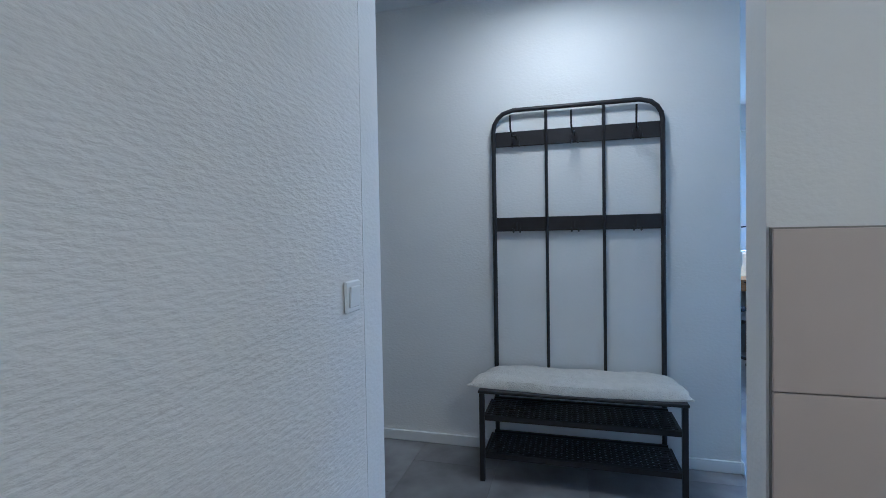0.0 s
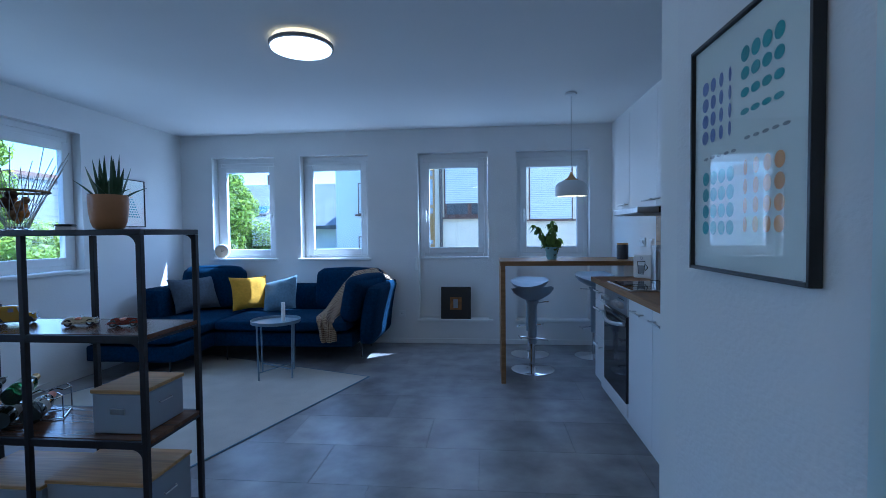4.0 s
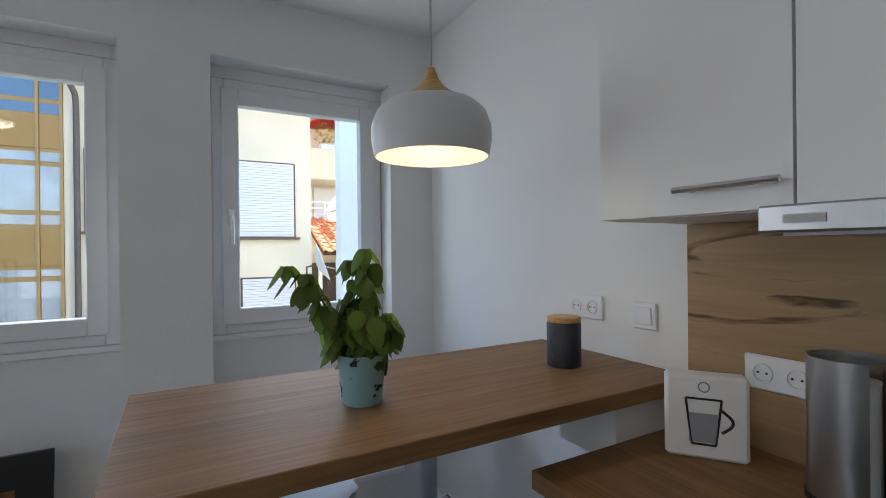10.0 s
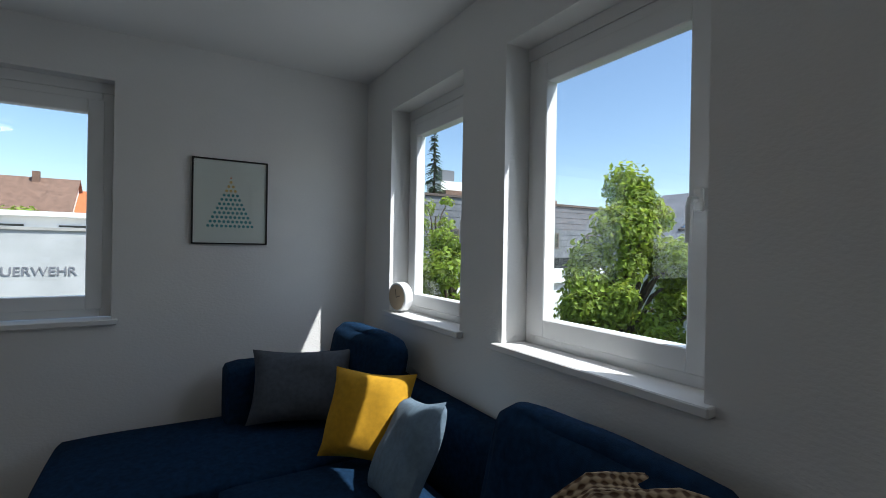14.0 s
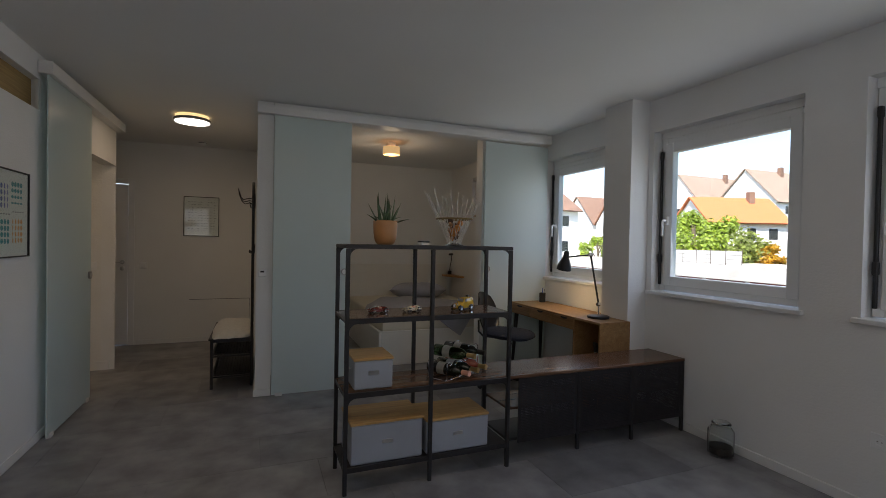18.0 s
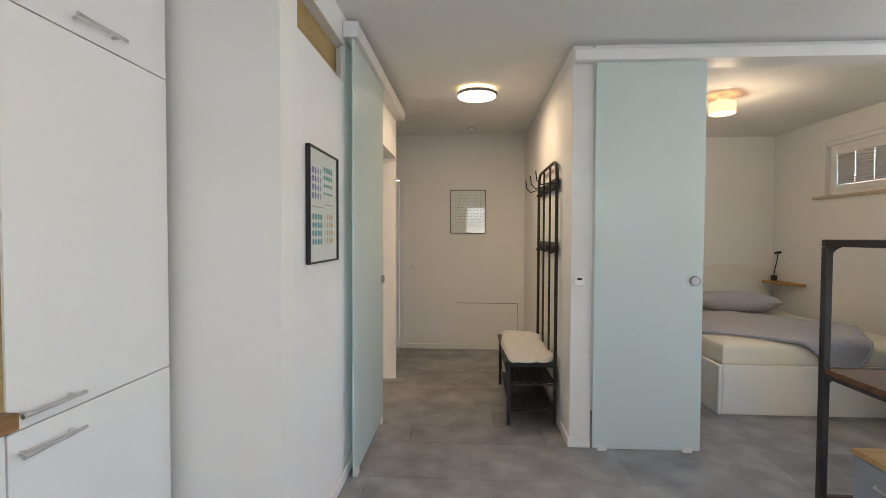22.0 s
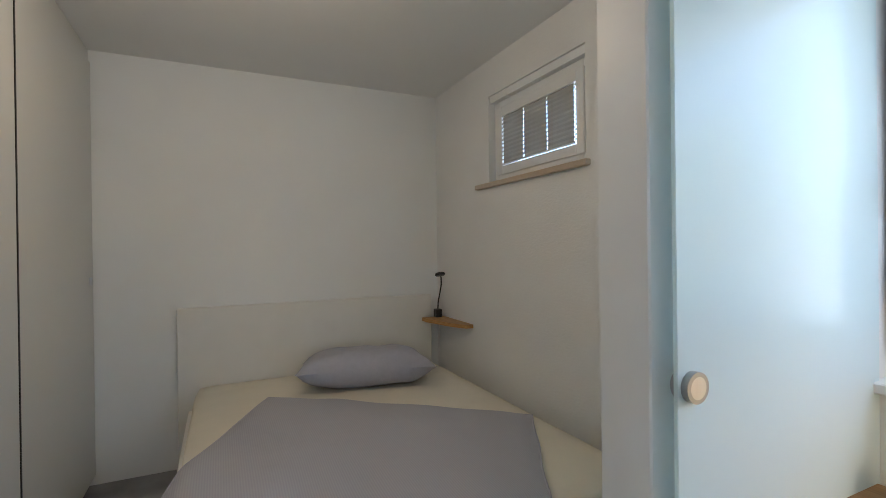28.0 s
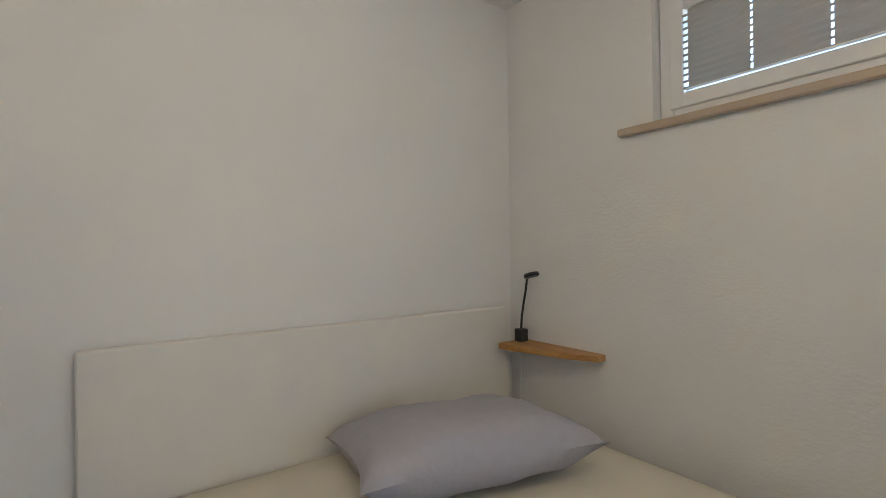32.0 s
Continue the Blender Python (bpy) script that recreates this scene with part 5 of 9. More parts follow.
def dots_triangle(w, h):
    out = {k: bmesh.new() for k in ("yellow", "pink", "teal")}
    for j in range(11):
        for i in range(j + 1):
            x, z = (i - j / 2) * 0.0245, 0.12 - 0.0265 * j
            disc(out["yellow" if j < 3 else "teal"], x, z, 0.0085, 0.0085)
    disc(out["pink"], 0.0, 0.145, 0.006, 0.006)
    return out


def small_marks(w, h):
    out = {"grey": bmesh.new()}
    rr = random.Random(3)
    for j in range(11):
        for i in range(9):
            if rr.random() < 0.8:
                disc(out["grey"], -0.15 + 0.0375 * i + rr.uniform(-0.008, 0.008), 0.19 - 0.035 * j, 0.011, 0.004, n=8)
    return out


picture("black-framed print of blue, teal and orange dots", pose(XH - 0.001, 0.93, 1.50, 0, 0, -90), 0.43, 0.515, FRAME_BLACK, 0.008, dots_four)
picture("black-framed print of a triangle of small dots", pose(XL + 0.001, 4.66, 1.688, 0, 0, 90), 0.42, 0.51, FRAME_BLACK, 0.009, dots_triangle)
picture("thin-framed print of small grey marks in the hall", pose(0.745, YB + 0.001, 1.655, 0, 0, 180), 0.42, 0.52, FRAME_BLACK, 0.008, small_marks)
FIRE = material("orange_firebox_print", (0.24, 0.10, 0.02), 0.6, vary=0.5, scale=25)
ar = thing("leaning_picture", "square black picture with an orange centre leaning on the low sill", "picture", (0.515, YW - 0.005, 0.298))
lean = pose(0, 0, 0, -8, 0, 0)
part("canvas", moved(box(-0.18, 0.18, -0.02, 0.0, 0, 0.385, 0.003), lean), FRAME_BLACK, ar)
part("centre", moved(box(-0.07, 0.07, -0.0225, -0.0205, 0.11, 0.26), lean), FIRE, ar, "orange patch")
part("figure", moved(box(-0.03, 0.025, -0.0245, -0.023, 0.13, 0.235), lean), INK_GREY, ar, "dark grey patch")
pa2 = thing("paper_notice", "small pale paper sheet behind the glass door", "paper", (XH - 0.001, 0.30, 1.60), -90)
part("sheet", box(-0.075, 0.075, -0.003, 0, -0.13, 0.13), PAPER, pa2)

# ---- open shelf unit ----
SX0, SX1, SY0, SY1, SH = -1.395, -0.375, 1.565, 1.915, 1.36
LEVELS = (0.15, 0.555, 0.96)
su = thing("open_shelf_unit", "black metal shelf unit with dark wooden boards", "shelf")
for x in (SX0, (SX0 + SX1) / 2, SX1 - 0.022):
    for y in (SY0, SY1 - 0.022):
        part("post", box(x, x + 0.022, y, y + 0.022, 0, SH - 0.022, 0.002), BLACK, su)
b = box(SX0, SX1, SY0, SY0 + 0.022, SH - 0.0215, SH, 0.002)
box(SX0, SX1, SY1 - 0.022, SY1, SH - 0.0215, SH, 0.002, b)
box(SX0, SX0 + 0.022, SY0 + 0.0225, SY1 - 0.0225, SH - 0.0215, SH, 0.002, b)
box(SX1 - 0.022, SX1, SY0 + 0.0225, SY1 - 0.0225, SH - 0.0215, SH, 0.002, b)
part("top_frame", b, BLACK, su)
part("top_board", box(SX0 + 0.0225, SX1 - 0.0225, SY0 + 0.0225, SY1 - 0.0225, SH - 0.016, SH - 0.001), BLACK, su, "black top plate")
for z in LEVELS:
    b = box(SX0 + 0.002, SX1 - 0.002, SY0 + 0.003, SY0 + 0.018, z - 0.03, z - 0.001, 0.001)
    box(SX0 + 0.002, SX1 - 0.002, SY1 - 0.018, SY1 - 0.003, z - 0.03, z - 0.001, 0.001, b)
    part("shelf_rail", b, BLACK, su)
    if z > 0.2:
        part("board", box(SX0 + 0.003, SX1 - 0.003, SY0 + 0.023, SY1 - 0.023, z - 0.018, z, 0.001), WALNUT, su, "dark brown wooden board")
    else:
        part("board", box(SX0 + 0.003, SX1 - 0.003, SY0 + 0.0185, SY1 - 0.0185, z - 0.02, z - 0.008), BLACK, su, "black metal bottom shelf")
    part("shelf_side", box(SX0 + 0.004, SX0 + 0.018, SY0 + 0.0185, SY1 - 0.0185, z - 0.03, z - 0.019, 0.001), BLACK, su)
    part("shelf_side", box(SX1 - 0.018, SX1 - 0.004, SY0 + 0.0185, SY1 - 0.0185, z - 0.03, z - 0.019, 0.001), BLACK, su)
for zt in (SH - 0.022,) + tuple(z - 0.03 for z in LEVELS[1:]):
    for x, d in ((SX0 + 0.022, 1), (SX1 - 0.022, -1)):
        for y in (SY0 + 0.004, SY1 - 0.010):
            b = bmesh.new()
            R = 0.045
            pr = [(0, 0), (R, 0)] + [(R - R * math.sin(radians(a)), -R + R * math.cos(radians(a))) for a in (15, 30, 45, 60, 75)] + [(0, -R)]
            f0 = [b.verts.new((x + d * p, y, zt + q)) for p, q in pr]
            f1 = [b.verts.new((x + d * p, y + 0.006, zt + q)) for p, q in pr]
            b.faces.new(f0)
            b.faces.new(f1[::-1])
            for i in range(len(pr)):
                b.faces.new((f0[i], f1[i], f1[(i + 1) % len(pr)], f0[(i + 1) % len(pr)]))
            part("gusset", b, BLACK, su)

# things on the shelf
TERRA = material("terracotta", (0.46, 0.225, 0.085), 0.42, vary=0.1, scale=8, bump=0.1, bscale=80)
ALOE = material("aloe_leaf", (0.06, 0.115, 0.055), 0.45, vary=0.3, scale=20)
al = thing("aloe_plant", "spiky aloe in a terracotta pot on the shelf", "potted plant", (-0.635, 1.725, SH + 0.001))
al.scale = (0.79, 0.79, 0.9)
part("pot", lathe([(0.050, 0), (0.058, 0.002), (0.070, 0.012), (0.080, 0.035), (0.087, 0.075), (0.090, 0.12), (0.090, 0.153), (0.088, 0.156), (0.083, 0.154), (0.078, 0.13)], 36, cap=False), TERRA, al, "terracotta pot", smooth=True)
part("pot_base", lathe([(0.050, 0.0), (0.050, 0.003)], 28), TERRA, al)
part("soil", lathe([(0.0785, 0.132), (0.003, 0.137)], 28), SOIL, al)
rnd = random.Random(11)


def spike(bm, base, tip, w):
    base, tip = Vector(base), Vector(tip)
    d = tip - base
    side = d.cross(Vector((0, 0, 1))).normalized()
    up = side.cross(d.normalized()).normalized()
    ring = []
    for i in range(6):
        u = i / 5
        ww = w * (1 - u) ** 0.8 * (0.75 + 0.5 * math.sin(2.2 * u)) + 0.0006
        c = base + d * u + Vector((0, 0, 1)) * 0.06 * d.length * math.sin(math.pi * u) * (1 if d.z < 0.1 else -0.3)
        ring.append([bm.verts.new(c + side * ww), bm.verts.new(c + up * ww * 0.25), bm.verts.new(c - side * ww), bm.verts.new(c - up * ww * 0.55)])
    for a, c in zip(ring, ring[1:]):
        for k in range(4):
            bm.faces.new((a[k], a[(k + 1) % 4], c[(k + 1) % 4], c[k]))


for cx, cy in ((-0.035, 0.0), (0.04, 0.01)):
    for i in range(10):
        a = 2.4 * i + rnd.uniform(-0.2, 0.2)
        lay_ = i / 9
        sp_ = 0.02 + 0.135 * lay_ ** 0.8
        hh = 0.20 - 0.165 * lay_ ** 1.3 + rnd.uniform(-0.015, 0.02)
        lf = bmesh.new()
        spike(lf, (cx * 0.8 + 0.012 * math.cos(a), cy + 0.012 * math.sin(a), 0.128), (cx + sp_ * math.cos(a), cy + sp_ * math.sin(a) * 0.85, 0.135 + hh), rnd.uniform(0.015, 0.020))
        part("leaf", lf, ALOE, al, smooth=True)
GLASSWARE = glass_mat("clear_glassware", (0.96, 0.98, 0.97), 0.02)
DRIED = material("dried_petals", (0.35, 0.20, 0.10), 0.9, vary=0.6, scale=60)
IRON = material("dull_brass_ring", (0.25, 0.18, 0.07), 0.45, metal=0.5)
va = thing("rod_vase", "open vase of clear rods in a brass ring with dried fruit", "vase", (-1.07, 1.743, SH + 0.001))
part("foot", lathe([(0.056, 0.0), (0.057, 0.004), (0.040, 0.010), (0.034, 0.018), (0.003, 0.019)], 28), GLASSWARE, va, "clear glass foot", smooth=True)
part("ring", tube([(0.112 * math.cos(6.2832 * i / 32), 0.112 * math.sin(6.2832 * i / 32), 0.165) for i in range(32)], 0.0055, 8, closed=True), IRON, va, "dull brass ring", smooth=True)
ROD = material("pale_clear_rod", (0.62, 0.61, 0.57), 0.15, spec=0.8)
for i in range(30):
    a, top_ = 6.2832 * i / 30, 0.25 + 0.10 * rnd.random()
    tw_ = 0.55 if i % 2 else -0.55
    k = top_ / 0.165
    b0, r1 = Vector((0.038 * math.cos(a), 0.038 * math.sin(a), 0.012)), Vector((0.106 * math.cos(a + tw_), 0.106 * math.sin(a + tw_), 0.165))
    part("rod", tube([b0, b0 + (r1 - b0) * k], 0.0017, 5), ROD, va)
FRUIT = [material("dried_orange_fruit", (0.50, 0.20, 0.03), 0.7, vary=0.4, scale=30), material("dark_brown_fruit", (0.07, 0.035, 0.02), 0.8, vary=0.4, scale=40), DRIED]
for i in range(11):
    z, a = 0.045 + 0.0105 * i, 2.4 * i
    r, q = 0.004 + 0.30 * (z - 0.03), 0.016 + 0.010 * ((i * 5) % 4) / 3
    part("dried_fruit", lathe([(0.002, -q), (q * 0.75, -q * 0.66), (q, 0), (q * 0.75, q * 0.66), (0.002, q)], 12, (r * math.cos(a), r * math.sin(a), z)), FRUIT[i % 3], va, "dried orange and brown fruit", smooth=True)
sm = thing("small_box", "small black and white flat box on the shelf", "box", (-0.865, 1.76, SH + 0.001), 20)
part("body", box(-0.03, 0.03, -0.02, 0.02, 0, 0.016, 0.003), PAPER, sm)
part("lid", box(-0.032, 0.032, -0.022, 0.022, 0.0165, 0.026, 0.003), BLACK_PLASTIC, sm, "black lid")

# toy cars
TYRE = RUBBER


def loft(sections, y=0.0, z0=0.010, p=2.0, bm=None, n=14):
    """A rounded body along x from rows of (x, half width, top)."""
    bm = bm or bmesh.new()
    rings = []
    for x, w, zt in sections:
        ring = []
        for k in range(n + 1):
            a = math.pi * k / n
            c, d = math.cos(a), math.sin(a)
            ring.append(bm.verts.new((x, y + w * math.copysign(abs(c) ** (2 / p), c), z0 + (zt - z0) * d ** (2 / p))))
        rings.append(ring)
    for r0, r1 in zip(rings, rings[1:]):
        for k in range(n):
            bm.faces.new((r0[k], r1[k], r1[k + 1], r0[k + 1]))
        bm.faces.new((r0[n], r1[n], r1[0], r0[0]))
    bm.faces.new(rings[0])
    bm.faces.new(rings[-1][::-1])
    return bm


def toy_car(label, m, paint, kind):
    c = thing("toy_car", label, "toy car", group="toy cars")
    van = kind == "van"
    if van:
        b = loft([(-0.089, 0.020, 0.060), (-0.087, 0.029, 0.076), (-0.080, 0.033, 0.084), (-0.05, 0.034, 0.087), (0.0, 0.033, 0.087), (0.018, 0.031, 0.083), (0.024, 0.030, 0.070), (0.029, 0.027, 0.056),
                  (0.05, 0.021, 0.052), (0.075, 0.017, 0.049), (0.084, 0.014, 0.044), (0.087, 0.012, 0.034)], 0, 0.014, 4.2)
        w, wx = 0.030, (-0.052, 0.060)
        fenders = [[(-0.080, 0.004, 0.016), (-0.07, 0.008, 0.034), (-0.052, 0.009, 0.041), (-0.034, 0.008, 0.034), (-0.024, 0.004, 0.016)],
                   [(0.03, 0.004, 0.016), (0.042, 0.009, 0.034), (0.06, 0.010, 0.041), (0.078, 0.009, 0.034), (0.088, 0.004, 0.020)]]
    else:
        b = loft([(-0.080, 0.007, 0.022), (-0.074, 0.014, 0.031), (-0.06, 0.021, 0.041), (-0.04, 0.025, 0.046), (-0.028, 0.025, 0.045), (-0.022, 0.024, 0.034), (0.006, 0.023, 0.034), (0.012, 0.022, 0.044),
                  (0.035, 0.018, 0.042), (0.058, 0.013, 0.037), (0.072, 0.008, 0.030), (0.077, 0.005, 0.022)], 0, 0.010, 2.6)
        w, wx = 0.024, (-0.045, 0.049)
        fenders = [[(-0.078, 0.003, 0.014), (-0.066, 0.008, 0.028), (-0.046, 0.010, 0.035), (-0.026, 0.008, 0.028), (-0.01, 0.004, 0.014)],
                   [(0.012, 0.003, 0.014), (0.03, 0.008, 0.028), (0.05, 0.010, 0.036), (0.066, 0.009, 0.032), (0.076, 0.004, 0.020)]]
    part("body", b, paint, c, smooth=True)
    for x in wx:
        for s in (-1, 1):
            wh = part("wheel", moved(lathe([(0.0165, -0.006), (0.0175, -0.004), (0.0175, 0.004), (0.0165, 0.006)], 18), pose(x, s * (w + 0.003), 0.0175, 90, 0, 0)), TYRE, c, "black tyre", smooth=True)
            part("hub", moved(lathe([(0.009, -0.0068), (0.009, 0.0068)], 12), pose(x, s * (w + 0.003), 0.0175, 90, 0, 0)), CHROME, wh)
    for s in (-1, 1):
        for f in fenders:
            part("fender", loft(f, s * (w + 0.001), 0.019, 2.2), BLACK_PLASTIC if van else paint, c, smooth=True)
        hx = 0.083 if van else 0.070
        part("headlight", moved(lathe([(0.002, -0.008), (0.0055, -0.003), (0.006, 0.0), (0.004, 0.002), (0.001, 0.003)], 12), pose(hx, s * (0.021 if van else 0.015), 0.047 if van else 0.033, 0, 90, 0)), CHROME, c, smooth=True)
    part("bumper", tube([(hx + 0.006, -0.032, 0.021), (hx + 0.011, -0.015, 0.021), (hx + 0.011, 0.015, 0.021), (hx + 0.006, 0.032, 0.021)], 0.0018, 6), CHROME, c, smooth=True)
    if van:
        part("windscreen", moved(box(-0.0008, 0.0008, -0.024, 0.024, -0.010, 0.010), pose(0.0245, 0, 0.070, 0, -20, 0)), INK_GREY, c)
        part("grille", moved(box(-0.001, 0.0012, -0.010, 0.010, -0.013, 0.013, 0.001), pose(0.0880, 0, 0.036, 0, -6, 0)), CHROME, c, "chrome grille")
        for s in (-1, 1):
            part("side_window", box(-0.008, 0.012, s * 0.0325 - 0.0016, s * 0.0325 + 0.0016, 0.060, 0.077, 0.001), INK_GREY, c)
            part("running_board", box(-0.026, 0.034, s * 0.034 - 0.006, s * 0.034 + 0.006, 0.014, 0.018, 0.001), BLACK_PLASTIC, c)
        part("roof_box", box(-0.060, -0.044, -0.010, 0.010, 0.0865, 0.097, 0.001), BLACK_PLASTIC, c)
    else:
        part("seats", box(-0.020, 0.004, -0.018, 0.018, 0.030, 0.041, 0.004), DOT["pink"], c, "reddish seats")
        part("windscreen", tube([(0.012, -0.019, 0.040), (0.006, -0.018, 0.055), (0.006, 0.018, 0.055), (0.012, 0.019, 0.040)], 0.0012, 6), CHROME, c, "thin chrome windscreen frame", smooth=True)
    c.matrix_world = m @ Matrix.Scale(0.92 if van else 0.82, 4)
    return c


CAR_RED = material("dark_red_paint", (0.17, 0.022, 0.014), 0.2, coat=0.6, vary=0.05)
CAR_CREAM = material("cream_paint", (0.62, 0.55, 0.38), 0.25, coat=0.5, vary=0.03)
CAR_YELLOW = material("yellow_paint", (0.62, 0.37, 0.02), 0.25, coat=0.5, vary=0.05)
toy_car("dark red toy roadster on the shelf", pose(-0.596, 1.745, 0.961, 0, 0, 16), CAR_RED, "car")
toy_car("cream toy roadster on the shelf", pose(-0.803, 1.75, 0.961, 0, 0, 24), CAR_CREAM, "car")
toy_car("yellow toy delivery van with black fenders on the shelf", pose(-1.128, 1.763, 0.961, 0, 0, 28), CAR_YELLOW, "van")

# boxes
BOX_GREY = material("grey_blue_metal_box", (0.33, 0.36, 0.41), 0.5, vary=0.05)


def lid_box(label, x0, x1, y0, y1, z, h):
    c = thing("storage_box", label, "box", ((x0 + x1) / 2, (y0 + y1) / 2, z), group="storage boxes")
    w, d = (x1 - x0) / 2, (y1 - y0) / 2
    part("body", box(-w, w, -d, d, 0, h - 0.016, 0.006), BOX_GREY, c)
    part("lid", box(-w - 0.004, w + 0.004, -d - 0.004, d + 0.004, h - 0.0155, h, 0.003), BAMBOO, c, "pale bamboo lid")
    for s in (-1, 1):
        part("label_holder", box(-0.03, 0.03, s * d - 0.003, s * d + 0.003, h * 0.45, h * 0.45 + 0.022, 0.001), STEEL, c, "small steel label holder")
        part("handle", tube([(s * w, -0.035, h * 0.6), (s * (w + 0.008), -0.035, h * 0.57), (s * (w + 0.008), 0.035, h * 0.57), (s * w, 0.035, h * 0.6)], 0.003, 6), STEEL, c, "small wire handle")
    return c


lid_box("small grey metal box with a bamboo lid", -0.655, -0.435, 1.63, 1.87, 0.556, 0.175)
lid_box("large grey metal box with a bamboo lid", -0.835, -0.42, 1.60, 1.885, 0.1505 - 0.007, 0.235)
lid_box("large grey metal box with a bamboo lid beside another", -1.26, -0.86, 1.60, 1.885, 0.1505 - 0.007, 0.205)

# wine rack
WINE_GREEN = glass_mat("green_bottle_glass", (0.05, 0.14, 0.04), 0.05)
WINE_DARK = material("dark_bottle_glass", (0.012, 0.016, 0.010), 0.06, coat=0.5)
WINE_RED = material("rose_bottle", (0.30, 0.06, 0.03), 0.08, coat=0.5)
FOIL = material("bottle_foil", (0.55, 0.38, 0.16), 0.35, metal=0.7)
LABEL = material("bottle_label", (0.42, 0.41, 0.37), 0.7, vary=0.2, scale=40)
wr = thing("wine_rack", "low wire wine rack on the shelf", "wine rack", (-1.09, 1.73, 0.556), 32)
for y in (-0.07, 0.07):
    b = bmesh.new()
    tube([(-0.17, y, 0.004), (-0.17, y, 0.16), (-0.15, y, 0.175), (-0.05, y, 0.175)], 0.003, 6, b)
    tube([(0.17, y, 0.004), (0.17, y, 0.10), (0.15, y, 0.115)], 0.003, 6, b)
    tube([(-0.17, y, 0.004), (0.17, y, 0.004)], 0.003, 6, b)
    tube([(-0.17 + 0.34 * i / 24, y, 0.094 + 0.006 * math.cos(i * 1.57)) for i in range(25)], 0.003, 6, b)
    part("wire_side", b, CHROME, wr, smooth=True)
for x in (-0.17, 0.17):
    part("cross_wire", tube([(x, -0.07, 0.004), (x, 0.07, 0.004)], 0.003, 6), CHROME, wr)


def bottle(label, m, glass, foil):
    c = thing("wine_bottle", label, "bottle", group="wine bottles")
    part("bottle", lathe([(0.034, 0), (0.0365, 0.004), (0.0365, 0.18), (0.032, 0.205), (0.018, 0.228), (0.0145, 0.24), (0.0145, 0.285), (0.016, 0.287), (0.016, 0.297), (0.012, 0.299)], 24), glass, c, smooth=True)
    part("foil", lathe([(0.0152, 0.245), (0.0152, 0.284), (0.0166, 0.286), (0.0166, 0.2995), (0.003, 0.3005)], 20), foil, c, "metal foil cap", smooth=True)
    part("label", lathe([(0.0369, 0.075), (0.0369, 0.13)], 24, cap=False), LABEL, c, "pale paper label", smooth=True)
    c.matrix_world = m
    return c


for i, (x, z, g, f) in enumerate(((-0.115, 0.046, WINE_RED, FOIL), (-0.02, 0.046, WINE_DARK, FOIL), (0.075, 0.046, WINE_DARK, DOT["pink"]), (-0.10, 0.138, WINE_DARK, INK), (0.02, 0.138, WINE_GREEN, FOIL))):
    bottle("dark wine bottle lying in the rack" if g is not WINE_RED else "rose-coloured wine bottle lying in the rack", pose(-1.09, 1.73, 0.556, 0, 0, 32) @ pose(x, -0.13, z, -90, 0, 0), g, f)

# ---- tv bench ----
tv = thing("tv_bench", "long low black metal bench with mesh doors and brown top", "tv bench")
TX0, TX1, TY0, TY1, TZ = XL + 0.025, -1.405, 1.51, 1.86, 0.545
part("top", box(TX0, TX1, TY0, TY1, TZ - 0.02, TZ, 0.003), WALNUT, tv, "dark brown wooden top")
for x in (TX0, TX0 + 0.48, TX0 + 0.95, TX1 - 0.022):
    for y in (TY0 + 0.002, TY1 - 0.024):
        part("leg", box(x, x + 0.022, y, y + 0.022, 0, TZ - 0.0205, 0.002), BLACK, tv)
for z in (0.12, 0.32):
    part("shelf", box(TX0 + 0.023, TX1 - 0.023, TY0 + 0.025, TY1 - 0.03, z, z + 0.016, 0.001), WALNUT if z > 0.2 else BLACK, tv)
    part("rail", box(TX0 + 0.0225, TX1 - 0.0225, TY0 + 0.003, TY0 + 0.018, z - 0.01, z + 0.012, 0.001), BLACK, tv)
for i in range(3):
    x0 = TX0 + 0.024 + 0.475 * i
    x1 = min(x0 + 0.452, TX1 - 0.024)
    b = box(x0, x1, TY1 - 0.016, TY1 - 0.006, 0.11, 0.135)
    box(x0, x1, TY1 - 0.016, TY1 - 0.006, TZ - 0.05, TZ - 0.024, 0, b)
    box(x0, x0 + 0.02, TY1 - 0.016, TY1 - 0.006, 0.135, TZ - 0.05, 0, b)
    box(x1 - 0.02, x1, TY1 - 0.016, TY1 - 0.006, 0.135, TZ - 0.05, 0, b)
    dd = part("door", b, BLACK, tv, "black mesh sliding door")
    b = bmesh.new()
    for q in range(46):
        x = x0 + 0.02 + (x1 - x0 - 0.04) * q / 45
        box(x - 0.003, x + 0.003, TY1 - 0.012, TY1 - 0.010, 0.135, TZ - 0.05, 0, b)
    for q in range(36):
        z = 0.137 + (TZ - 0.19) * q / 35
        box(x0 + 0.02, x1 - 0.02, TY1 - 0.0098, TY1 - 0.0078, z - 0.0028, z + 0.0028, 0, b)
    part("mesh_panel", b, BLACK, dd)
jr = thing("glass_jar", "glass storage jar with a wire clip standing on the floor", "jar", (-2.82, 2.24, 0.001))
part("jar", lathe([(0.07, 0), (0.078, 0.006), (0.08, 0.16), (0.06, 0.19), (0.055, 0.20), (0.053, 0.20), (0.057, 0.188), (0.076, 0.158), (0.074, 0.01)], 28, cap=False), GLASSWARE, jr, "clear glass jar", smooth=True)
part("lid", lathe([(0.058, 0.2015), (0.06, 0.21), (0.05, 0.22), (0.01, 0.222)], 28), GLASSWARE, jr, "glass lid", smooth=True)
part("contents", lathe([(0.068, 0.012), (0.070, 0.06), (0.01, 0.064)], 24), SOIL, jr, "dark contents")
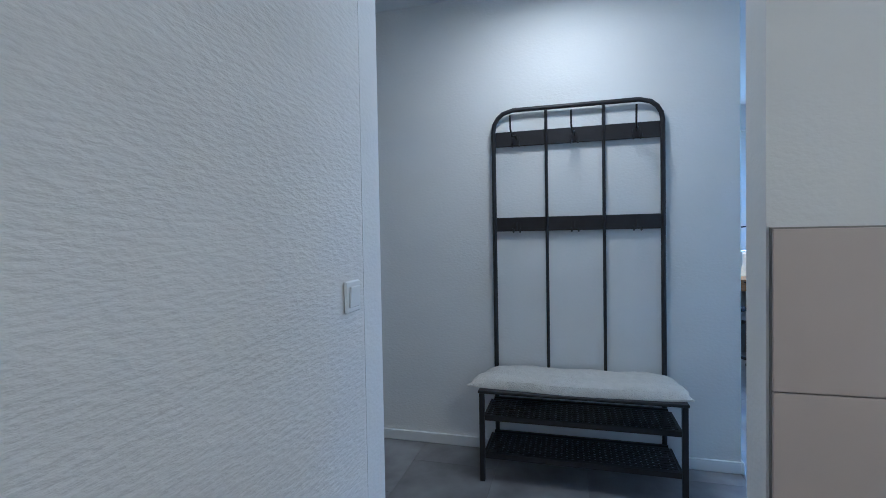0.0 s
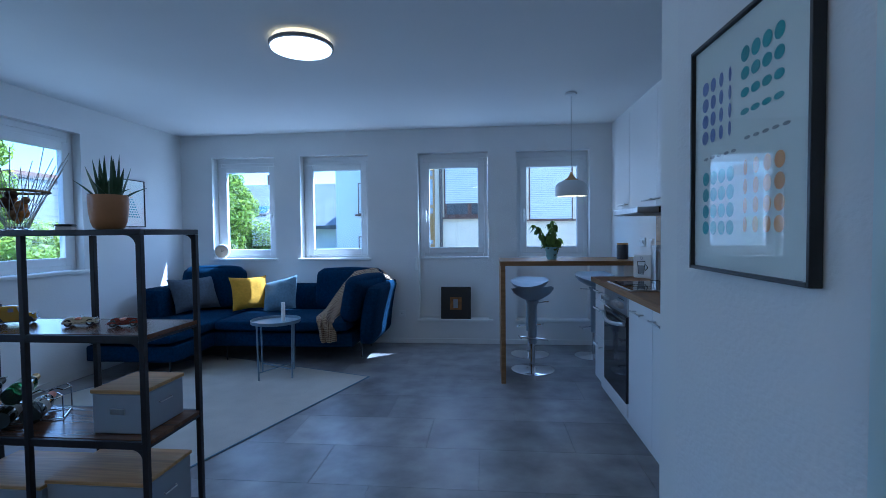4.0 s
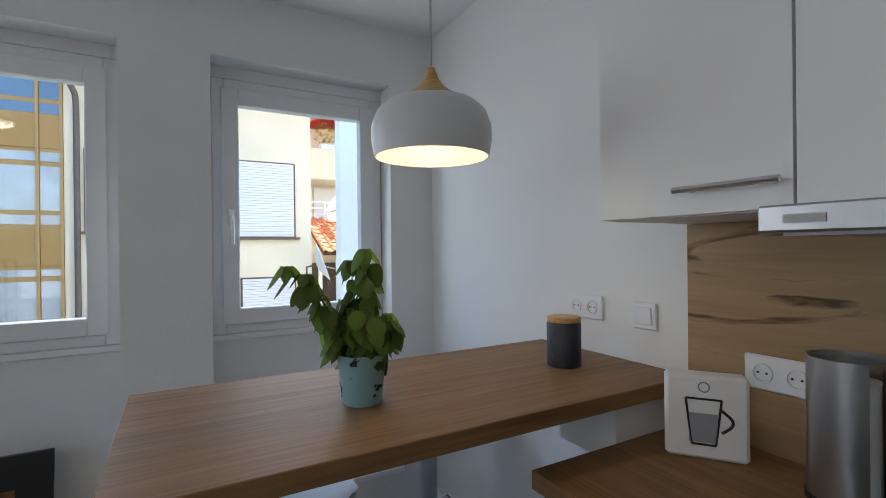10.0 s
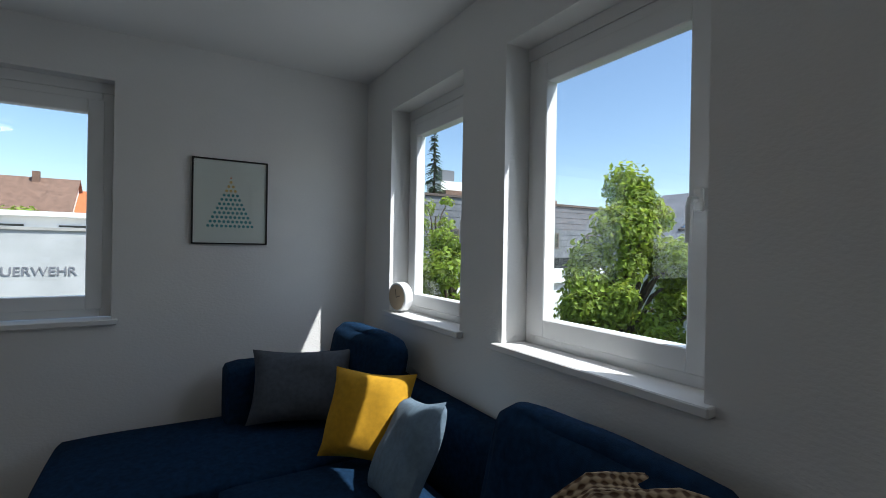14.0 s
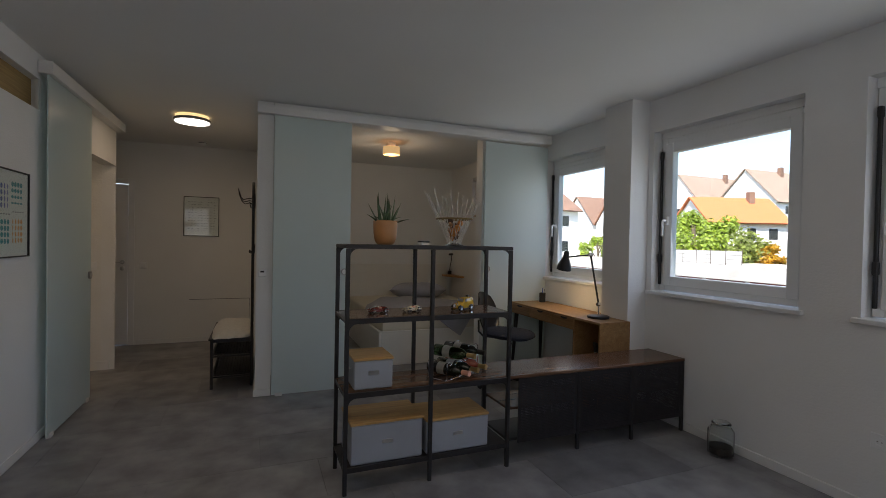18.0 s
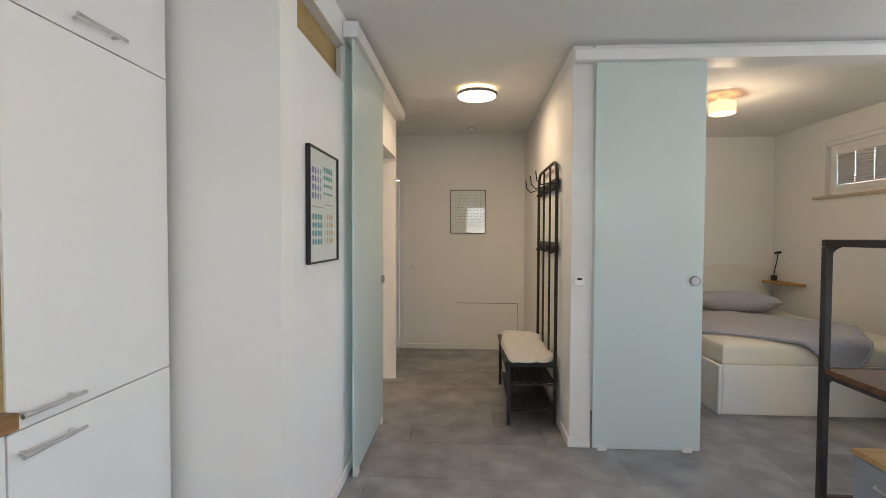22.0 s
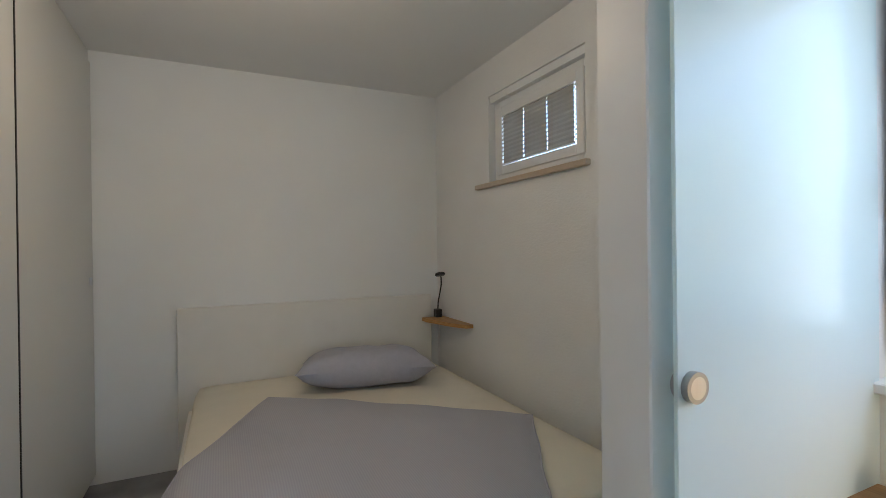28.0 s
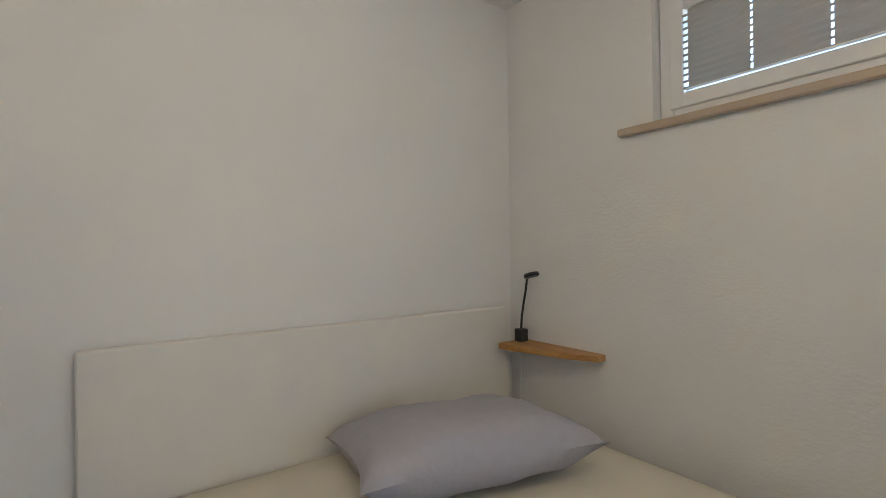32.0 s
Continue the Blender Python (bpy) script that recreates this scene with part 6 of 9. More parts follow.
part("clip", tube([(0.06, -0.03, 0.195), (0.085, -0.02, 0.19), (0.095, 0, 0.14), (0.085, 0.02, 0.19), (0.06, 0.03, 0.195)], 0.0022, 6), STEEL, jr, "steel wire clip")

# ---- sofa ----
so = thing("corner_sofa", "navy blue corner sofa with a chaise and thin metal legs", "sofa", (0.09, 0.075, 0))
part("seat_base", soft_block(-2.90, -0.56, 4.47, 5.45, 0.17, 0.33, 0.03, 0.0, 6, 0.002), SOFA, so, smooth=True)
part("chaise_base", soft_block(-2.90, -2.03, 3.82, 4.50, 0.17, 0.33, 0.03, 0.0, 6, 0.002, 3), SOFA, so, smooth=True)
part("seat_cushion", soft_block(-2.02, -0.60, 4.43, 5.22, 0.335, 0.455, 0.045, 0.012, 9, 0.004, 1), SOFA, so, smooth=True)
part("chaise_cushion", soft_block(-2.91, -2.04, 3.80, 5.22, 0.335, 0.455, 0.045, 0.012, 9, 0.004, 2), SOFA, so, smooth=True)
part("backrest", soft_block(-2.92, -0.49, 5.28, 5.445, 0.34, 0.74, 0.05, 0.0, 8, 0.003, 4), SOFA, so, smooth=True)
part("side_backrest", soft_block(-2.94, -2.66, 4.54, 5.30, 0.34, 0.76, 0.05, 0.004, 8, 0.003, 5), SOFA, so, smooth=True)
b = soft_block(-0.085, 0.085, -0.47, 0.47, 0.0, 0.60, 0.06, 0.01, 9, 0.003, 6)
for v in b.verts:
    v.co.x += 0.09 * (v.co.z / 0.60) ** 2
part("arm", moved(b, pose(-0.435, 4.985, 0.19)), SOFA, so, "curved outer arm", smooth=True)
b = soft_block(-0.39, 0.39, -0.09, 0.09, -0.23, 0.23, 0.08, 0.03, 10, 0.008, 7)
part("back_cushion", moved(b, pose(-0.80, 5.225, 0.695, -13, 0, 0)), SOFA, so, "large navy back cushion", smooth=True)
b = soft_block(-0.37, 0.37, -0.09, 0.09, -0.24, 0.24, 0.08, 0.03, 10, 0.008, 8)
part("back_cushion", moved(b, pose(-2.50, 5.24, 0.71, -13, 0, 3)), SOFA, so, "large navy back cushion", smooth=True)
b = soft_block(-0.085, 0.085, -0.37, 0.37, -0.225, 0.225, 0.08, 0.03, 10, 0.008, 9)
part("arm_cushion", moved(b, pose(-0.515, 4.79, 0.665, 0, 12, -13)), SOFA, so, "navy arm cushion", smooth=True)
for x, y in ((-2.84, 3.90), (-2.12, 3.90), (-2.84, 5.30), (-0.58, 5.30), (-0.55, 4.78), (-1.95, 4.56)):
    part("leg", tube([(x, y, 0.172), (x, y, 0.0)], 0.011, 8, taper=0.7), BLACK, so)
GREY_CLOTH = material("slate_cushion_cloth", (0.085, 0.10, 0.125), 0.95, vary=0.15, scale=40, bump=0.4, bscale=500)
YELLOW = material("mustard_cushion_cloth", (0.55, 0.30, 0.012), 0.95, vary=0.1, scale=40, bump=0.4, bscale=500)
BLUE_GREY = material("blue_grey_cushion_cloth", (0.15, 0.22, 0.29), 0.95, vary=0.12, scale=40, bump=0.4, bscale=500)


def cushion(label, m, w, d, mat, seed):
    c = tagged(part("cushion", pillow(w, d, 0.15, 18, seed), mat, smooth=True), label, "cushion", "sofa cushions")
    c.matrix_world = m
    return c


cushion("slate grey cushion leaning in the sofa corner", pose(-2.44, 4.98, 0.665, 68, 0, 68), 0.56, 0.40, GREY_CLOTH, 1)
cushion("mustard yellow cushion leaning on the sofa back", pose(-1.86, 5.13, 0.66, 66, 0, 42), 0.42, 0.41, YELLOW, 2)
cushion("blue-grey cushion leaning on the sofa back", pose(-1.50, 5.15, 0.63, 62, -14, -8), 0.44, 0.42, BLUE_GREY, 3)
# knitted throw over the arm
KNIT = bpy.data.materials.new("brown_knit")
KNIT.use_nodes = True
nd, lk = KNIT.node_tree.nodes, KNIT.node_tree.links
kb = nd["Principled BSDF"]
kb.inputs["Roughness"].default_value = 0.95
tc = nd.new("ShaderNodeTexCoord")
sep = nd.new("ShaderNodeSeparateXYZ")
lk.new(tc.outputs["UV"], sep.inputs[0])
waves = []
for k_, (fx, fy) in enumerate(((200, 160), (-200, 160))):
    ma = nd.new("ShaderNodeMath")
    ma.operation = "MULTIPLY"
    ma.inputs[1].default_value = fx
    mb = nd.new("ShaderNodeMath")
    mb.operation = "MULTIPLY_ADD"
    mb.inputs[1].default_value = fy
    lk.new(sep.outputs[0], ma.inputs[0])
    lk.new(sep.outputs[1], mb.inputs[0])
    lk.new(ma.outputs[0], mb.inputs[2])
    sn = nd.new("ShaderNodeMath")
    sn.operation = "SINE"
    lk.new(mb.outputs[0], sn.inputs[0])
    waves.append(sn)
vo = nd.new("ShaderNodeMath")
vo.operation = "MULTIPLY_ADD"
vo.inputs[2].default_value = 0.5
lk.new(waves[0].outputs[0], vo.inputs[0])
lk.new(waves[1].outputs[0], vo.inputs[1])
cr = nd.new("ShaderNodeValToRGB")
cr.color_ramp.elements[0].color, cr.color_ramp.elements[1].color = (0.55, 0.42, 0.27, 1), (0.13, 0.07, 0.04, 1)
cr.color_ramp.elements[0].position, cr.color_ramp.elements[1].position = 0.2, 0.95
lk.new(vo.outputs[0], cr.inputs[0])
lk.new(cr.outputs[0], kb.inputs["Base Color"])
bp = nd.new("ShaderNodeBump")
bp.inputs["Strength"].default_value, bp.inputs["Distance"].default_value = 0.7, 0.006
bp.invert = True
lk.new(vo.outputs[0], bp.inputs["Height"])
lk.new(bp.outputs[0], kb.inputs["Normal"])


def cloth_strip(path, width, thick, folds, seed, n=16, end_scale=1.0, droop=0.0):
    """A folded cloth laid along a path of (point, side direction)."""
    bm = bmesh.new()
    m = len(path)
    top, low = [], []
    for i, (p, s) in enumerate(path):
        p, s = Vector(p), Vector(s).normalized()
        d = (Vector(path[min(i + 1, m - 1)][0]) - Vector(path[max(i - 1, 0)][0])).normalized()
        up = s.cross(d).normalized()
        if up.z < -0.2:
            up = -up
        w = width * (1 + (end_scale - 1) * i / (m - 1))
        rt, rl = [], []
        for j in range(n + 1):
            v = 2 * j / n - 1
            off = folds * math.sin(v * 7.5 + i * 0.25 + seed) + 0.4 * folds * math.sin(v * 17 + i * 0.4)
            q = p + s * v * w / 2 + up * (off * (1 - 0.5 * abs(v) ** 3) + folds * 1.3 - droop * abs(v) ** 2.5)
            rt.append(bm.verts.new(q + up * thick))
            rl.append(bm.verts.new(q))
        top.append(rt)
        low.append(rl)
    uv = bm.loops.layers.uv.new("UVMap")
    for i in range(m - 1):
        for j in range(n):
            f = bm.faces.new((top[i][j], top[i][j + 1], top[i + 1][j + 1], top[i + 1][j]))
            for lp, (a, c) in zip(f.loops, ((i, j), (i, j + 1), (i + 1, j + 1), (i + 1, j))):
                lp[uv].uv = (c * width / n, a * 0.034)
            bm.faces.new((low[i][j + 1], low[i][j], low[i + 1][j], low[i + 1][j + 1]))
        for j in (0, n):
            bm.faces.new((top[i][j], low[i][j], low[i + 1][j], top[i + 1][j]))
    for i in (0, m - 1):
        for j in range(n):
            bm.faces.new((top[i][j], low[i][j], low[i][j + 1], top[i][j + 1]))
    return bm


pth = []
ctrl = [((-0.31, 5.42, 0.77), (-0.8, 0.6, 0)), ((-0.35, 5.36, 0.84), (-0.8, 0.6, 0)), ((-0.44, 5.25, 0.88), (-0.85, 0.5, 0)), ((-0.55, 5.16, 0.86), (-0.8, 0.6, 0)), ((-0.66, 5.07, 0.73), (-0.75, 0.65, 0)),
        ((-0.76, 4.96, 0.57), (-0.8, 0.55, 0)), ((-0.80, 4.82, 0.49), (-1, 0.2, 0)), ((-0.78, 4.64, 0.478), (-1, 0, 0)), ((-0.745, 4.51, 0.455), (-1, 0, 0)), ((-0.725, 4.478, 0.38), (-1, 0, 0)), ((-0.71, 4.475, 0.25), (-1, 0, 0))]
for (p0, s0), (p1, s1) in zip(ctrl, ctrl[1:]):
    for k in range(4):
        pth.append((Vector(p0).lerp(Vector(p1), k / 4), Vector(s0).lerp(Vector(s1), k / 4)))
pth.append((Vector(ctrl[-1][0]), Vector(ctrl[-1][1])))
tagged(part("throw_blanket", cloth_strip(pth, 0.34, 0.006, 0.022, 1.0, 36, 0.5, 0.075), KNIT, smooth=True), "brown and cream knitted throw draped over the sofa arm", "blanket")

# ---- rug and table ----
RUG = material("pale_flatweave_rug", (0.50, 0.48, 0.43), 0.95, vary=0.06, scale=5, bump=0.6, bscale=260)
rg = thing("rug", "pale flat-woven rug with a thin dark edge", "rug", (-0.20, 4.17, 0.001), -19.0)
part("field", box(-2.1, -0.012, -1.878, -0.012, 0, 0.006), RUG, rg)
b = box(-2.112, -2.1, -1.89, 0, 0, 0.0065)
box(-0.012, 0, -1.89, 0, 0, 0.0065, 0, b)
box(-2.1, -0.012, -1.89, -1.878, 0, 0.0065, 0, b)
box(-2.1, -0.012, -0.012, 0, 0, 0.0065, 0, b)
part("edge_binding", b, BLUE_GREY, rg, "thin darker edge binding")
TABLE = material("blue_grey_lacquer", (0.20, 0.26, 0.32), 0.3, vary=0.03)
tb = thing("tray_table", "round blue-grey metal tray table on crossed legs", "side table", (-1.09, 4.16, 0.008), 20)
part("tray", lathe([(0.215, 0.50), (0.222, 0.50), (0.226, 0.53), (0.222, 0.53), (0.218, 0.506), (0.003, 0.505)], 44), TABLE, tb, smooth=True)
for i in range(4):
    a = radians(45 + 90 * i)
    part("leg", tube([(0.215 * math.cos(a), 0.215 * math.sin(a), 0.505), (0.205 * math.cos(a), 0.205 * math.sin(a), 0.0)], 0.008, 8), TABLE, tb, smooth=True)
for i in range(2):
    a = radians(45 + 90 * i)
    part("cross_bar", tube([(0.205 * math.cos(a), 0.205 * math.sin(a), 0.07 + 0.013 * i), (-0.205 * math.cos(a), -0.205 * math.sin(a), 0.07 + 0.013 * i)], 0.006, 8), TABLE, tb)
ca = thing("candle", "tall white candle on the tray table", "candle", (-1.03, 4.19, 0.5145))
part("wax", lathe([(0.018, 0), (0.018, 0.175), (0.012, 0.18)], 20), PAPER, ca, smooth=True)
part("wick", tube([(0, 0, 0.179), (0.001, 0, 0.192)], 0.0012, 5), INK, ca)
# clock on the window sill
ck = thing("desk_clock", "round pale clock standing on the window sill", "clock", (-2.445, YW + 0.035, W_WINS[0][2] + 0.0085), 12)
part("case", moved(lathe([(0.085, -0.03), (0.09, -0.025), (0.09, 0.025), (0.085, 0.03)], 40), pose(0, 0, 0.09, 90, 0, 0)), PVC, ck, smooth=True)
CLOCKFACE = material("pale_wood_clock_face", (0.62, 0.50, 0.34), 0.5, vary=0.05)
part("face", moved(lathe([(0.076, 0.0305), (0.003, 0.0306)], 36), pose(0, 0, 0.09, 90, 0, 0)), CLOCKFACE, ck, "pale wooden face")
b = tube([(0, -0.0325, 0.09), (0.035, -0.0325, 0.10)], 0.0022, 5)
tube([(0, -0.033, 0.09), (-0.006, -0.033, 0.138)], 0.0018, 5, b)
part("clock_hand", b, INK, ck, "black pointers")

# ---- desk ----
dk = thing("desk", "bamboo writing desk with three drawers and black legs", "desk")
DX0, DX1, DY0, DY1, DZ = XL + 0.015, -2.51, -0.035, 1.12, 0.75
part("top", box(DX0, DX1, DY0, DY1 - 0.005, DZ - 0.018, DZ, 0.003), DESK_WOOD, dk)
part("carcass", box(DX0 + 0.01, DX1 - 0.022, DY0 + 0.004, DY1 - 0.009, DZ - 0.115, DZ - 0.0185), DESK_WOOD, dk)
for i in range(3):
    y0 = DY0 + 0.004 + 0.3807 * i
    d = part("drawer", box(DX1 - 0.021, DX1 - 0.004, y0 + 0.002, y0 + 0.3779, DZ - 0.115, DZ - 0.020, 0.002), DESK_WOOD, dk)
    # thin black half-round on the front paints the finger hole's shade, nothing is cut
    b = bmesh.new()
    c = y0 + 0.190
    pr = [(-0.05, 0.0), (0.05, 0.0)] + [(0.05 * math.cos(radians(a)), -0.018 * math.sin(radians(a))) for a in range(15, 180, 15)]
    f0 = [b.verts.new((DX1 - 0.0035, c + p, DZ - 0.021 + q)) for p, q in pr]
    f1 = [b.verts.new((DX1 - 0.0025, c + p, DZ - 0.021 + q)) for p, q in pr]
    b.faces.new(f1)
    b.faces.new(f0[::-1])
    for k in range(len(pr)):
        b.faces.new((f0[k], f0[(k + 1) % len(pr)], f1[(k + 1) % len(pr)], f1[k]))
    part("cutout_shade", b, INK, d, "dark half-round patch painting the shade of a finger cut-out")
for x, y, tx, ty in ((DX1 - 0.05, DY0 + 0.06, 0.03, -0.03), (DX1 - 0.05, DY1 - 0.06, 0.03, 0.03), (DX0 + 0.06, DY0 + 0.06, -0.02, -0.03), (DX0 + 0.06, DY1 - 0.06, -0.02, 0.03)):
    part("leg", tube([(x, y, DZ - 0.1155), (x + tx, y + ty, 0)], 0.023, 12, taper=0.6), BLACK, dk, "tapered black leg", smooth=True)
pc2 = thing("pencil_cup", "black pencil cup with two pens on the desk", "pencil cup", (-2.82, 0.12, DZ + 0.001))
part("cup", lathe([(0.033, 0), (0.034, 0.1), (0.031, 0.1), (0.030, 0.004)], 28), BLACK_PLASTIC, pc2, smooth=True)
PEN_BLUE = material("blue_pen", (0.03, 0.12, 0.45), 0.35)
part("pen", tube([(0.0, 0.0, 0.006), (0.012, 0.022, 0.155)], 0.0045, 8), PEN_BLUE, pc2, "blue pen")
part("pen", tube([(0.0, -0.01, 0.006), (-0.01, 0.025, 0.14)], 0.0035, 8), INK_GREY, pc2)
# chair
CHAIR = material("black_chair_plastic", (0.012, 0.012, 0.013), 0.35)
CHAIR_CLOTH = material("dark_blue_seat_cloth", (0.012, 0.014, 0.025), 0.95, bump=0.3, bscale=500)
ch = thing("office_chair", "black swivel office chair with a dark cloth seat", "chair", (-2.18, 0.53, 0), 38)
for i in range(5):
    a = radians(72 * i + 20)
    lg = part("leg", tube([(0.03 * math.cos(a), 0.03 * math.sin(a), 0.105), (0.27 * math.cos(a), 0.27 * math.sin(a), 0.075)], 0.019, 8, taper=0.75), CHAIR, ch)
    cs = moved(lathe([(0.024, -0.018), (0.026, -0.014), (0.026, 0.014), (0.024, 0.018)], 14), pose(0.275 * math.cos(a), 0.275 * math.sin(a), 0.0265, 90, 0, math.degrees(a)))
    tube([(0.275 * math.cos(a), 0.275 * math.sin(a), 0.03), (0.27 * math.cos(a), 0.27 * math.sin(a), 0.08)], 0.009, 8, cs)
    part("castor", cs, CHAIR, lg, smooth=True)
part("hub", lathe([(0.04, 0.075), (0.042, 0.12), (0.03, 0.135)], 20), CHAIR, ch, smooth=True)
part("column", lathe([(0.024, 0.13), (0.024, 0.27), (0.015, 0.275), (0.015, 0.485)], 20), CHAIR, ch, smooth=True)
part("lever", tube([(0.02, 0.0, 0.48), (0.16, 0.10, 0.45)], 0.005, 6), CHAIR, ch)
b = bmesh.new()
n = 30
rim = []
prof = [(0.0, 0.0), (0.9, 0.0), (1.0, 0.012), (0.99, 0.03), (0.9, 0.045), (0.5, 0.05), (0.0, 0.047)]
rings = []
for s, z in prof:
    ring = []
    for k in range(n):
        a = 6.2832 * k / n
        c, d = math.cos(a), math.sin(a)
        x = 0.24 * math.copysign(abs(c) ** 0.75, c) * (1 - 0.14 * (d < 0) * abs(d))
        y = 0.235 * math.copysign(abs(d) ** 0.75, d)
        ring.append(b.verts.new((x * max(s, 0.02), y * max(s, 0.02), 0.50 + z + 0.02 * (y * s / 0.215) ** 2 * (1 if y > 0 else -1) * -0.6)))
    rings.append(ring)
for r0, r1 in zip(rings, rings[1:]):
    for k in range(n):
        b.faces.new((r0[k], r0[(k + 1) % n], r1[(k + 1) % n], r1[k]))
part("seat", b, CHAIR_CLOTH, ch, "dark cloth seat pad", smooth=True)
part("seat_pan", lathe([(0.06, 0.480), (0.16, 0.485), (0.19, 0.498)], 28), CHAIR, ch, smooth=True)
b = bmesh.new()
n, m2 = 14, 14
ft, bk = {}, {}
for i in range(n + 1):
    for j in range(m2 + 1):
        u, v = 2 * i / n - 1, 2 * j / m2 - 1
        x = u * math.sqrt(1 - 0.5 * v * v) * 0.205 * (1 - 0.12 * v)
        z = 0.70 + v * math.sqrt(1 - 0.5 * u * u) * 0.20
        y = -0.255 - 0.04 * v - 0.01 + 0.05 * (u * u)
        ft[i, j] = b.verts.new((x, y, z))
        bk[i, j] = b.verts.new((x, y - 0.012, z))
for i in range(n):
    for j in range(m2):
        b.faces.new((ft[i, j], ft[i, j + 1], ft[i + 1, j + 1], ft[i + 1, j]))
        b.faces.new((bk[i, j], bk[i + 1, j], bk[i + 1, j + 1], bk[i, j + 1]))
for k in range(n):
    for a, c in (((k, 0), (k + 1, 0)), ((n, k), (n, k + 1)), ((k + 1, m2), (k, m2)), ((0, k + 1), (0, k))):
        b.faces.new((ft[a], bk[a], bk[c], ft[c]))
part("backrest", b, CHAIR, ch, "curved black backrest shell", smooth=True)
for x in (-0.12, 0.12):
    part("back_support", tube([(x, -0.12, 0.492), (x, -0.22, 0.495), (x, -0.265, 0.53), (x, -0.268, 0.64)], 0.010, 8), CHAIR, ch, smooth=True)
# box shelf beside the desk
bx = thing("box_shelf", "oak box shelf with two open compartments", "shelf")
BX0, BX1, BY0, BY1, BH = -2.755, -2.45, 1.135, 1.475, 0.765
part("side", box(BX0, BX1, BY0, BY0 + 0.018, 0, BH, 0.002), DESK_WOOD, bx)
part("side", box(BX0, BX1, BY1 - 0.018, BY1, 0, BH, 0.002), DESK_WOOD, bx)
for z in (0.002, 0.36, BH - 0.018):
    part("shelf_board", box(BX0 + 0.009, BX1, BY0 + 0.0185, BY1 - 0.0185, z, z + 0.018, 0.001), DESK_WOOD, bx)
part("back", box(BX0, BX0 + 0.008, BY0 + 0.0185, BY1 - 0.0185, 0.002, BH - 0.001), DESK_WOOD, bx)
BINDER = material("navy_binder_card", (0.012, 0.02, 0.09), 0.55)
bd = thing("ring_binder", "navy ring binder with a pale spine label", "binder", (-2.59, 1.395, 0.0215))
part("cover", box(-0.135, 0.135, -0.04, 0.04, 0, 0.315, 0.003), BINDER, bd)
part("spine_label", box(0.1355, 0.1365, -0.022, 0.022, 0.12, 0.27), PAPER, bd, "pale spine label")
part("finger_ring", moved(lathe([(0.013, 0), (0.013, 0.002), (0.009, 0.002), (0.009, 0)], 18, cap=False), pose(0.1355, 0, 0.06, 0, 90, 0)), STEEL, bd)
ph2 = thing("cordless_phone", "black and silver cordless phone in its base", "phone", (-2.57, 1.32, 0.379), 90)
part("base", box(-0.06, 0.06, -0.055, 0.055, 0, 0.035, 0.008), KNOB_GREY, ph2, "silver base")
part("receiver", moved(box(-0.024, 0.024, -0.014, 0.014, 0.0, 0.17, 0.009), pose(0, 0.005, 0.034, 14, 0, 0)), BLACK_PLASTIC, ph2, "black receiver")
part("keypad", moved(box(-0.018, 0.018, -0.0165, -0.0145, 0.03, 0.09), pose(0, 0.005, 0.034, 14, 0, 0)), KNOB_GREY, ph2, "grey keypad")
part("cable", tube([(0.05, 0.05, 0.02), (0.07, 0.09, 0.10), (0.05, 0.12, 0.22), (0.02, 0.12, 0.35)], 0.003, 6), BLACK_PLASTIC, ph2)
BIN = material("grey_bin_plastic", (0.16, 0.16, 0.165), 0.55)
bn = thing("waste_bin", "grey plastic waste bin under the desk", "bin", (-2.73, 0.88, 0.001))
part("tub", lathe([(0.105, 0), (0.11, 0.004), (0.13, 0.29), (0.134, 0.295), (0.128, 0.296), (0.106, 0.008)], 32), BIN, bn, smooth=True)
# desk lamp
LAMP_BLACK = material("dark_grey_lamp_metal", (0.035, 0.038, 0.042), 0.4, metal=0.3)
dl = thing("desk_lamp", "dark grey jointed desk lamp, lit, on the box shelf", "lamp", (-2.62, 1.25, BH + 0.001))
part("base", lathe([(0.088, 0), (0.09, 0.004), (0.09, 0.018), (0.082, 0.022)], 36), LAMP_BLACK, dl, smooth=True)
part("stem", tube([(0, 0, 0.02), (0, 0, 0.11)], 0.008, 8), CHROME, dl)
part("lower_joint", moved(lathe([(0.016, -0.014), (0.018, 0), (0.016, 0.014)], 16), pose(0, 0, 0.115, 0, 90, 0)), CHROME, dl, smooth=True)
el = Vector((0.0, -0.115, 0.53))
part("lower_arm", tube([(0, 0, 0.115), el], 0.008, 8), LAMP_BLACK, dl)
part("elbow", moved(lathe([(0.016, -0.016), (0.019, 0), (0.016, 0.016)], 16), Matrix.Translation(el) @ pose(0, 0, 0, 0, 90, 0)), CHROME, dl, smooth=True)
hdp = Vector((-0.01, -0.475, 0.495))
part("upper_arm", tube([el, hdp], 0.007, 8), LAMP_BLACK, dl)
hm = Matrix.Translation(hdp) @ pose(0, 0, 0, -14, 0, 0)
sh_ = part("shade", moved(lathe([(0.022, 0.05), (0.026, 0.045), (0.028, 0.0), (0.042, -0.03), (0.062, -0.075), (0.068, -0.12), (0.065, -0.12), (0.058, -0.075), (0.038, -0.03), (0.02, -0.01)], 32, cap=False), hm), LAMP_BLACK, dl, "dark bell-shaped shade", smooth=True)
part("cap", moved(lathe([(0.021, 0.05), (0.019, 0.062), (0.004, 0.064)], 20), hm), LAMP_BLACK, sh_, smooth=True)
part("bulb", moved(lathe([(0.012, -0.02), (0.026, -0.06), (0.027, -0.08), (0.004, -0.10)], 20), hm), BULB, dl, "glowing bulb", smooth=True)
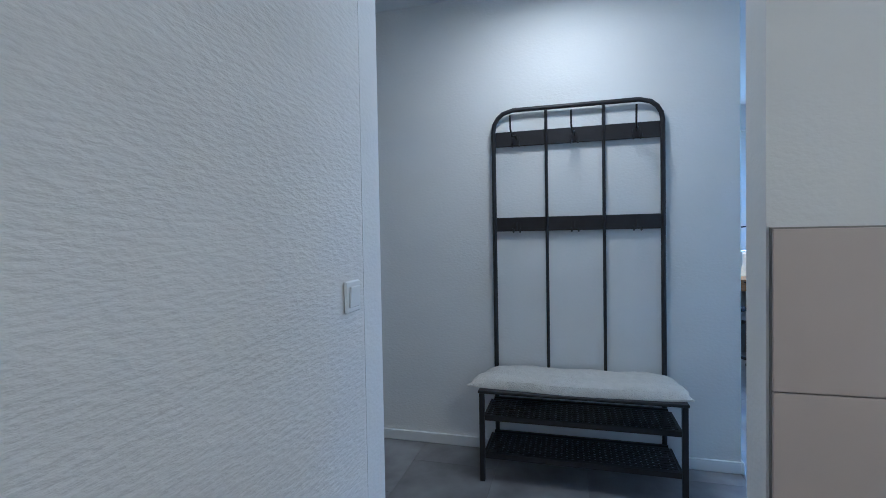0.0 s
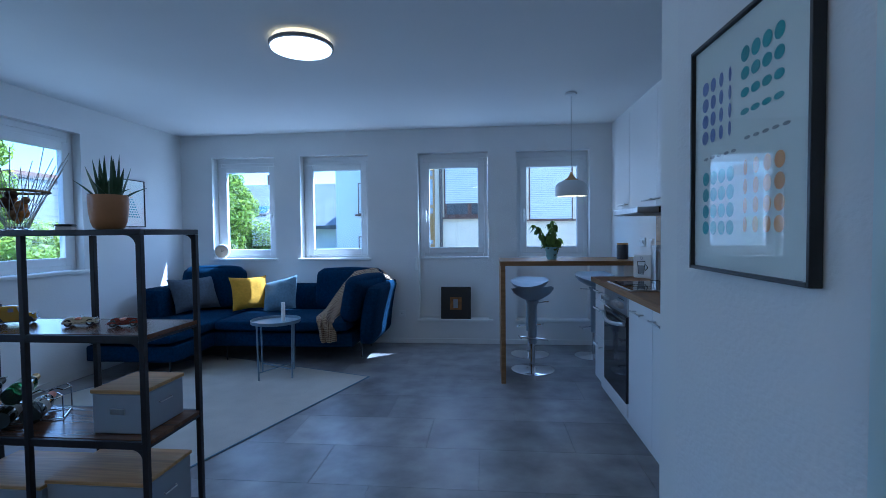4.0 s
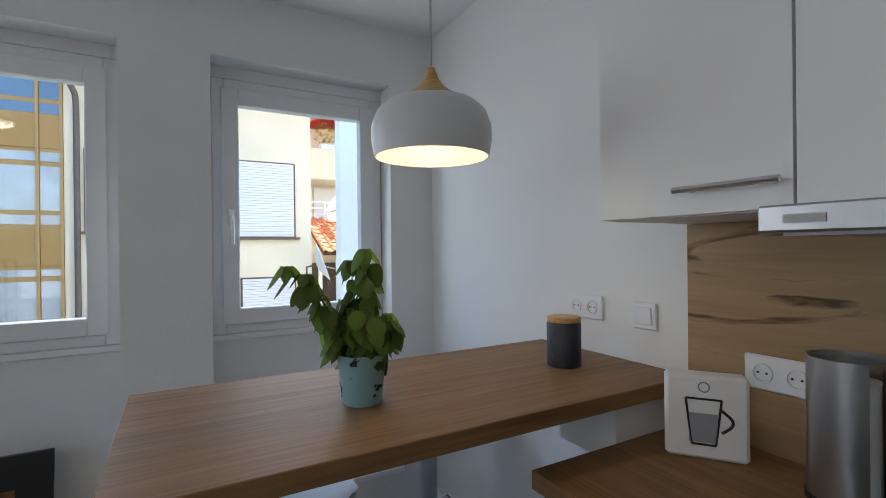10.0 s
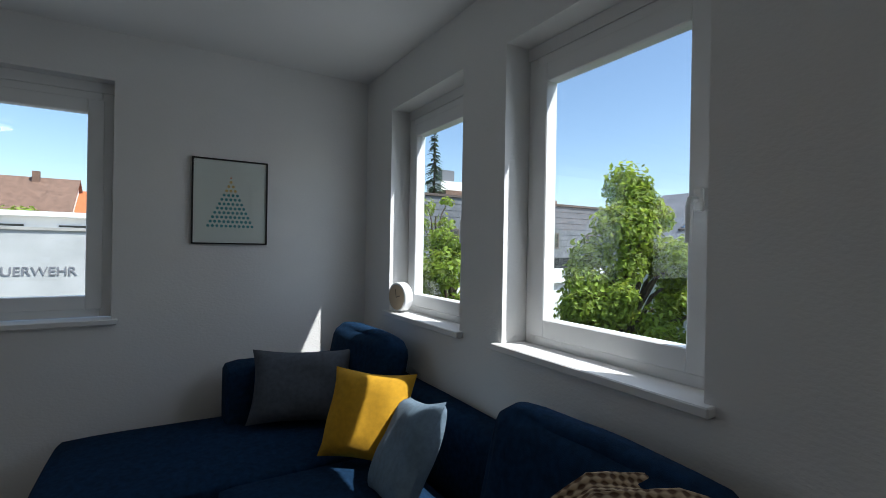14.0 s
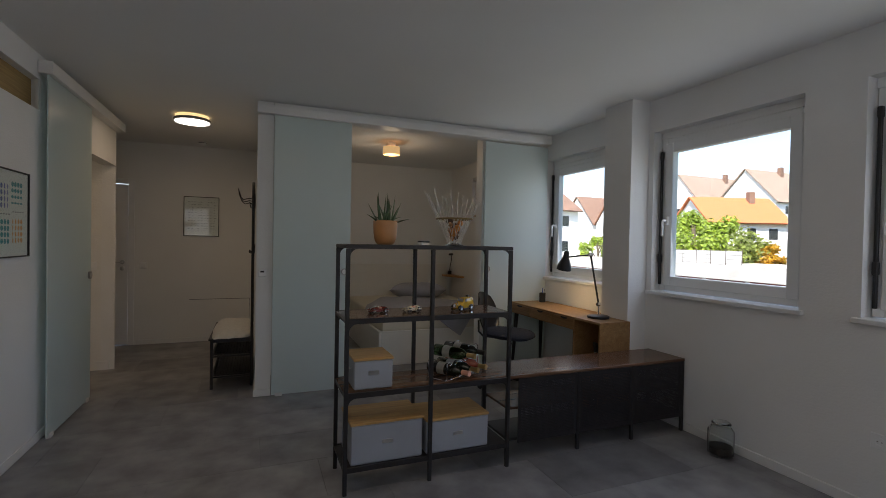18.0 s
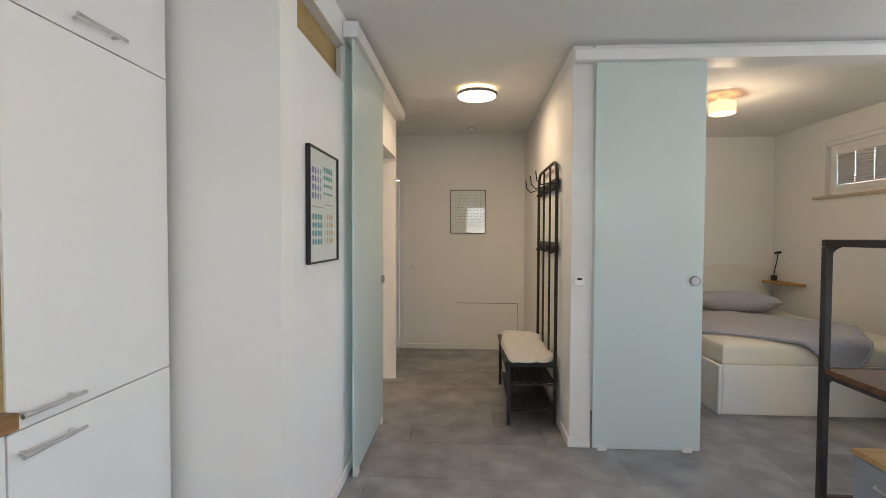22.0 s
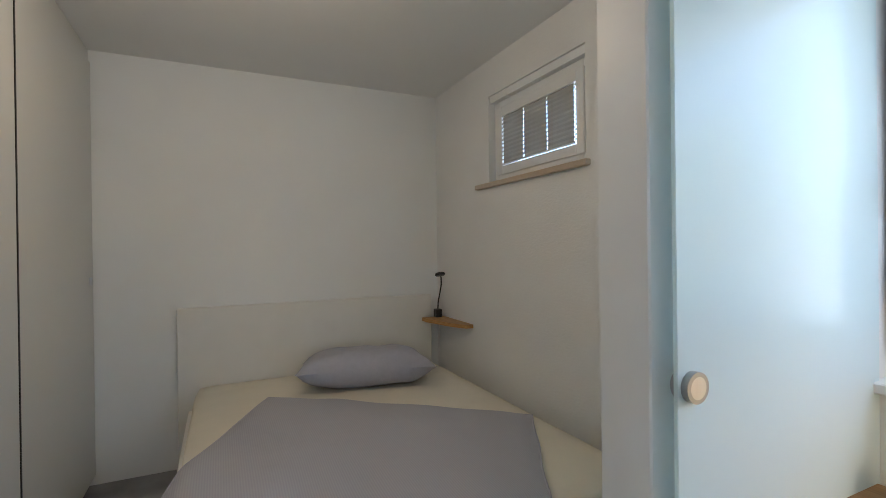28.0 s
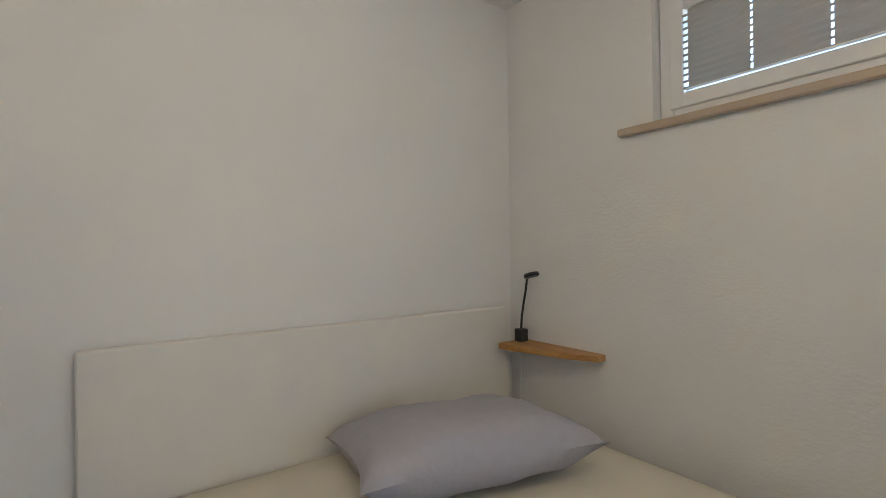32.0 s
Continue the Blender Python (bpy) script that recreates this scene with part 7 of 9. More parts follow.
lw_ = Matrix.Translation((-2.62, 1.25, BH + 0.001)) @ hm
disc_lamp("desk_lamp_light", look(lw_ @ Vector((0, 0, -0.112)), lw_ @ Vector((0, 0, -1))), 0.09, 0.5, (1.0, 0.72, 0.36))

# ---- bedroom ----
BED_WHITE = material("white_bed_foil", (0.78, 0.76, 0.71), 0.4, vary=0.02)
SHEET = material("cream_bed_sheet", (0.72, 0.68, 0.58), 0.9, vary=0.03, scale=6, bump=0.15, bscale=40)
BX_0, BX_1, BYF, BYH = -2.86, -1.19, -0.585, YH + 0.02
bd = thing("bed", "white double bed with a headboard and cream sheet", "bed")
part("headboard", box(BX_0, BX_1 + 0.06, BYH, BYH + 0.05, 0, 1.02, 0.006), BED_WHITE, bd)
part("side_board", box(BX_1 - 0.03, BX_1, BYH + 0.051, BYF, 0.0, 0.38, 0.004), BED_WHITE, bd)
part("side_board", box(BX_0, BX_0 + 0.03, BYH + 0.051, BYF, 0.0, 0.38, 0.004), BED_WHITE, bd)
part("foot_board", box(BX_0 + 0.031, BX_1 - 0.031, BYF - 0.03, BYF, 0.0, 0.38, 0.004), BED_WHITE, bd)
tagged(part("mattress", soft_block(BX_0 + 0.04, BX_1 - 0.04, BYH + 0.06, BYF - 0.04, 0.34, 0.545, 0.06, 0.008, 12, 0.004, 3), SHEET, smooth=True), "mattress under a cream fitted sheet", "mattress")
part("slat_board", box(BX_0 + 0.031, BX_1 - 0.031, BYH + 0.052, BYF - 0.031, 0.315, 0.338), BED_WHITE, bd)
STRIPE = bpy.data.materials.new("grey_striped_linen")
STRIPE.use_nodes = True
nd, lk = STRIPE.node_tree.nodes, STRIPE.node_tree.links
kb = nd["Principled BSDF"]
kb.inputs["Roughness"].default_value = 0.9
tc = nd.new("ShaderNodeTexCoord")
wv = nd.new("ShaderNodeTexWave")
wv.bands_direction = "X"
wv.inputs["Scale"].default_value, wv.inputs["Distortion"].default_value = 38, 0.3
cr = nd.new("ShaderNodeValToRGB")
cr.color_ramp.elements[0].color, cr.color_ramp.elements[1].color = (0.37, 0.372, 0.425, 1), (0.41, 0.41, 0.455, 1)
lk.new(tc.outputs["Object"], wv.inputs["Vector"])
lk.new(wv.outputs[0], cr.inputs[0])
lk.new(cr.outputs[0], kb.inputs["Base Color"])
nz = nd.new("ShaderNodeTexNoise")
nz.inputs["Scale"].default_value = 14
bp = nd.new("ShaderNodeBump")
bp.inputs["Strength"].default_value, bp.inputs["Distance"].default_value = 0.25, 0.02
lk.new(nz.outputs[0], bp.inputs["Height"])
lk.new(bp.outputs[0], kb.inputs["Normal"])
LINEN = material("grey_lilac_linen", (0.41, 0.41, 0.47), 0.9, vary=0.03, scale=30, bump=0.2, bscale=60)
pw_ = tagged(part("pillow", pillow(0.81, 0.62, 0.22, 24, 5, 0.10), LINEN, smooth=True), "grey lilac pillow on the bed", "pillow")
pw_.matrix_world = pose(-2.20, -2.29, 0.645, 7, 0, -13)
# folded duvet lying askew, one corner over the foot
b = bmesh.new()
n, m2 = 40, 34
top, low = {}, {}
CA, CB, CC, CD = Vector((-1.61, -2.12)), Vector((-2.72, -1.24)), Vector((-2.16, -0.34)), Vector((-1.12, -1.14))
for i in range(n + 1):
    for j in range(m2 + 1):
        u, v = i / n, j / m2
        p = (CA * (1 - u) + CB * u) * (1 - v) + (CD * (1 - u) + CC * u) * v
        bulge = (1 - abs(2 * v - 1) ** 5) ** 0.6 * (1 - abs(2 * u - 1) ** 5) ** 0.6
        p += 0.018 * Vector((noise.noise(Vector((u * 3, v * 3, 4))), noise.noise(Vector((u * 3, v * 3, 9)))))
        wr = 0.014 * noise.noise(Vector((p.x * 4, p.y * 4, 1))) + 0.010 * math.sin(p.x * 6 - p.y * 5 + 3 * noise.noise(Vector((p.x * 2, p.y * 2, 5))))
        x, y, z = p.x, p.y, 0.562 + 0.05 * bulge + wr * bulge
        fall = max(0.0, y + 0.625)
        if fall > 0:
            r_f = min(fall, 0.09)
            y, z = -0.625 + 0.055 * math.sin(r_f / 0.09 * 1.5708) + 0.012 * bulge, z - max(0.0, fall - 0.03) - 0.02 * r_f / 0.09
        over = max(0.0, x - BX_1 + 0.05)
        z -= over * 0.9
        top[i, j] = b.verts.new((x, y, z + 0.012))
        low[i, j] = b.verts.new((x, y - (0.02 if fall > 0.05 else 0), z - (0.0 if fall > 0.05 else 0.012 + 0.03 * bulge)))
for i in range(n):
    for j in range(m2):
        b.faces.new((top[i, j], top[i, j + 1], top[i + 1, j + 1], top[i + 1, j]))
        b.faces.new((low[i, j], low[i + 1, j], low[i + 1, j + 1], low[i, j + 1]))
for i in range(n):
    for j in (0, m2):
        b.faces.new((top[i, j], low[i, j], low[i + 1, j], top[i + 1, j]))
for j in range(m2):
    for i in (0, n):
        b.faces.new((top[i, j], low[i, j], low[i, j + 1], top[i, j + 1]))
rim_pts = [top[i, 0].co.copy() for i in range(n)] + [top[n, j].co.copy() for j in range(m2)] + [top[i, m2].co.copy() for i in range(n, 0, -1)] + [top[0, j].co.copy() for j in range(m2, 0, -1)]
dv = tagged(part("duvet", b, STRIPE, smooth=True), "grey finely striped duvet folded over the bed", "duvet")
part("hem", tube([p - Vector((0, 0, 0.004)) for p in rim_pts], 0.007, 6, closed=True), LINEN, dv, "plain rounded hem", smooth=True)
# bedside shelf and clip lamp
SHELF_WOOD = wood_mat("honey_shelf_wood", (0.52, 0.29, 0.10), (0.42, 0.21, 0.06), "Y", 0.45, knots=False)
bsf = thing("bedside_shelf", "small honey-coloured corner shelf on the bedroom wall", "shelf")
b = bmesh.new()
pr = [(XL + 0.001, YH + 0.10), (XL + 0.001, YH + 0.58), (XL + 0.05, YH + 0.58), (XL + 0.11, YH + 0.46), (XL + 0.15, YH + 0.30), (XL + 0.18, YH + 0.19), (XL + 0.18, YH + 0.10)]
f0 = [b.verts.new((x, y, 0.825)) for x, y in pr]
f1 = [b.verts.new((x, y, 0.85)) for x, y in pr]
b.faces.new(f0[::-1])
b.faces.new(f1)
for i in range(len(pr)):
    b.faces.new((f0[i], f0[(i + 1) % len(pr)], f1[(i + 1) % len(pr)], f1[i]))
part("board", b, SHELF_WOOD, bsf)
cl = thing("reading_lamp", "small black gooseneck reading lamp on the bedside shelf", "lamp", (XL + 0.065, YH + 0.14, 0.851))
cl.scale = (1.15, 1.15, 1.13)
part("base", box(-0.022, 0.022, -0.022, 0.022, 0, 0.055, 0.004), BLACK_PLASTIC, cl)
part("gooseneck", tube([(0, 0, 0.054), (-0.005, 0.0, 0.11), (-0.018, 0.0, 0.17), (-0.025, 0.005, 0.22), (-0.018, 0.02, 0.265), (0.0, 0.045, 0.285), (0.012, 0.06, 0.288)], 0.005, 8), BLACK_PLASTIC, cl, smooth=True)
part("head", moved(lathe([(0.004, 0.012), (0.03, 0.010), (0.034, 0.0), (0.03, -0.006), (0.003, -0.007)], 24), pose(0.02, 0.085, 0.292, 18, 0, 0)), BLACK_PLASTIC, cl, "round flat lamp head", smooth=True)
part("cable", tube([(-0.02, -0.01, 0.0), (-0.03, -0.03, -0.04), (-0.03, -0.04, -0.30)], 0.003, 6), PVC, cl, "pale cable")
# pleated blind in the small window
BLIND = material("grey_pleated_cloth", (0.46, 0.43, 0.385), 0.9, vary=0.03, scale=6)
nd, lk = BLIND.node_tree.nodes, BLIND.node_tree.links
tl_ = nd.new("ShaderNodeBsdfTranslucent")
tl_.inputs[0].default_value = (0.5, 0.47, 0.42, 1)
mx_ = nd.new("ShaderNodeMixShader")
mx_.inputs[0].default_value = 0.35
lk.new(nd["Principled BSDF"].outputs[0], mx_.inputs[1])
lk.new(tl_.outputs[0], mx_.inputs[2])
lk.new(mx_.outputs[0], nd["Material Output"].inputs[0])
bw = thing("pleated_blind", "grey-brown pleated blind over the small bedroom window", "blind")
WY0, WY1, WZ0, WZ1 = -1.875, -1.205, 1.885, 2.205
x0 = XL - 0.035
for s in range(3):
    ya, yb = WY0 + 0.012 + (WY1 - WY0 - 0.024) * s / 3 + 0.004, WY0 + 0.012 + (WY1 - WY0 - 0.024) * (s + 1) / 3 - 0.004
    b = bmesh.new()
    rows = []
    for k in range(25):
        z = WZ0 + 0.012 + (WZ1 - WZ0 - 0.024) * k / 24
        d = 0.0012 * (1 if k % 2 else -1)
        rows.append((b.verts.new((x0 + d, ya, z)), b.verts.new((x0 + d, yb, z)), b.verts.new((x0 + d - 0.002, ya, z)), b.verts.new((x0 + d - 0.002, yb, z))))
    for r0, r1 in zip(rows, rows[1:]):
        b.faces.new((r0[0], r0[1], r1[1], r1[0]))
        b.faces.new((r0[3], r0[2], r1[2], r1[3]))
    part("pleated_panel", b, BLIND, bw)
b = bmesh.new()
for s in (1, 2):
    y = WY0 + 0.012 + (WY1 - WY0 - 0.024) * s / 3
    for k in range(24):
        if k % 2 == 0:
            z = WZ0 + 0.012 + (WZ1 - WZ0 - 0.024) * k / 24
            box(x0 - 0.003, x0 + 0.001, y - 0.0045, y + 0.0045, z, z + 0.0075, 0, b)
tagged(part("cord_gap", b, BLIND, bw), "row of cord holes in the pleats", kind="stuff")
b = bmesh.new()
for k in range(24):
    z = WZ0 + 0.012 + (WZ1 - WZ0 - 0.024) * k / 24
    if k % 2 == 0:
        box(x0 - 0.003, x0 + 0.001, WY0 - 0.003, WY0 + 0.0158, z, z + 0.008, 0, b)
        box(x0 - 0.003, x0 + 0.001, WY1 - 0.0158, WY1 - 0.009, z, z + 0.008, 0, b)
    else:
        box(x0 - 0.003, x0 + 0.001, WY1 - 0.0075, WY1 + 0.003, z, z + 0.008, 0, b)
tagged(part("pleat_edge", b, BLIND, bw), "row of folded pleat ends", kind="stuff")
part("head_rail", box(x0 - 0.006, x0 + 0.012, WY0 + 0.006, WY1 - 0.006, WZ1 - 0.012, WZ1 - 0.007), PVC, bw, "white rail")
part("bottom_rail", box(x0 - 0.006, x0 + 0.012, WY0 + 0.006, WY1 - 0.006, WZ0 + 0.007, WZ0 + 0.0115), PVC, bw, "white rail")
# wardrobe
WARD = material("white_wardrobe_front", (0.66, 0.655, 0.625), 0.35, vary=0.012, scale=1.0)
wd = thing("wardrobe", "tall white built-in wardrobe with flat doors and small knobs", "wardrobe")
WX = -0.70
part("body", box(WX + 0.022, -0.065, YH + 0.005, -0.62, 0.06, 2.50), SHADOW_GREY, wd)
part("plinth", box(WX + 0.04, -0.07, YH + 0.005, -0.64, 0.0, 0.0595), WARD, wd)
part("side", box(WX + 0.001, -0.065, -0.619, -0.60, 0.0, 2.51, 0.002), WARD, wd)
part("cornice", box(WX + 0.01, -0.065, YH + 0.005, -0.62, 2.501, 2.572), WARD, wd)
for y0, y1, ky in ((YH + 0.006, -1.6525, -2.70), (-1.643, -0.622, -0.70)):
    d = part("door", box(WX, WX + 0.02, y0, y1, 0.062, 2.498, 0.003), WARD, wd)
    part("knob", box(WX - 0.014, WX - 0.0005, ky - 0.008, ky + 0.008, 1.19, 1.235, 0.003), STEEL, d, "small steel pull")
part("door_seal", box(WX - 0.0025, WX + 0.021, -1.652, -1.6435, 0.062, 2.498), INK, wd, "black seal strip between the doors")

# ---- outside: ground ----
GZ = -4.3
GRASS = material("street_and_lawn", (0.09, 0.10, 0.07), 0.95, vary=0.4, scale=0.35, bump=0.4, bscale=8)
ASPHALT = material("grey_asphalt", (0.10, 0.10, 0.10), 0.9, vary=0.2, scale=3, bump=0.3, bscale=90)
b = bmesh.new()
vs = [b.verts.new((x, y, GZ)) for x, y in ((-400, -400), (400, -400), (400, 400), (-400, 400))]
b.faces.new(vs)
tagged(part("ground", b, GRASS), "flat ground of lawn and yards around the houses", "ground", "", "structure")
tagged(part("road", box(-29.2, -20, -60, 60, GZ - 0.1, GZ + 0.01), ASPHALT), "grey asphalt yard in front of the fire station", "road", "", "structure")

CREAM = material("cream_render", (0.80, 0.67, 0.49), 0.9, vary=0.05, scale=1.2, bump=0.25, bscale=60)
WHITE_RENDER = material("white_render", (0.80, 0.79, 0.76), 0.9, vary=0.05, scale=0.8, bump=0.4, bscale=40)
GOLD = material("gold_brown_panel", (0.36, 0.20, 0.05), 0.5, vary=0.06, scale=2)
GOLD_FRAME = material("ochre_window_frame", (0.38, 0.22, 0.065), 0.45, vary=0.05)
BROWN = material("brown_window_frame", (0.12, 0.055, 0.03), 0.5, vary=0.08)
SHUTTER = material("pale_roller_shutter", (0.74, 0.70, 0.68), 0.55, vary=0.03)
SHUTTER_GAP = material("shutter_joint", (0.28, 0.27, 0.26), 0.7)
PIPE = material("dark_copper_pipe", (0.10, 0.075, 0.06), 0.5, vary=0.2)
TILE_RED = material("red_clay_roof", (0.27, 0.125, 0.075), 0.8, vary=0.35, scale=5, bump=0.3, bscale=30)
TILE_ORANGE = material("orange_clay_roof", (0.50, 0.15, 0.055), 0.8, vary=0.2, scale=5, bump=0.2, bscale=30)
TILE_TAN = material("weathered_tan_roof", (0.27, 0.20, 0.155), 0.85, vary=0.25, scale=2)
TILE_BROWN = material("brown_clay_roof", (0.20, 0.12, 0.085), 0.85, vary=0.25, scale=2)
SKYGLASS = material("blue_reflecting_glass", (0.04, 0.09, 0.16), 0.04, vary=0.2, scale=0.7, spec=1.0, coat=0.6)
CURTAIN_GLASS = material("curtained_window_glass", (0.33, 0.33, 0.34), 0.06, vary=0.35, scale=1.3, spec=0.9, coat=0.6)
DARKWIN = material("dark_window_glass", (0.03, 0.035, 0.04), 0.05, vary=0.2)
SLATE = material("grey_slate_cladding", (0.16, 0.165, 0.18), 0.6, vary=0.15, scale=1.5, bump=0.2, bscale=20)
CONCRETE = material("pale_concrete", (0.42, 0.40, 0.37), 0.9, vary=0.15, scale=1.0, bump=0.2, bscale=25)
RED_DOOR = material("red_brown_garage_door", (0.20, 0.035, 0.025), 0.5, vary=0.12, scale=2)
DARK_WOOD = material("dark_timber", (0.05, 0.03, 0.02), 0.8, vary=0.2)
DISH = material("white_dish", (0.72, 0.73, 0.74), 0.4, vary=0.03)


def roof_tiles(x0, x1, rows, depth, slope, wide=0.24, dz=0.03):
    """Clay pantiles on a plane that starts at the origin's eave and climbs along +y."""
    bm = bmesh.new()
    c, s = math.cos(radians(slope)), math.sin(radians(slope))
    n = int((x1 - x0) / wide)
    for r in range(rows):
        u0, u1 = r * depth, (r + 1.12) * depth
        for k in range(n):
            xa = x0 + k * wide
            prof = [(0.0, 0.0), (0.10, 0.035), (0.22, 0.05), (0.36, 0.035), (0.46, 0.0), (0.72, -0.012), (1.0, 0.0)]
            lo = [bm.verts.new((xa + p * wide, u0 * c - (q + dz) * s, u0 * s + (q + dz) * c)) for p, q in prof]
            hi = [bm.verts.new((xa + p * wide, u1 * c - q * s, u1 * s + q * c)) for p, q in prof]
            for i in range(len(prof) - 1):
                bm.faces.new((lo[i], lo[i + 1], hi[i + 1], hi[i]))
            base_ = [bm.verts.new((v.co.x, v.co.y + dz * s, v.co.z - dz * c)) for v in lo]
            for i in range(len(prof) - 1):
                bm.faces.new((base_[i], base_[i + 1], lo[i + 1], lo[i]))
    return bm


def shutter_window(parent, x0, x1, y, z0, z1, zs, label, split=None, sill=True):
    """A brown framed window with its roller shutter let down to zs."""
    w = part("window", box(x0, x1, y - 0.02, y + 0.05, z0, z1), BROWN, parent, label)
    cols = [(x0 + 0.05, (split or (x0 + x1) / 2) - 0.03), ((split or (x0 + x1) / 2) + 0.03, x1 - 0.05)]
    if zs > z0 + 0.1:
        for a, c in cols:
            part("pane_frame", box(a, c, y - 0.028, y - 0.0205, z0 + 0.05, zs - 0.02), BROWN, w, "brown sash frame")
            part("pane", box(a + 0.03, c - 0.03, y - 0.034, y - 0.0285, z0 + 0.08, zs - 0.05), DARKWIN, w)
        part("bar", box(x0, x1, y - 0.045, y - 0.0205, zs - 0.02, zs + 0.03), BROWN, w)
    for a, c in (cols if split else [(x0 + 0.04, x1 - 0.04)]):
        b2 = bmesh.new()
        n = int((z1 - max(zs, z0)) / 0.055)
        for k in range(n):
            za = z1 - 0.03 - (k + 1) * 0.055
            box(a, c, y - 0.052, y - 0.03, za + 0.004, za + 0.052, 0, b2)
        tagged(part("roller_shutter", b2, SHUTTER, w, "pale slatted roller shutter"), kind="stuff")
        part("shutter_back", box(a, c, y - 0.032, y - 0.021, z1 - 0.03 - n * 0.055, z1 - 0.03), SHUTTER_GAP, w)
    if sill:
        part("sill", box(x0 - 0.08, x1 + 0.08, y - 0.12, y, z0 - 0.05, z0 - 0.001), BROWN, w)
    return w


# ---- cream house opposite ----
YF = 14.0
ho = thing("apartment_house", "cream apartment house with an ochre glazed bay and red roof", "house", (0.53, 0, -0.02))
part("wall", box(-1.22, 3.20, YF, YF + 9, GZ, 4.95), CREAM, ho)
shutter_window(ho, -0.93, 0.59, YF, 1.82, 3.36, 2.26, "brown window with a half-lowered pale shutter")
shutter_window(ho, 1.58, 2.85, YF, 1.72, 3.36, 1.72, "brown window with a closed pale shutter")
shutter_window(ho, -0.89, 1.28, YF, -0.75, 0.86, -0.75, "brown window with two closed pale shutters", split=-0.18)
shutter_window(ho, 1.70, 2.85, YF, -0.75, 0.86, -0.75, "brown window with a closed pale shutter")
shutter_window(ho, -0.93, 0.59, YF, -3.3, -1.75, -2.9, "brown window with a lowered pale shutter")
# roof over it
rf = part("roof", moved(box(-1.75, 3.25, 0, 6.2, -0.10, -0.02), pose(0, YF - 0.55, 4.98, 40)), DARK_WOOD, ho)
tagged(part("roof_tiles", moved(roof_tiles(-1.74, 3.24, 20, 0.28, 40, 0.20), pose(0, YF - 0.55, 4.98)), TILE_RED, rf, "red clay roof tiles", keep=True), kind="stuff")
for x in (-0.75, -0.05, 0.65, 1.35, 2.05, 2.75):
    part("rafter_end", box(x - 0.05, x + 0.05, YF - 0.42, YF - 0.002, 4.78, 4.93), DARK_WOOD, ho)
part("gutter", tube([(-1.55, YF - 0.60, 4.90), (3.25, YF - 0.60, 4.90)], 0.065, 10), PIPE, ho, "dark gutter", smooth=True)
part("drainpipe", tube([(-1.22, YF - 0.58, 4.88), (-1.2, YF - 0.5, 4.75), (-1.03, YF - 0.12, 4.3), (-1.02, YF - 0.09, 4.1), (-1.02, YF - 0.09, GZ)], 0.05, 10), PIPE, ho, "dark copper drainpipe", smooth=True)
for x0, x1 in ((-0.45, 0.30), (1.05, 1.75)):
    sk_ = part("skylight", moved(box(x0, x1, 0.75, 1.55, 0.03, 0.12, 0.01), pose(0, YF - 0.55, 4.98, 40)), SLATE, rf, "grey framed skylight")
    part("pane", moved(box(x0 + 0.08, x1 - 0.08, 0.84, 1.46, 0.122, 0.13), pose(0, YF - 0.55, 4.98, 40)), SKYGLASS, sk_)
b = bmesh.new()
for zz in (0.42, 0.62):
    tube([(-0.9, zz, 0.22), (3.1, zz, 0.22)], 0.015, 5, b)
for k in range(17):
    tube([(-0.9 + 0.25 * k, 0.42, 0.04), (-0.9 + 0.25 * k, 0.42, 0.26)], 0.012, 5, b)
part("snow_guard", moved(b, pose(0, YF - 0.55, 4.98, 40)), PIPE, rf, "dark snow guard rail")
# glazed bay
part("bay_core", box(-2.24, -1.24, YF + 0.06, YF + 6, GZ, 4.86), CREAM, ho)
by = part("glazed_bay", box(-2.27, -1.235, YF + 0.02, YF + 0.058, GZ, 4.86), GOLD_FRAME, ho, "ochre framed stair bay with blue glass")
ROWS_Z = [(4.16, 4.83, 0), (3.90, 4.12, 0), (3.28, 3.87, 1), (3.05, 3.25, 2), (2.17, 3.0, 2), (1.92, 2.13, 2), (1.19, 1.88, 1), (1.0, 1.16, 2), (0.13, 0.95, 2), (-0.15, 0.08, 2), (-0.9, -0.2, 1), (-1.9, -0.95, 2), (-2.9, -1.95, 1)]
for z0, z1, kind_ in ROWS_Z:
    for x0, x1 in ((-2.21, -1.62), (-1.56, -1.27)):
        part("panel" if kind_ == 1 else "pane", box(x0, x1, YF - 0.004 if kind_ == 1 else YF + 0.012, YF + 0.0195, z0 + 0.02, z1 - 0.02, 0.002), (SKYGLASS, GOLD, CURTAIN_GLASS)[kind_], by)
b = bmesh.new()
for x in (-2.25, -1.59, -1.25):
    box(x - 0.025, x + 0.025, YF - 0.03, YF + 0.019, GZ, 4.86, 0, b)
part("mullions", b, GOLD_FRAME, by)
gr = part("glass_roof", moved(box(-2.75, -1.20, 0, 3.0, 0, 0.06), pose(0, YF + 0.03, 4.9, 42)), SLATE, ho, "blue glazed bay roof")
for x0, x1 in ((-2.68, -2.27), (-2.2, -1.80), (-1.74, -1.26)):
    part("pane", moved(box(x0, x1, 0.1, 2.9, 0.061, 0.07), pose(0, YF + 0.03, 4.9, 42)), SKYGLASS, gr)
part("corner_pillar", box(-2.45, -2.271, YF - 0.01, YF + 3, GZ, 4.86), CREAM, ho)
part("overhang", box(-2.98, -2.452, YF - 0.5, YF + 3, 3.15, 4.9), CREAM, ho, "cream overhanging block")
sd = part("side_glazing", box(-2.85, -2.452, YF + 0.1, YF + 0.14, GZ, 3.148), GOLD_FRAME, ho, "narrow ochre side glazing")
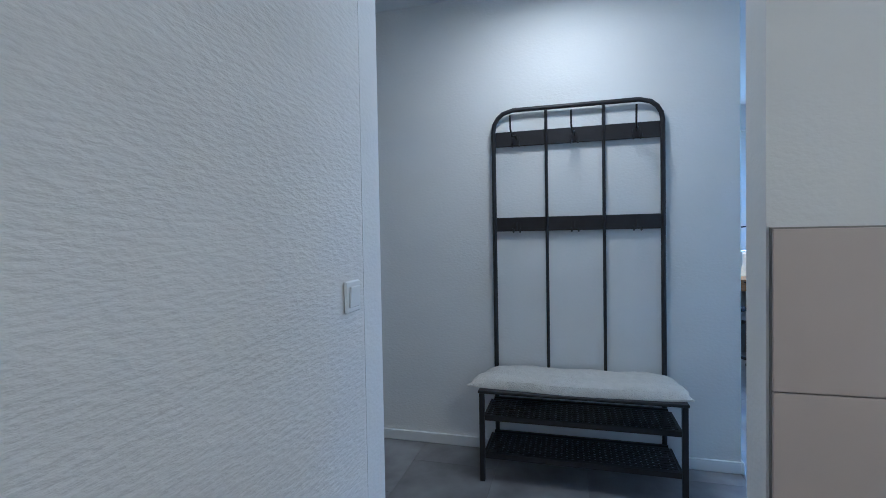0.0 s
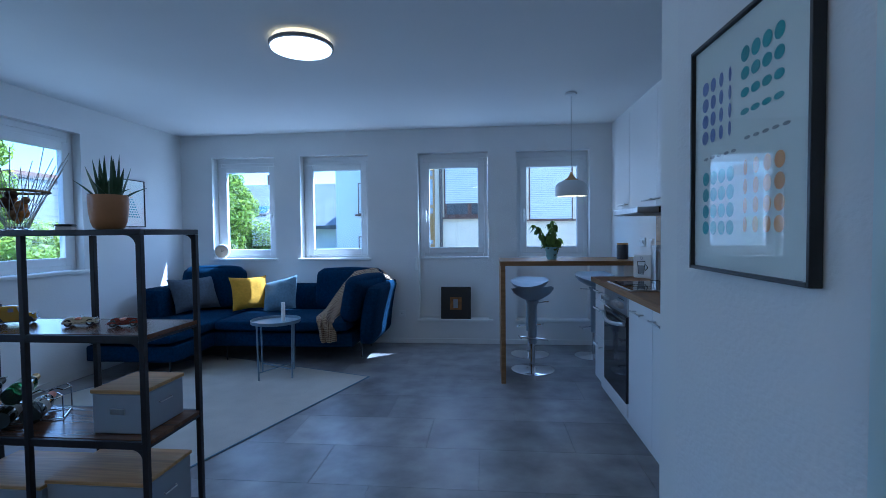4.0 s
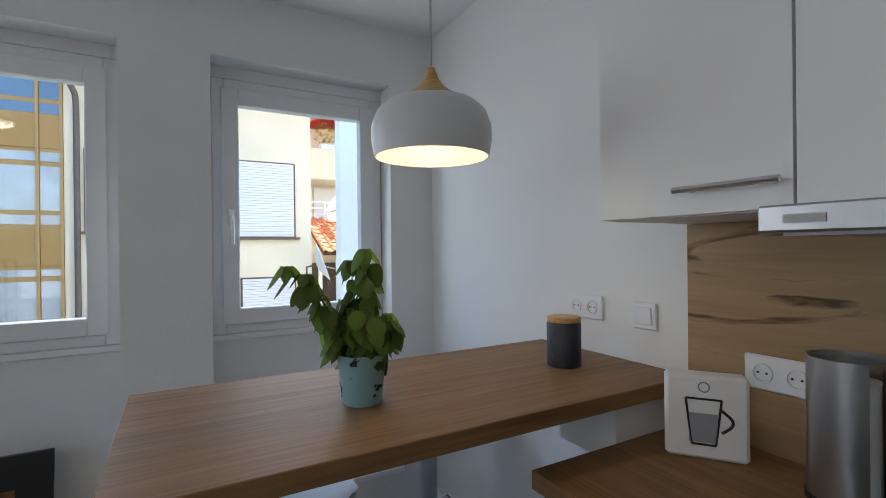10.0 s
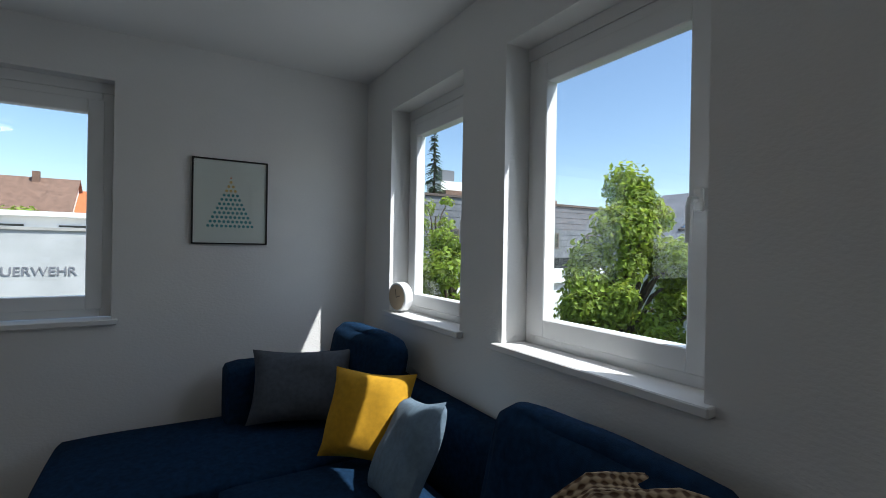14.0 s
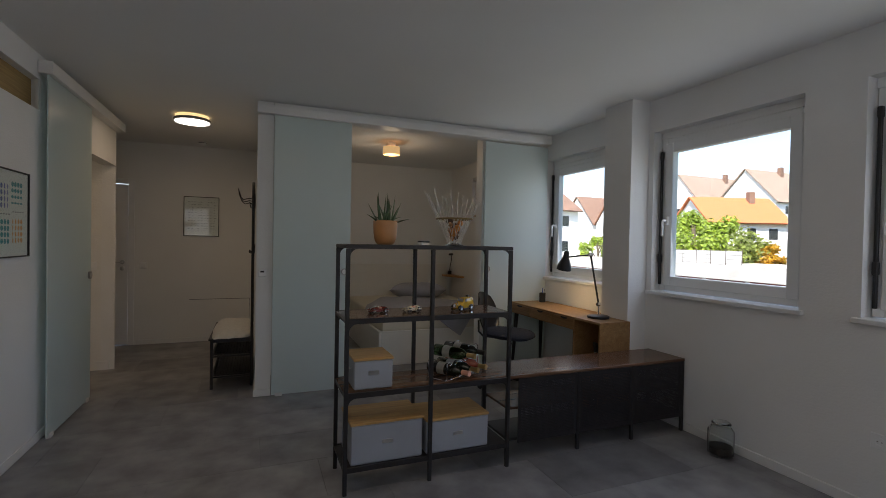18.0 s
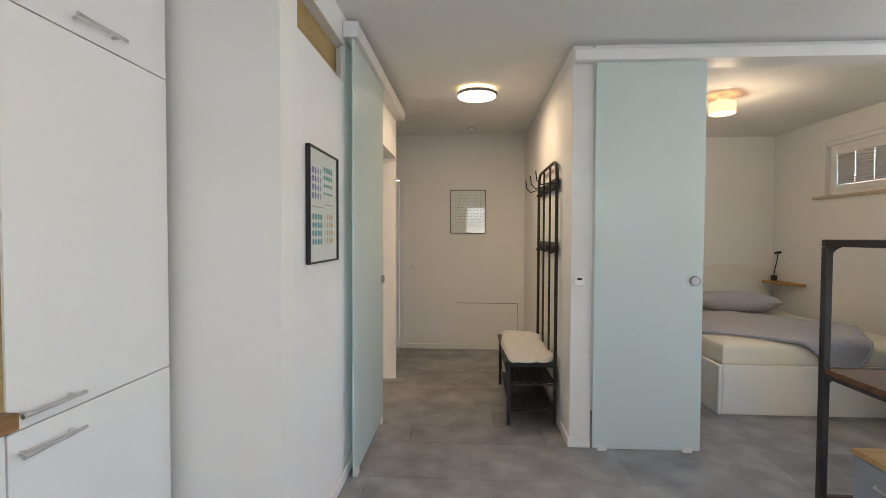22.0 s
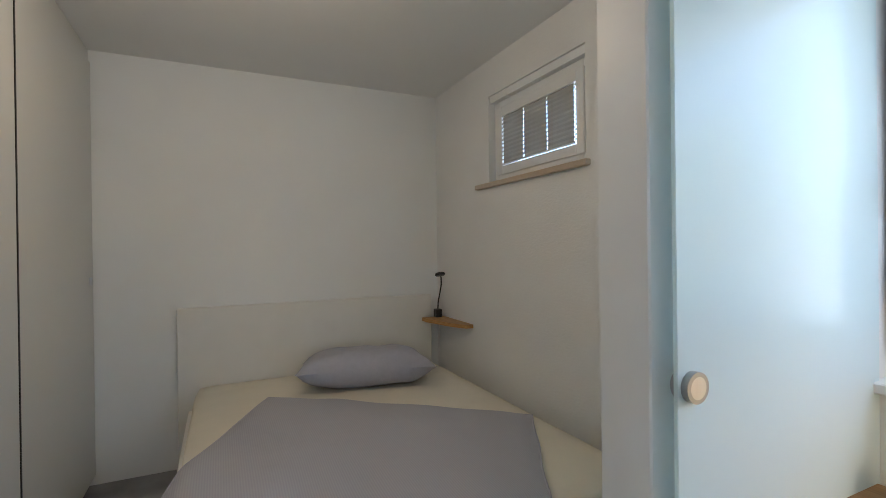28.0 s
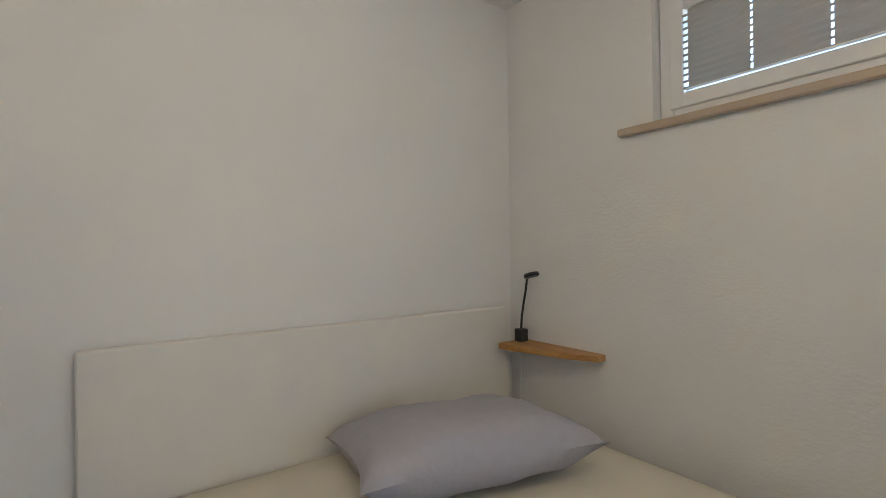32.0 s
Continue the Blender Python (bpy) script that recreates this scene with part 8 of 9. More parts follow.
for z0, z1, kind_ in ROWS_Z[3:]:
    part("panel" if kind_ == 1 else "pane", box(-2.81, -2.5, YF + 0.09, YF + 0.099, z0 + 0.03, z1 - 0.03), (SKYGLASS, GOLD, CURTAIN_GLASS)[kind_], sd)
# white gabled wing beside it
wg = thing("house_wing", "white gabled house wing with shuttered windows", "house", (0.40, 0, 0))
b = bmesh.new()
pr = [(-4.35, GZ), (-2.86, GZ), (-2.86, 5.6), (-4.35, 4.0)]
f0 = [b.verts.new((x, YF + 0.6, z)) for x, z in pr]
f1 = [b.verts.new((x, YF + 7, z)) for x, z in pr]
b.faces.new(f0)
b.faces.new(f1[::-1])
for i in range(4):
    b.faces.new((f0[i], f1[i], f1[(i + 1) % 4], f0[(i + 1) % 4]))
part("wall", b, WHITE_RENDER, wg)
part("roof", moved(box(-0.15, 2.3, 0.4, 7.2, 0.0, 0.14), pose(-4.45, YF, 3.92, 0, -47.0, 0)), TILE_BROWN, wg)
for z0, z1, zs in ((1.95, 2.95, 2.0), (0.4, 1.25, 0.4), (-1.3, -0.3, -1.3)):
    shutter_window(wg, -3.62, -3.02, YF + 0.6, z0, z1, zs, "window with a closed pale shutter")
wu = part("window", box(-3.55, -3.1, YF + 0.56, YF + 0.64, 3.62, 4.3), BROWN, wg, "small brown gable window")
part("pane", box(-3.49, -3.16, YF + 0.55, YF + 0.559, 3.68, 4.24), SKYGLASS, wu)

# ---- terrace house further back ----
tr = thing("terrace_house", "cream terrace house with planted balconies and a clay tile roof", "house", (1.55, 0, 0))
part("wall", box(3.03, 12, 21.5, 28, GZ, 6.6), CREAM, tr)
part("lower_wall", box(3.03, 12, 18.2, 21.4, GZ, 1.2), CREAM, tr)
part("roof", moved(box(3.0, 12.4, 0, 6, -0.12, -0.02), pose(0, 21.0, 6.5, 38)), DARK_WOOD, tr)
tagged(part("roof_tiles", moved(roof_tiles(3.0, 9.0, 14, 0.36, 38, 0.28), pose(0, 21.0, 6.5)), TILE_RED, tr, "red clay roof tiles", keep=True), kind="stuff")
part("skylight", moved(box(5.0, 6.0, 2.2, 3.4, 0.03, 0.12), pose(0, 21.0, 6.5, 38)), SKYGLASS, tr)
part("upper_balcony", box(3.6, 6.0, 19.8, 21.499, 3.9, 5.0, 0.03), CREAM, tr, "cream balcony parapet")
part("canopy_roof", moved(box(3.05, 8.0, 0, 2.6, -0.1, -0.02), pose(0, 16.2, 1.35, 24)), DARK_WOOD, tr)
tagged(part("canopy_tiles", moved(roof_tiles(3.05, 8.0, 8, 0.33, 24, 0.26), pose(0, 16.2, 1.35)), TILE_ORANGE, tr, "orange clay canopy tiles", keep=True), kind="stuff")
# solid dark box, its colour stands for the shade inside the porch
part("dark_opening", box(3.1, 7.0, 17.8, 18.1, GZ, 1.0), DARK_WOOD, tr, "dark block painting the shade in the porch opening")
b = bmesh.new()
for x in (3.35, 3.9, 4.45, 5.0):
    box(x - 0.05, x + 0.05, 17.68, 17.79, GZ, 1.1, 0, b)
part("post", b, WHITE_RENDER, tr)
bw_ = part("balcony_window", box(4.1, 6.4, 21.42, 21.498, 2.1, 3.8), SHUTTER, tr, "shuttered balcony window")
part("pane", box(5.0, 6.2, 21.40, 21.418, 2.2, 3.7), CURTAIN_GLASS, bw_)
b = bmesh.new()
for z in (2.55, 2.75, 2.95):
    tube([(3.2, 18.4, z), (7.4, 18.4, z)], 0.025, 6, b)
for k in range(9):
    tube([(3.2 + 0.5 * k, 18.4, 1.9), (3.2 + 0.5 * k, 18.4, 2.97)], 0.02, 6, b)
part("railing", b, DISH, tr, "white balcony railing")
b = bmesh.new()
for z in (5.25, 5.45):
    tube([(4.5, 19.9, z), (6.3, 19.9, z)], 0.02, 6, b)
for k in range(8):
    tube([(4.5 + 0.25 * k, 19.9, 5.0), (4.5 + 0.25 * k, 19.9, 5.47)], 0.015, 6, b)
part("railing", b, DISH, tr, "thin white balcony railing")
PARASOL = material("red_parasol_cloth", (0.55, 0.03, 0.02), 0.8, vary=0.1, scale=3)
pq = thing("parasol", "open red parasol on the upper balcony", "parasol", (6.35, 20.6, 4.95))
b = bmesh.new()
tip = b.verts.new((0, 0, 1.62))
ring = [b.verts.new((1.15 * math.cos(6.2832 * k / 8), 1.15 * math.sin(6.2832 * k / 8), 1.12)) for k in range(8)]
for k in range(8):
    b.faces.new((tip, ring[k], ring[(k + 1) % 8]))
bmesh.ops.solidify(b, geom=list(b.faces), thickness=0.02)
part("canopy", b, PARASOL, pq, "red cloth canopy")
part("pole", tube([(0, 0, -0.0), (0, 0, 1.6)], 0.025, 8), DISH, pq)


def satellite_dish(at, rz, r, label):
    d = thing("satellite_dish", label, "satellite dish", at, rz)
    part("bowl", moved(lathe([(0.01, 0.0), (r * 0.5, 0.035), (r, 0.14), (r, 0.15), (r * 0.5, 0.048), (0.01, 0.014)], 28, cap=False), pose(0, 0, 0.3, 70)), DISH, d, smooth=True)
    part("arm", tube([(0, 0.0, 0.30), (0, -0.5, 0.18)], 0.018, 6), PIPE, d)
    part("receiver", tube([(0, -0.44, 0.20), (0, -0.58, 0.24)], 0.05, 8), DISH, d)
    part("bracket", tube([(0, 0.02, 0.30), (0, 0.2, 0.25), (0, 0.2, -0.02)], 0.025, 6), PIPE, d)
    return d


satellite_dish((3.66, 13.3, 0.80), 78, 0.40, "white satellite dish on the house corner")
part("dish_post", tube([(3.13, 13.55, 0.81), (3.13, 13.55, GZ)], 0.03, 6), PIPE, ho)
satellite_dish((5.62, 17.9, 2.40), -68, 0.50, "large white satellite dish beside the balcony")
part("dish_post", tube([(4.1, 18.2, 2.54), (4.1, 18.2, GZ)], 0.03, 6), PIPE, tr)

# ---- wing of the own house ----
ow = thing("building_wing", "white rendered wing of the house with a recessed window", "house")
OWN_WHITE = material("warm_white_render", (0.90, 0.88, 0.83), 0.9, vary=0.04, scale=0.8, bump=0.5, bscale=45)
part("wall", wall_along_x(7.47, 7.62, 2.41, 6.0, GZ, 5.6, [(2.73, 3.85, 0.93, 2.50)]), OWN_WHITE, ow)
# unseen block added above the wing to keep sun out of the fourth window
part("sun_blocking_wall", box(3.5, 7.0, 7.47, 7.62, 5.601, 9.0), OWN_WHITE, ow)
owf = bmesh.new()
for q in ((2.732, 2.80, 0.932, 2.498), (3.78, 3.848, 0.932, 2.498), (2.801, 3.779, 0.932, 1.0), (2.801, 3.779, 2.43, 2.498)):
    box(q[0], q[1], 7.555, 7.612, q[2], q[3], 0.006, owf)
owf = part("window_frame", owf, PVC, ow, "white plastic window frame")
part("pane", box(2.801, 3.779, 7.585, 7.592, 1.001, 2.429), CURTAIN_GLASS, owf)
part("window_sill", box(2.70, 3.88, 7.40, 7.47 - 0.001, 0.89, 0.928, 0.004), PVC, ow)

# ---- trees ----
BARK = material("grey_brown_bark", (0.10, 0.075, 0.05), 0.95, vary=0.3, scale=8, bump=0.6, bscale=30)


GREEN1 = leaf_mat("bright_tree_leaves", (0.25, 0.34, 0.05))
GREEN2 = leaf_mat("dark_tree_leaves", (0.23, 0.28, 0.07))
GREEN3 = leaf_mat("conifer_needles", (0.07, 0.11, 0.055))


def tree(label, at, height, radius, leaves, size, mat, seed, low=0.25, peak=0.0, count=26, clump=(0.22, 0.42)):
    r = random.Random(seed)
    t = thing("tree", label, "tree", at)
    tb2 = tube([(0, 0, 0), (0.05, 0.02, height * 0.3), (-0.05, 0.06, height * 0.62), (0, 0, height * 0.9)], 0.05 * radius + 0.06, 8, taper=0.25)
    clumps = []
    for k in range(count):
        a, zz = r.uniform(0, 6.2832), r.uniform(low, 0.97)
        f = (1 - ((zz - 0.52) / 0.55) ** 2) ** 0.5 if abs(zz - 0.52) < 0.55 else 0.1
        rr = radius * f * r.uniform(0.35, 0.88) * (1 - peak * max(0.0, (zz - 0.55) / 0.45))
        c = Vector((rr * math.cos(a), rr * math.sin(a), height * zz))
        clumps.append((c, radius * r.uniform(*clump)))
        s0 = Vector((0, 0, height * max(0.2, zz - 0.22)))
        tube([s0, s0.lerp(c, 0.5) + Vector((0, 0, 0.05 * height)), c], 0.022 * radius + 0.02, 6, tb2, taper=0.3)
    part("trunk", tb2, BARK, t, smooth=True)
    verts, faces = [], []
    per = leaves // len(clumps)
    for c, cr_ in clumps:
        for k in range(per):
            d = Vector((r.gauss(0, 1), r.gauss(0, 1), r.gauss(0, 0.8)))
            p = c + d.normalized() * cr_ * r.random() ** 0.45
            n = (d.normalized() + Vector((r.gauss(0, 0.6), r.gauss(0, 0.6), r.gauss(0.5, 0.6)))).normalized()
            s1 = n.cross(Vector((r.gauss(0, 1), r.gauss(0, 1), r.gauss(0, 1)))).normalized()
            s2 = n.cross(s1)
            h = size * r.uniform(0.6, 1.2)
            i0 = len(verts)
            verts += [p - s1 * h, p + s2 * h * 0.55 + n * h * 0.2, p + s1 * h, p - s2 * h * 0.55 + n * h * 0.2]
            faces.append((i0, i0 + 1, i0 + 2, i0 + 3))
    me = bpy.data.meshes.new("crown")
    me.from_pydata([tuple(v) for v in verts], [], faces)
    me.materials.append(mat)
    cw = new("crown", me)
    cw.parent = t
    tagged(cw, "crown of many small green leaves", kind="stuff")
    return t


tree("large bright green maple in the yard", (-7.38, 14.19, GZ), 7.75, 2.55, 40000, 0.085, GREEN1, 1, 0.14, 0.95, 66, (0.13, 0.27))
tree("bright green tree beside the maple", (-12.4, 12.2, GZ), 6.2, 1.7, 10000, 0.11, GREEN1, 2)
tree("leafy green tree close to the house", (-12.0, 7.6, GZ), 9.2, 2.4, 14000, 0.11, GREEN1, 14)
tree("leafy green tree close to the house", (-15.5, 9.0, GZ), 9.0, 2.6, 12000, 0.11, GREEN1, 15)
tree("leafy green tree in the yard below the windows", (-9.9, 8.35, GZ), 9.3, 1.3, 13000, 0.085, GREEN1, 21, 0.2, 0.3, 40)
tree("slim green tree by the yard", (-13.9, 12.4, GZ), 7.6, 1.0, 1500, 0.10, GREEN1, 9, 0.45)
tree("tall dark green tree behind the fire station", (-46, -10.4, GZ), 12.0, 3.4, 9000, 0.26, GREEN2, 3)
tree("green tree behind the fire station", (-45, -14.4, GZ), 10.6, 3.6, 9000, 0.26, GREEN1, 4)
tree("green tree behind the fire station", (-48, -18.8, GZ), 10.0, 3.4, 3500, 0.26, GREEN2, 5)
tree("low green tree behind the flat roof", (-50, -7.0, GZ), 8.5, 3.2, 3000, 0.26, GREEN1, 6)
tree("bushy green tree beside the garages", (-38, -27.5, GZ), 8.5, 4.2, 9000, 0.24, GREEN1, 7)
tree("dark green shrub beside the garages", (-37, -22.5, GZ), 6.9, 2.6, 3000, 0.22, GREEN2, 8)
tree("green tree in front of the houses", (-52, -36, GZ), 10.5, 4.0, 3500, 0.28, GREEN1, 11)
tree("green tree among the gabled houses", (-34, -36, GZ), 6.6, 2.2, 3000, 0.26, GREEN1, 16)
tree("green tree beyond the fire station", (-50, 12, GZ), 9.5, 4.0, 3500, 0.28, GREEN2, 12)
tree("yellow flowering shrub beside the garages", (-38, -20.6, GZ), 5.8, 1.3, 1800, 0.18, leaf_mat("yellow_shrub_leaves", (0.42, 0.27, 0.02)), 17)
cf = thing("conifer", "dark tall conifer beside the tower block", "tree", (-53, 34.6, GZ))
part("trunk", tube([(0, 0, 0), (0, 0, 21)], 0.3, 8, taper=0.2), BARK, cf)
r_ = random.Random(5)
b = bmesh.new()
for k in range(60):
    zz = 8 + 13 * k / 60
    for q in range(6):
        a = r_.uniform(0, 6.28)
        ln = (21.8 - zz) * 0.23 * r_.uniform(0.5, 1.1) + 0.4
        leaf(b, (0, 0, zz), (ln * math.cos(a), ln * math.sin(a), zz - 0.1 * ln), 0.45, 0.1, 0.2, 2)
tagged(part("crown", b, GREEN3, cf, "dark drooping needle branches", keep=True), kind="stuff")



def shrub(label, at, r, h, mat, seed):
    q = random.Random(seed)
    t = thing("balcony_plant", label, "plant", at)
    part("planter", box(-r * 0.6, r * 0.6, -0.12, 0.12, 0.0, 0.18, 0.01), DISH, t)
    bm = bmesh.new()
    for k in range(150):
        a, e = q.uniform(0, 6.28), q.random() ** 0.5
        p = Vector((r * e * math.cos(a), 0.3 * e * math.sin(a), 0.16 + h * q.random()))
        leaf(bm, p, p + Vector((q.gauss(0, 0.1), q.gauss(0, 0.1), q.uniform(0.02, 0.16))), 0.06, 0.2, 0.3, 2)
    tagged(part("foliage", bm, mat, t, "loose green foliage", keep=True), kind="stuff")
    return t


shrub("green plant in a white planter on the balcony", (5.80, 19.95, 5.001), 0.45, 0.7, GREEN1, 1)
shrub("green plant in a white planter on the balcony", (7.15, 19.95, 5.001), 0.6, 0.5, GREEN2, 2)
part("lower_balcony", box(3.2, 7.4, 18.3, 18.6, 1.201, 1.9, 0.02), CREAM, tr, "cream lower balcony parapet")
shrub("green plant in a white planter behind the railing", (6.45, 18.75, 1.91), 0.7, 0.9, GREEN2, 3)
part("planter_ledge", box(3.2, 7.4, 18.601, 19.2, 1.7, 1.905), CREAM, tr)

# ---- slate building and tower ----
sb_ = thing("slate_building", "grey slate-clad building with ribbon windows and a white terrace", "building")
part("wall", box(-40, -24.5, 16.5, 37, 0.9, 4.6), SLATE, sb_)
for k in range(9):
    part("cladding_board", box(-24.499, -24.455, 16.5, 37, 0.92 + 0.41 * k, 1.31 + 0.41 * k - 0.014), SLATE, sb_)
part("lower_wall", box(-40, -25.6, 16.5, 37, GZ, 0.899), WHITE_RENDER, sb_)
part("terrace", box(-25.59, -22.6, 24.0, 34.0, -0.75, 0.10, 0.02), WHITE_RENDER, sb_, "white terrace parapet")
part("terrace_wall", box(-25.59, -22.9, 24.2, 34.0, GZ, -0.751), WHITE_RENDER, sb_)
part("roof_edge", box(-40.2, -24.35, 16.3, 37.2, 4.601, 4.75), PIPE, sb_)
for y0, y1, z0, z1 in ((19.1, 20.2, 1.55, 2.65), (21.6, 22.8, 1.55, 2.65), (27.5, 28.7, 1.55, 2.65), (31.5, 32.7, 1.55, 2.65)):
    ww = part("window", box(-24.454, -24.41, y0, y1, z0, z1), PIPE, sb_)
    part("pane", box(-24.409, -24.39, y0 + 0.1, y1 - 0.1, z0 + 0.1, z1 - 0.1), DARKWIN, ww)
part("dark_recess", box(-25.599, -25.55, 24.3, 33.8, 0.11, 0.88), DARKWIN, sb_, "dark glazed recess behind the terrace")
part("rear_gable", box(-33, -28, 26, 32, 4.751, 5.5, 0.02), TILE_BROWN, sb_)
tw = thing("tower_block", "distant brick and white tower block", "building")
part("wall", box(-60, -55, 37.6, 41.0, GZ, 9.5), TILE_BROWN, tw)
part("top_storey", box(-60, -56, 37.4, 41.0, 9.501, 10.9), WHITE_RENDER, tw)
part("roof_house", box(-59, -57, 38.2, 40.2, 10.901, 12.6), SLATE, tw)

# ---- fire station and garages ----
GREY_RENDER = material("weathered_pale_render", (0.50, 0.50, 0.49), 0.9, vary=0.12, scale=0.8, bump=0.2, bscale=25)
fs = thing("fire_station", "white fire station wall with grey lettering and a drawn figure", "building")
part("wall", box(-42, -30, -6.7, 14, GZ, 1.98), GREY_RENDER, fs)
part("coping", box(-42.1, -29.9, -6.8, 14.1, 1.981, 2.12), CONCRETE, fs)
part("concrete_band", box(-30.05, -30.001, -6.65, 14, 1.0, 1.9), CONCRETE, fs, "pale concrete band")
INK_SIGN = material("dark_sign_letter", (0.22, 0.22, 0.24), 0.6)
part("lettering", moved(text_bm("FEUERWEHR", 0.63, 0.02), Matrix.Translation((-29.97, -1.22, -0.07)) @ pose(0, 0, 0, 90, 0, 90)), INK_SIGN, fs, "dark letters reading FEUERWEHR")
b = bmesh.new()
rr_ = random.Random(3)
for k in range(46):
    u = rr_.random()
    w_ = 0.25 + 0.35 * (1 - u) if u < 0.75 else 0.22
    yy = -4.66 + rr_.uniform(-w_, w_)
    box(-29.99, -29.975, yy - 0.07, yy + 0.07, -1.3 + 1.85 * u, -1.3 + 1.85 * u + 0.10, 0, b)
tagged(part("wall_drawing", b, INK_GREY, fs, "grey sketched shape"), kind="stuff")
fl = thing("flat_roof_building", "low white flat-roofed building with a strip of windows", "building", (0, -1.9, 0))
part("wall", box(-46, -36, -9.2, 14, GZ, 2.9), WHITE_RENDER, fl)
part("roof_slab", box(-46.2, -35.5, -9.6, 14.2, 2.901, 3.2), WHITE_RENDER, fl)
for k in range(7):
    fw = part("window", box(-35.999, -35.95, -8.6 + 3.1 * k, -6.9 + 3.1 * k, 1.5 if k == 0 else 2.25, 2.5), DISH, fl)
    part("pane", box(-35.949, -35.93, -8.5 + 3.1 * k, -7.0 + 3.1 * k, 1.6 if k == 0 else 2.3, 2.42), DARKWIN, fw)
satellite_dish((-35.3, -4.75, 2.2), 90, 0.45, "white satellite dish on the flat roof building")
part("dish_post", tube([(-35.3, -2.85, 2.19), (-35.3, -2.85, GZ)], 0.04, 6), PIPE, fl)
gg = thing("garages", "long low garage row with red-brown doors under a concrete band", "garage")
part("wall", box(-38, -30.4, -46, -6.85, GZ, -0.85), WHITE_RENDER, gg)
part("concrete_band", box(-38, -30.0, -46, -6.85, -0.849, 0.12), CONCRETE, gg, "pale concrete band")
for k in range(12):
    y0 = -46 + 3.25 * k
    gd = part("garage_door", box(-30.399, -30.33, y0, y0 + 2.9, GZ, -0.9), RED_DOOR, gg, "red-brown garage door")
    part("door_rib", box(-30.329, -30.31, y0 + 1.4, y0 + 1.5, GZ + 0.1, -1.0), RED_DOOR, gd)
fe = thing("roof_fence", "wire mesh fence along the garage roof", "fence", (-31, -17.8, 0.121))
for k in range(7):
    part("post", tube([(0, -1.2 * k, 0), (0, -1.2 * k, 1.1)], 0.03, 6), PIPE, fe)
for z in (0.1, 0.4, 0.7, 1.0):
    part("wire", tube([(0, -7.2, z), (0, 0, z)], 0.012, 5), PIPE, fe)
tagged(part("mesh_panel", box(-0.004, 0.004, -7.2, 0, 0.05, 1.0), SHADOW_GREY, fe), kind="stuff")


def gable_house(label, x, y, w, d, eave, ridge, roof, seed, along="Y", turn=0):
    """A plain gabled house; its ridge runs along one axis."""
    h = thing("gabled_house", label, "house", (x, y, GZ), turn)
    m = Matrix() if along == "Y" else pose(0, 0, 0, 0, 0, 90)
    e, g = eave - GZ, ridge - GZ
    bm = bmesh.new()
    pr2 = [(-w / 2, 0), (w / 2, 0), (w / 2, e), (0, g), (-w / 2, e)]
    a0 = [bm.verts.new((px, -d / 2, pz)) for px, pz in pr2]
    a1 = [bm.verts.new((px, d / 2, pz)) for px, pz in pr2]
    bm.faces.new(a0)
    bm.faces.new(a1[::-1])
    for i in range(5):
        bm.faces.new((a0[i], a1[i], a1[(i + 1) % 5], a0[(i + 1) % 5]))
    part("wall", moved(bm, m), WHITE_RENDER, h)
    ang = math.atan2(g - e, w / 2)
    ln = math.hypot(g - e, w / 2) + 0.5
    for s in (1, -1):
        bm = box(0, ln, -d / 2 - 0.3, d / 2 + 0.3, 0.02, 0.18)
        part("roof", moved(bm, m @ Matrix.Translation((0, 0, g)) @ pose(0, 0, 0, 0, math.degrees(ang), 0 if s > 0 else 180)), roof, h)
    part("chimney", moved(box(0.4, 1.0, d * 0.2, d * 0.2 + 0.6, g - 0.8, g + 0.7), m), TILE_BROWN, h)
    for k in range(3):
        for j in range(2):
            wn_ = part("window", moved(box(w / 2 + 0.001, w / 2 + 0.05, -d / 2 + d * (k + 0.7) / 3.6, -d / 2 + d * (k + 0.7) / 3.6 + 1.1, e - 1.9 - 2.7 * j, e - 0.6 - 2.7 * j), m), DISH, h)
            part("pane", moved(box(w / 2 + 0.051, w / 2 + 0.06, -d / 2 + d * (k + 0.7) / 3.6 + 0.1, -d / 2 + d * (k + 0.7) / 3.6 + 1.0, e - 1.8 - 2.7 * j, e - 0.7 - 2.7 * j), m), DARKWIN, wn_)
    for j in range(2):
        wn_ = part("window", moved(box(-0.6, 0.6, -d / 2 - 0.05, -d / 2 - 0.001, e - 1.0 - 2.7 * j, e + 0.3 - 2.7 * j), m), DISH, h)
        part("pane", moved(box(-0.5, 0.5, -d / 2 - 0.06, -d / 2 - 0.051, e - 0.9 - 2.7 * j, e + 0.2 - 2.7 * j), m), DARKWIN, wn_)
    return h


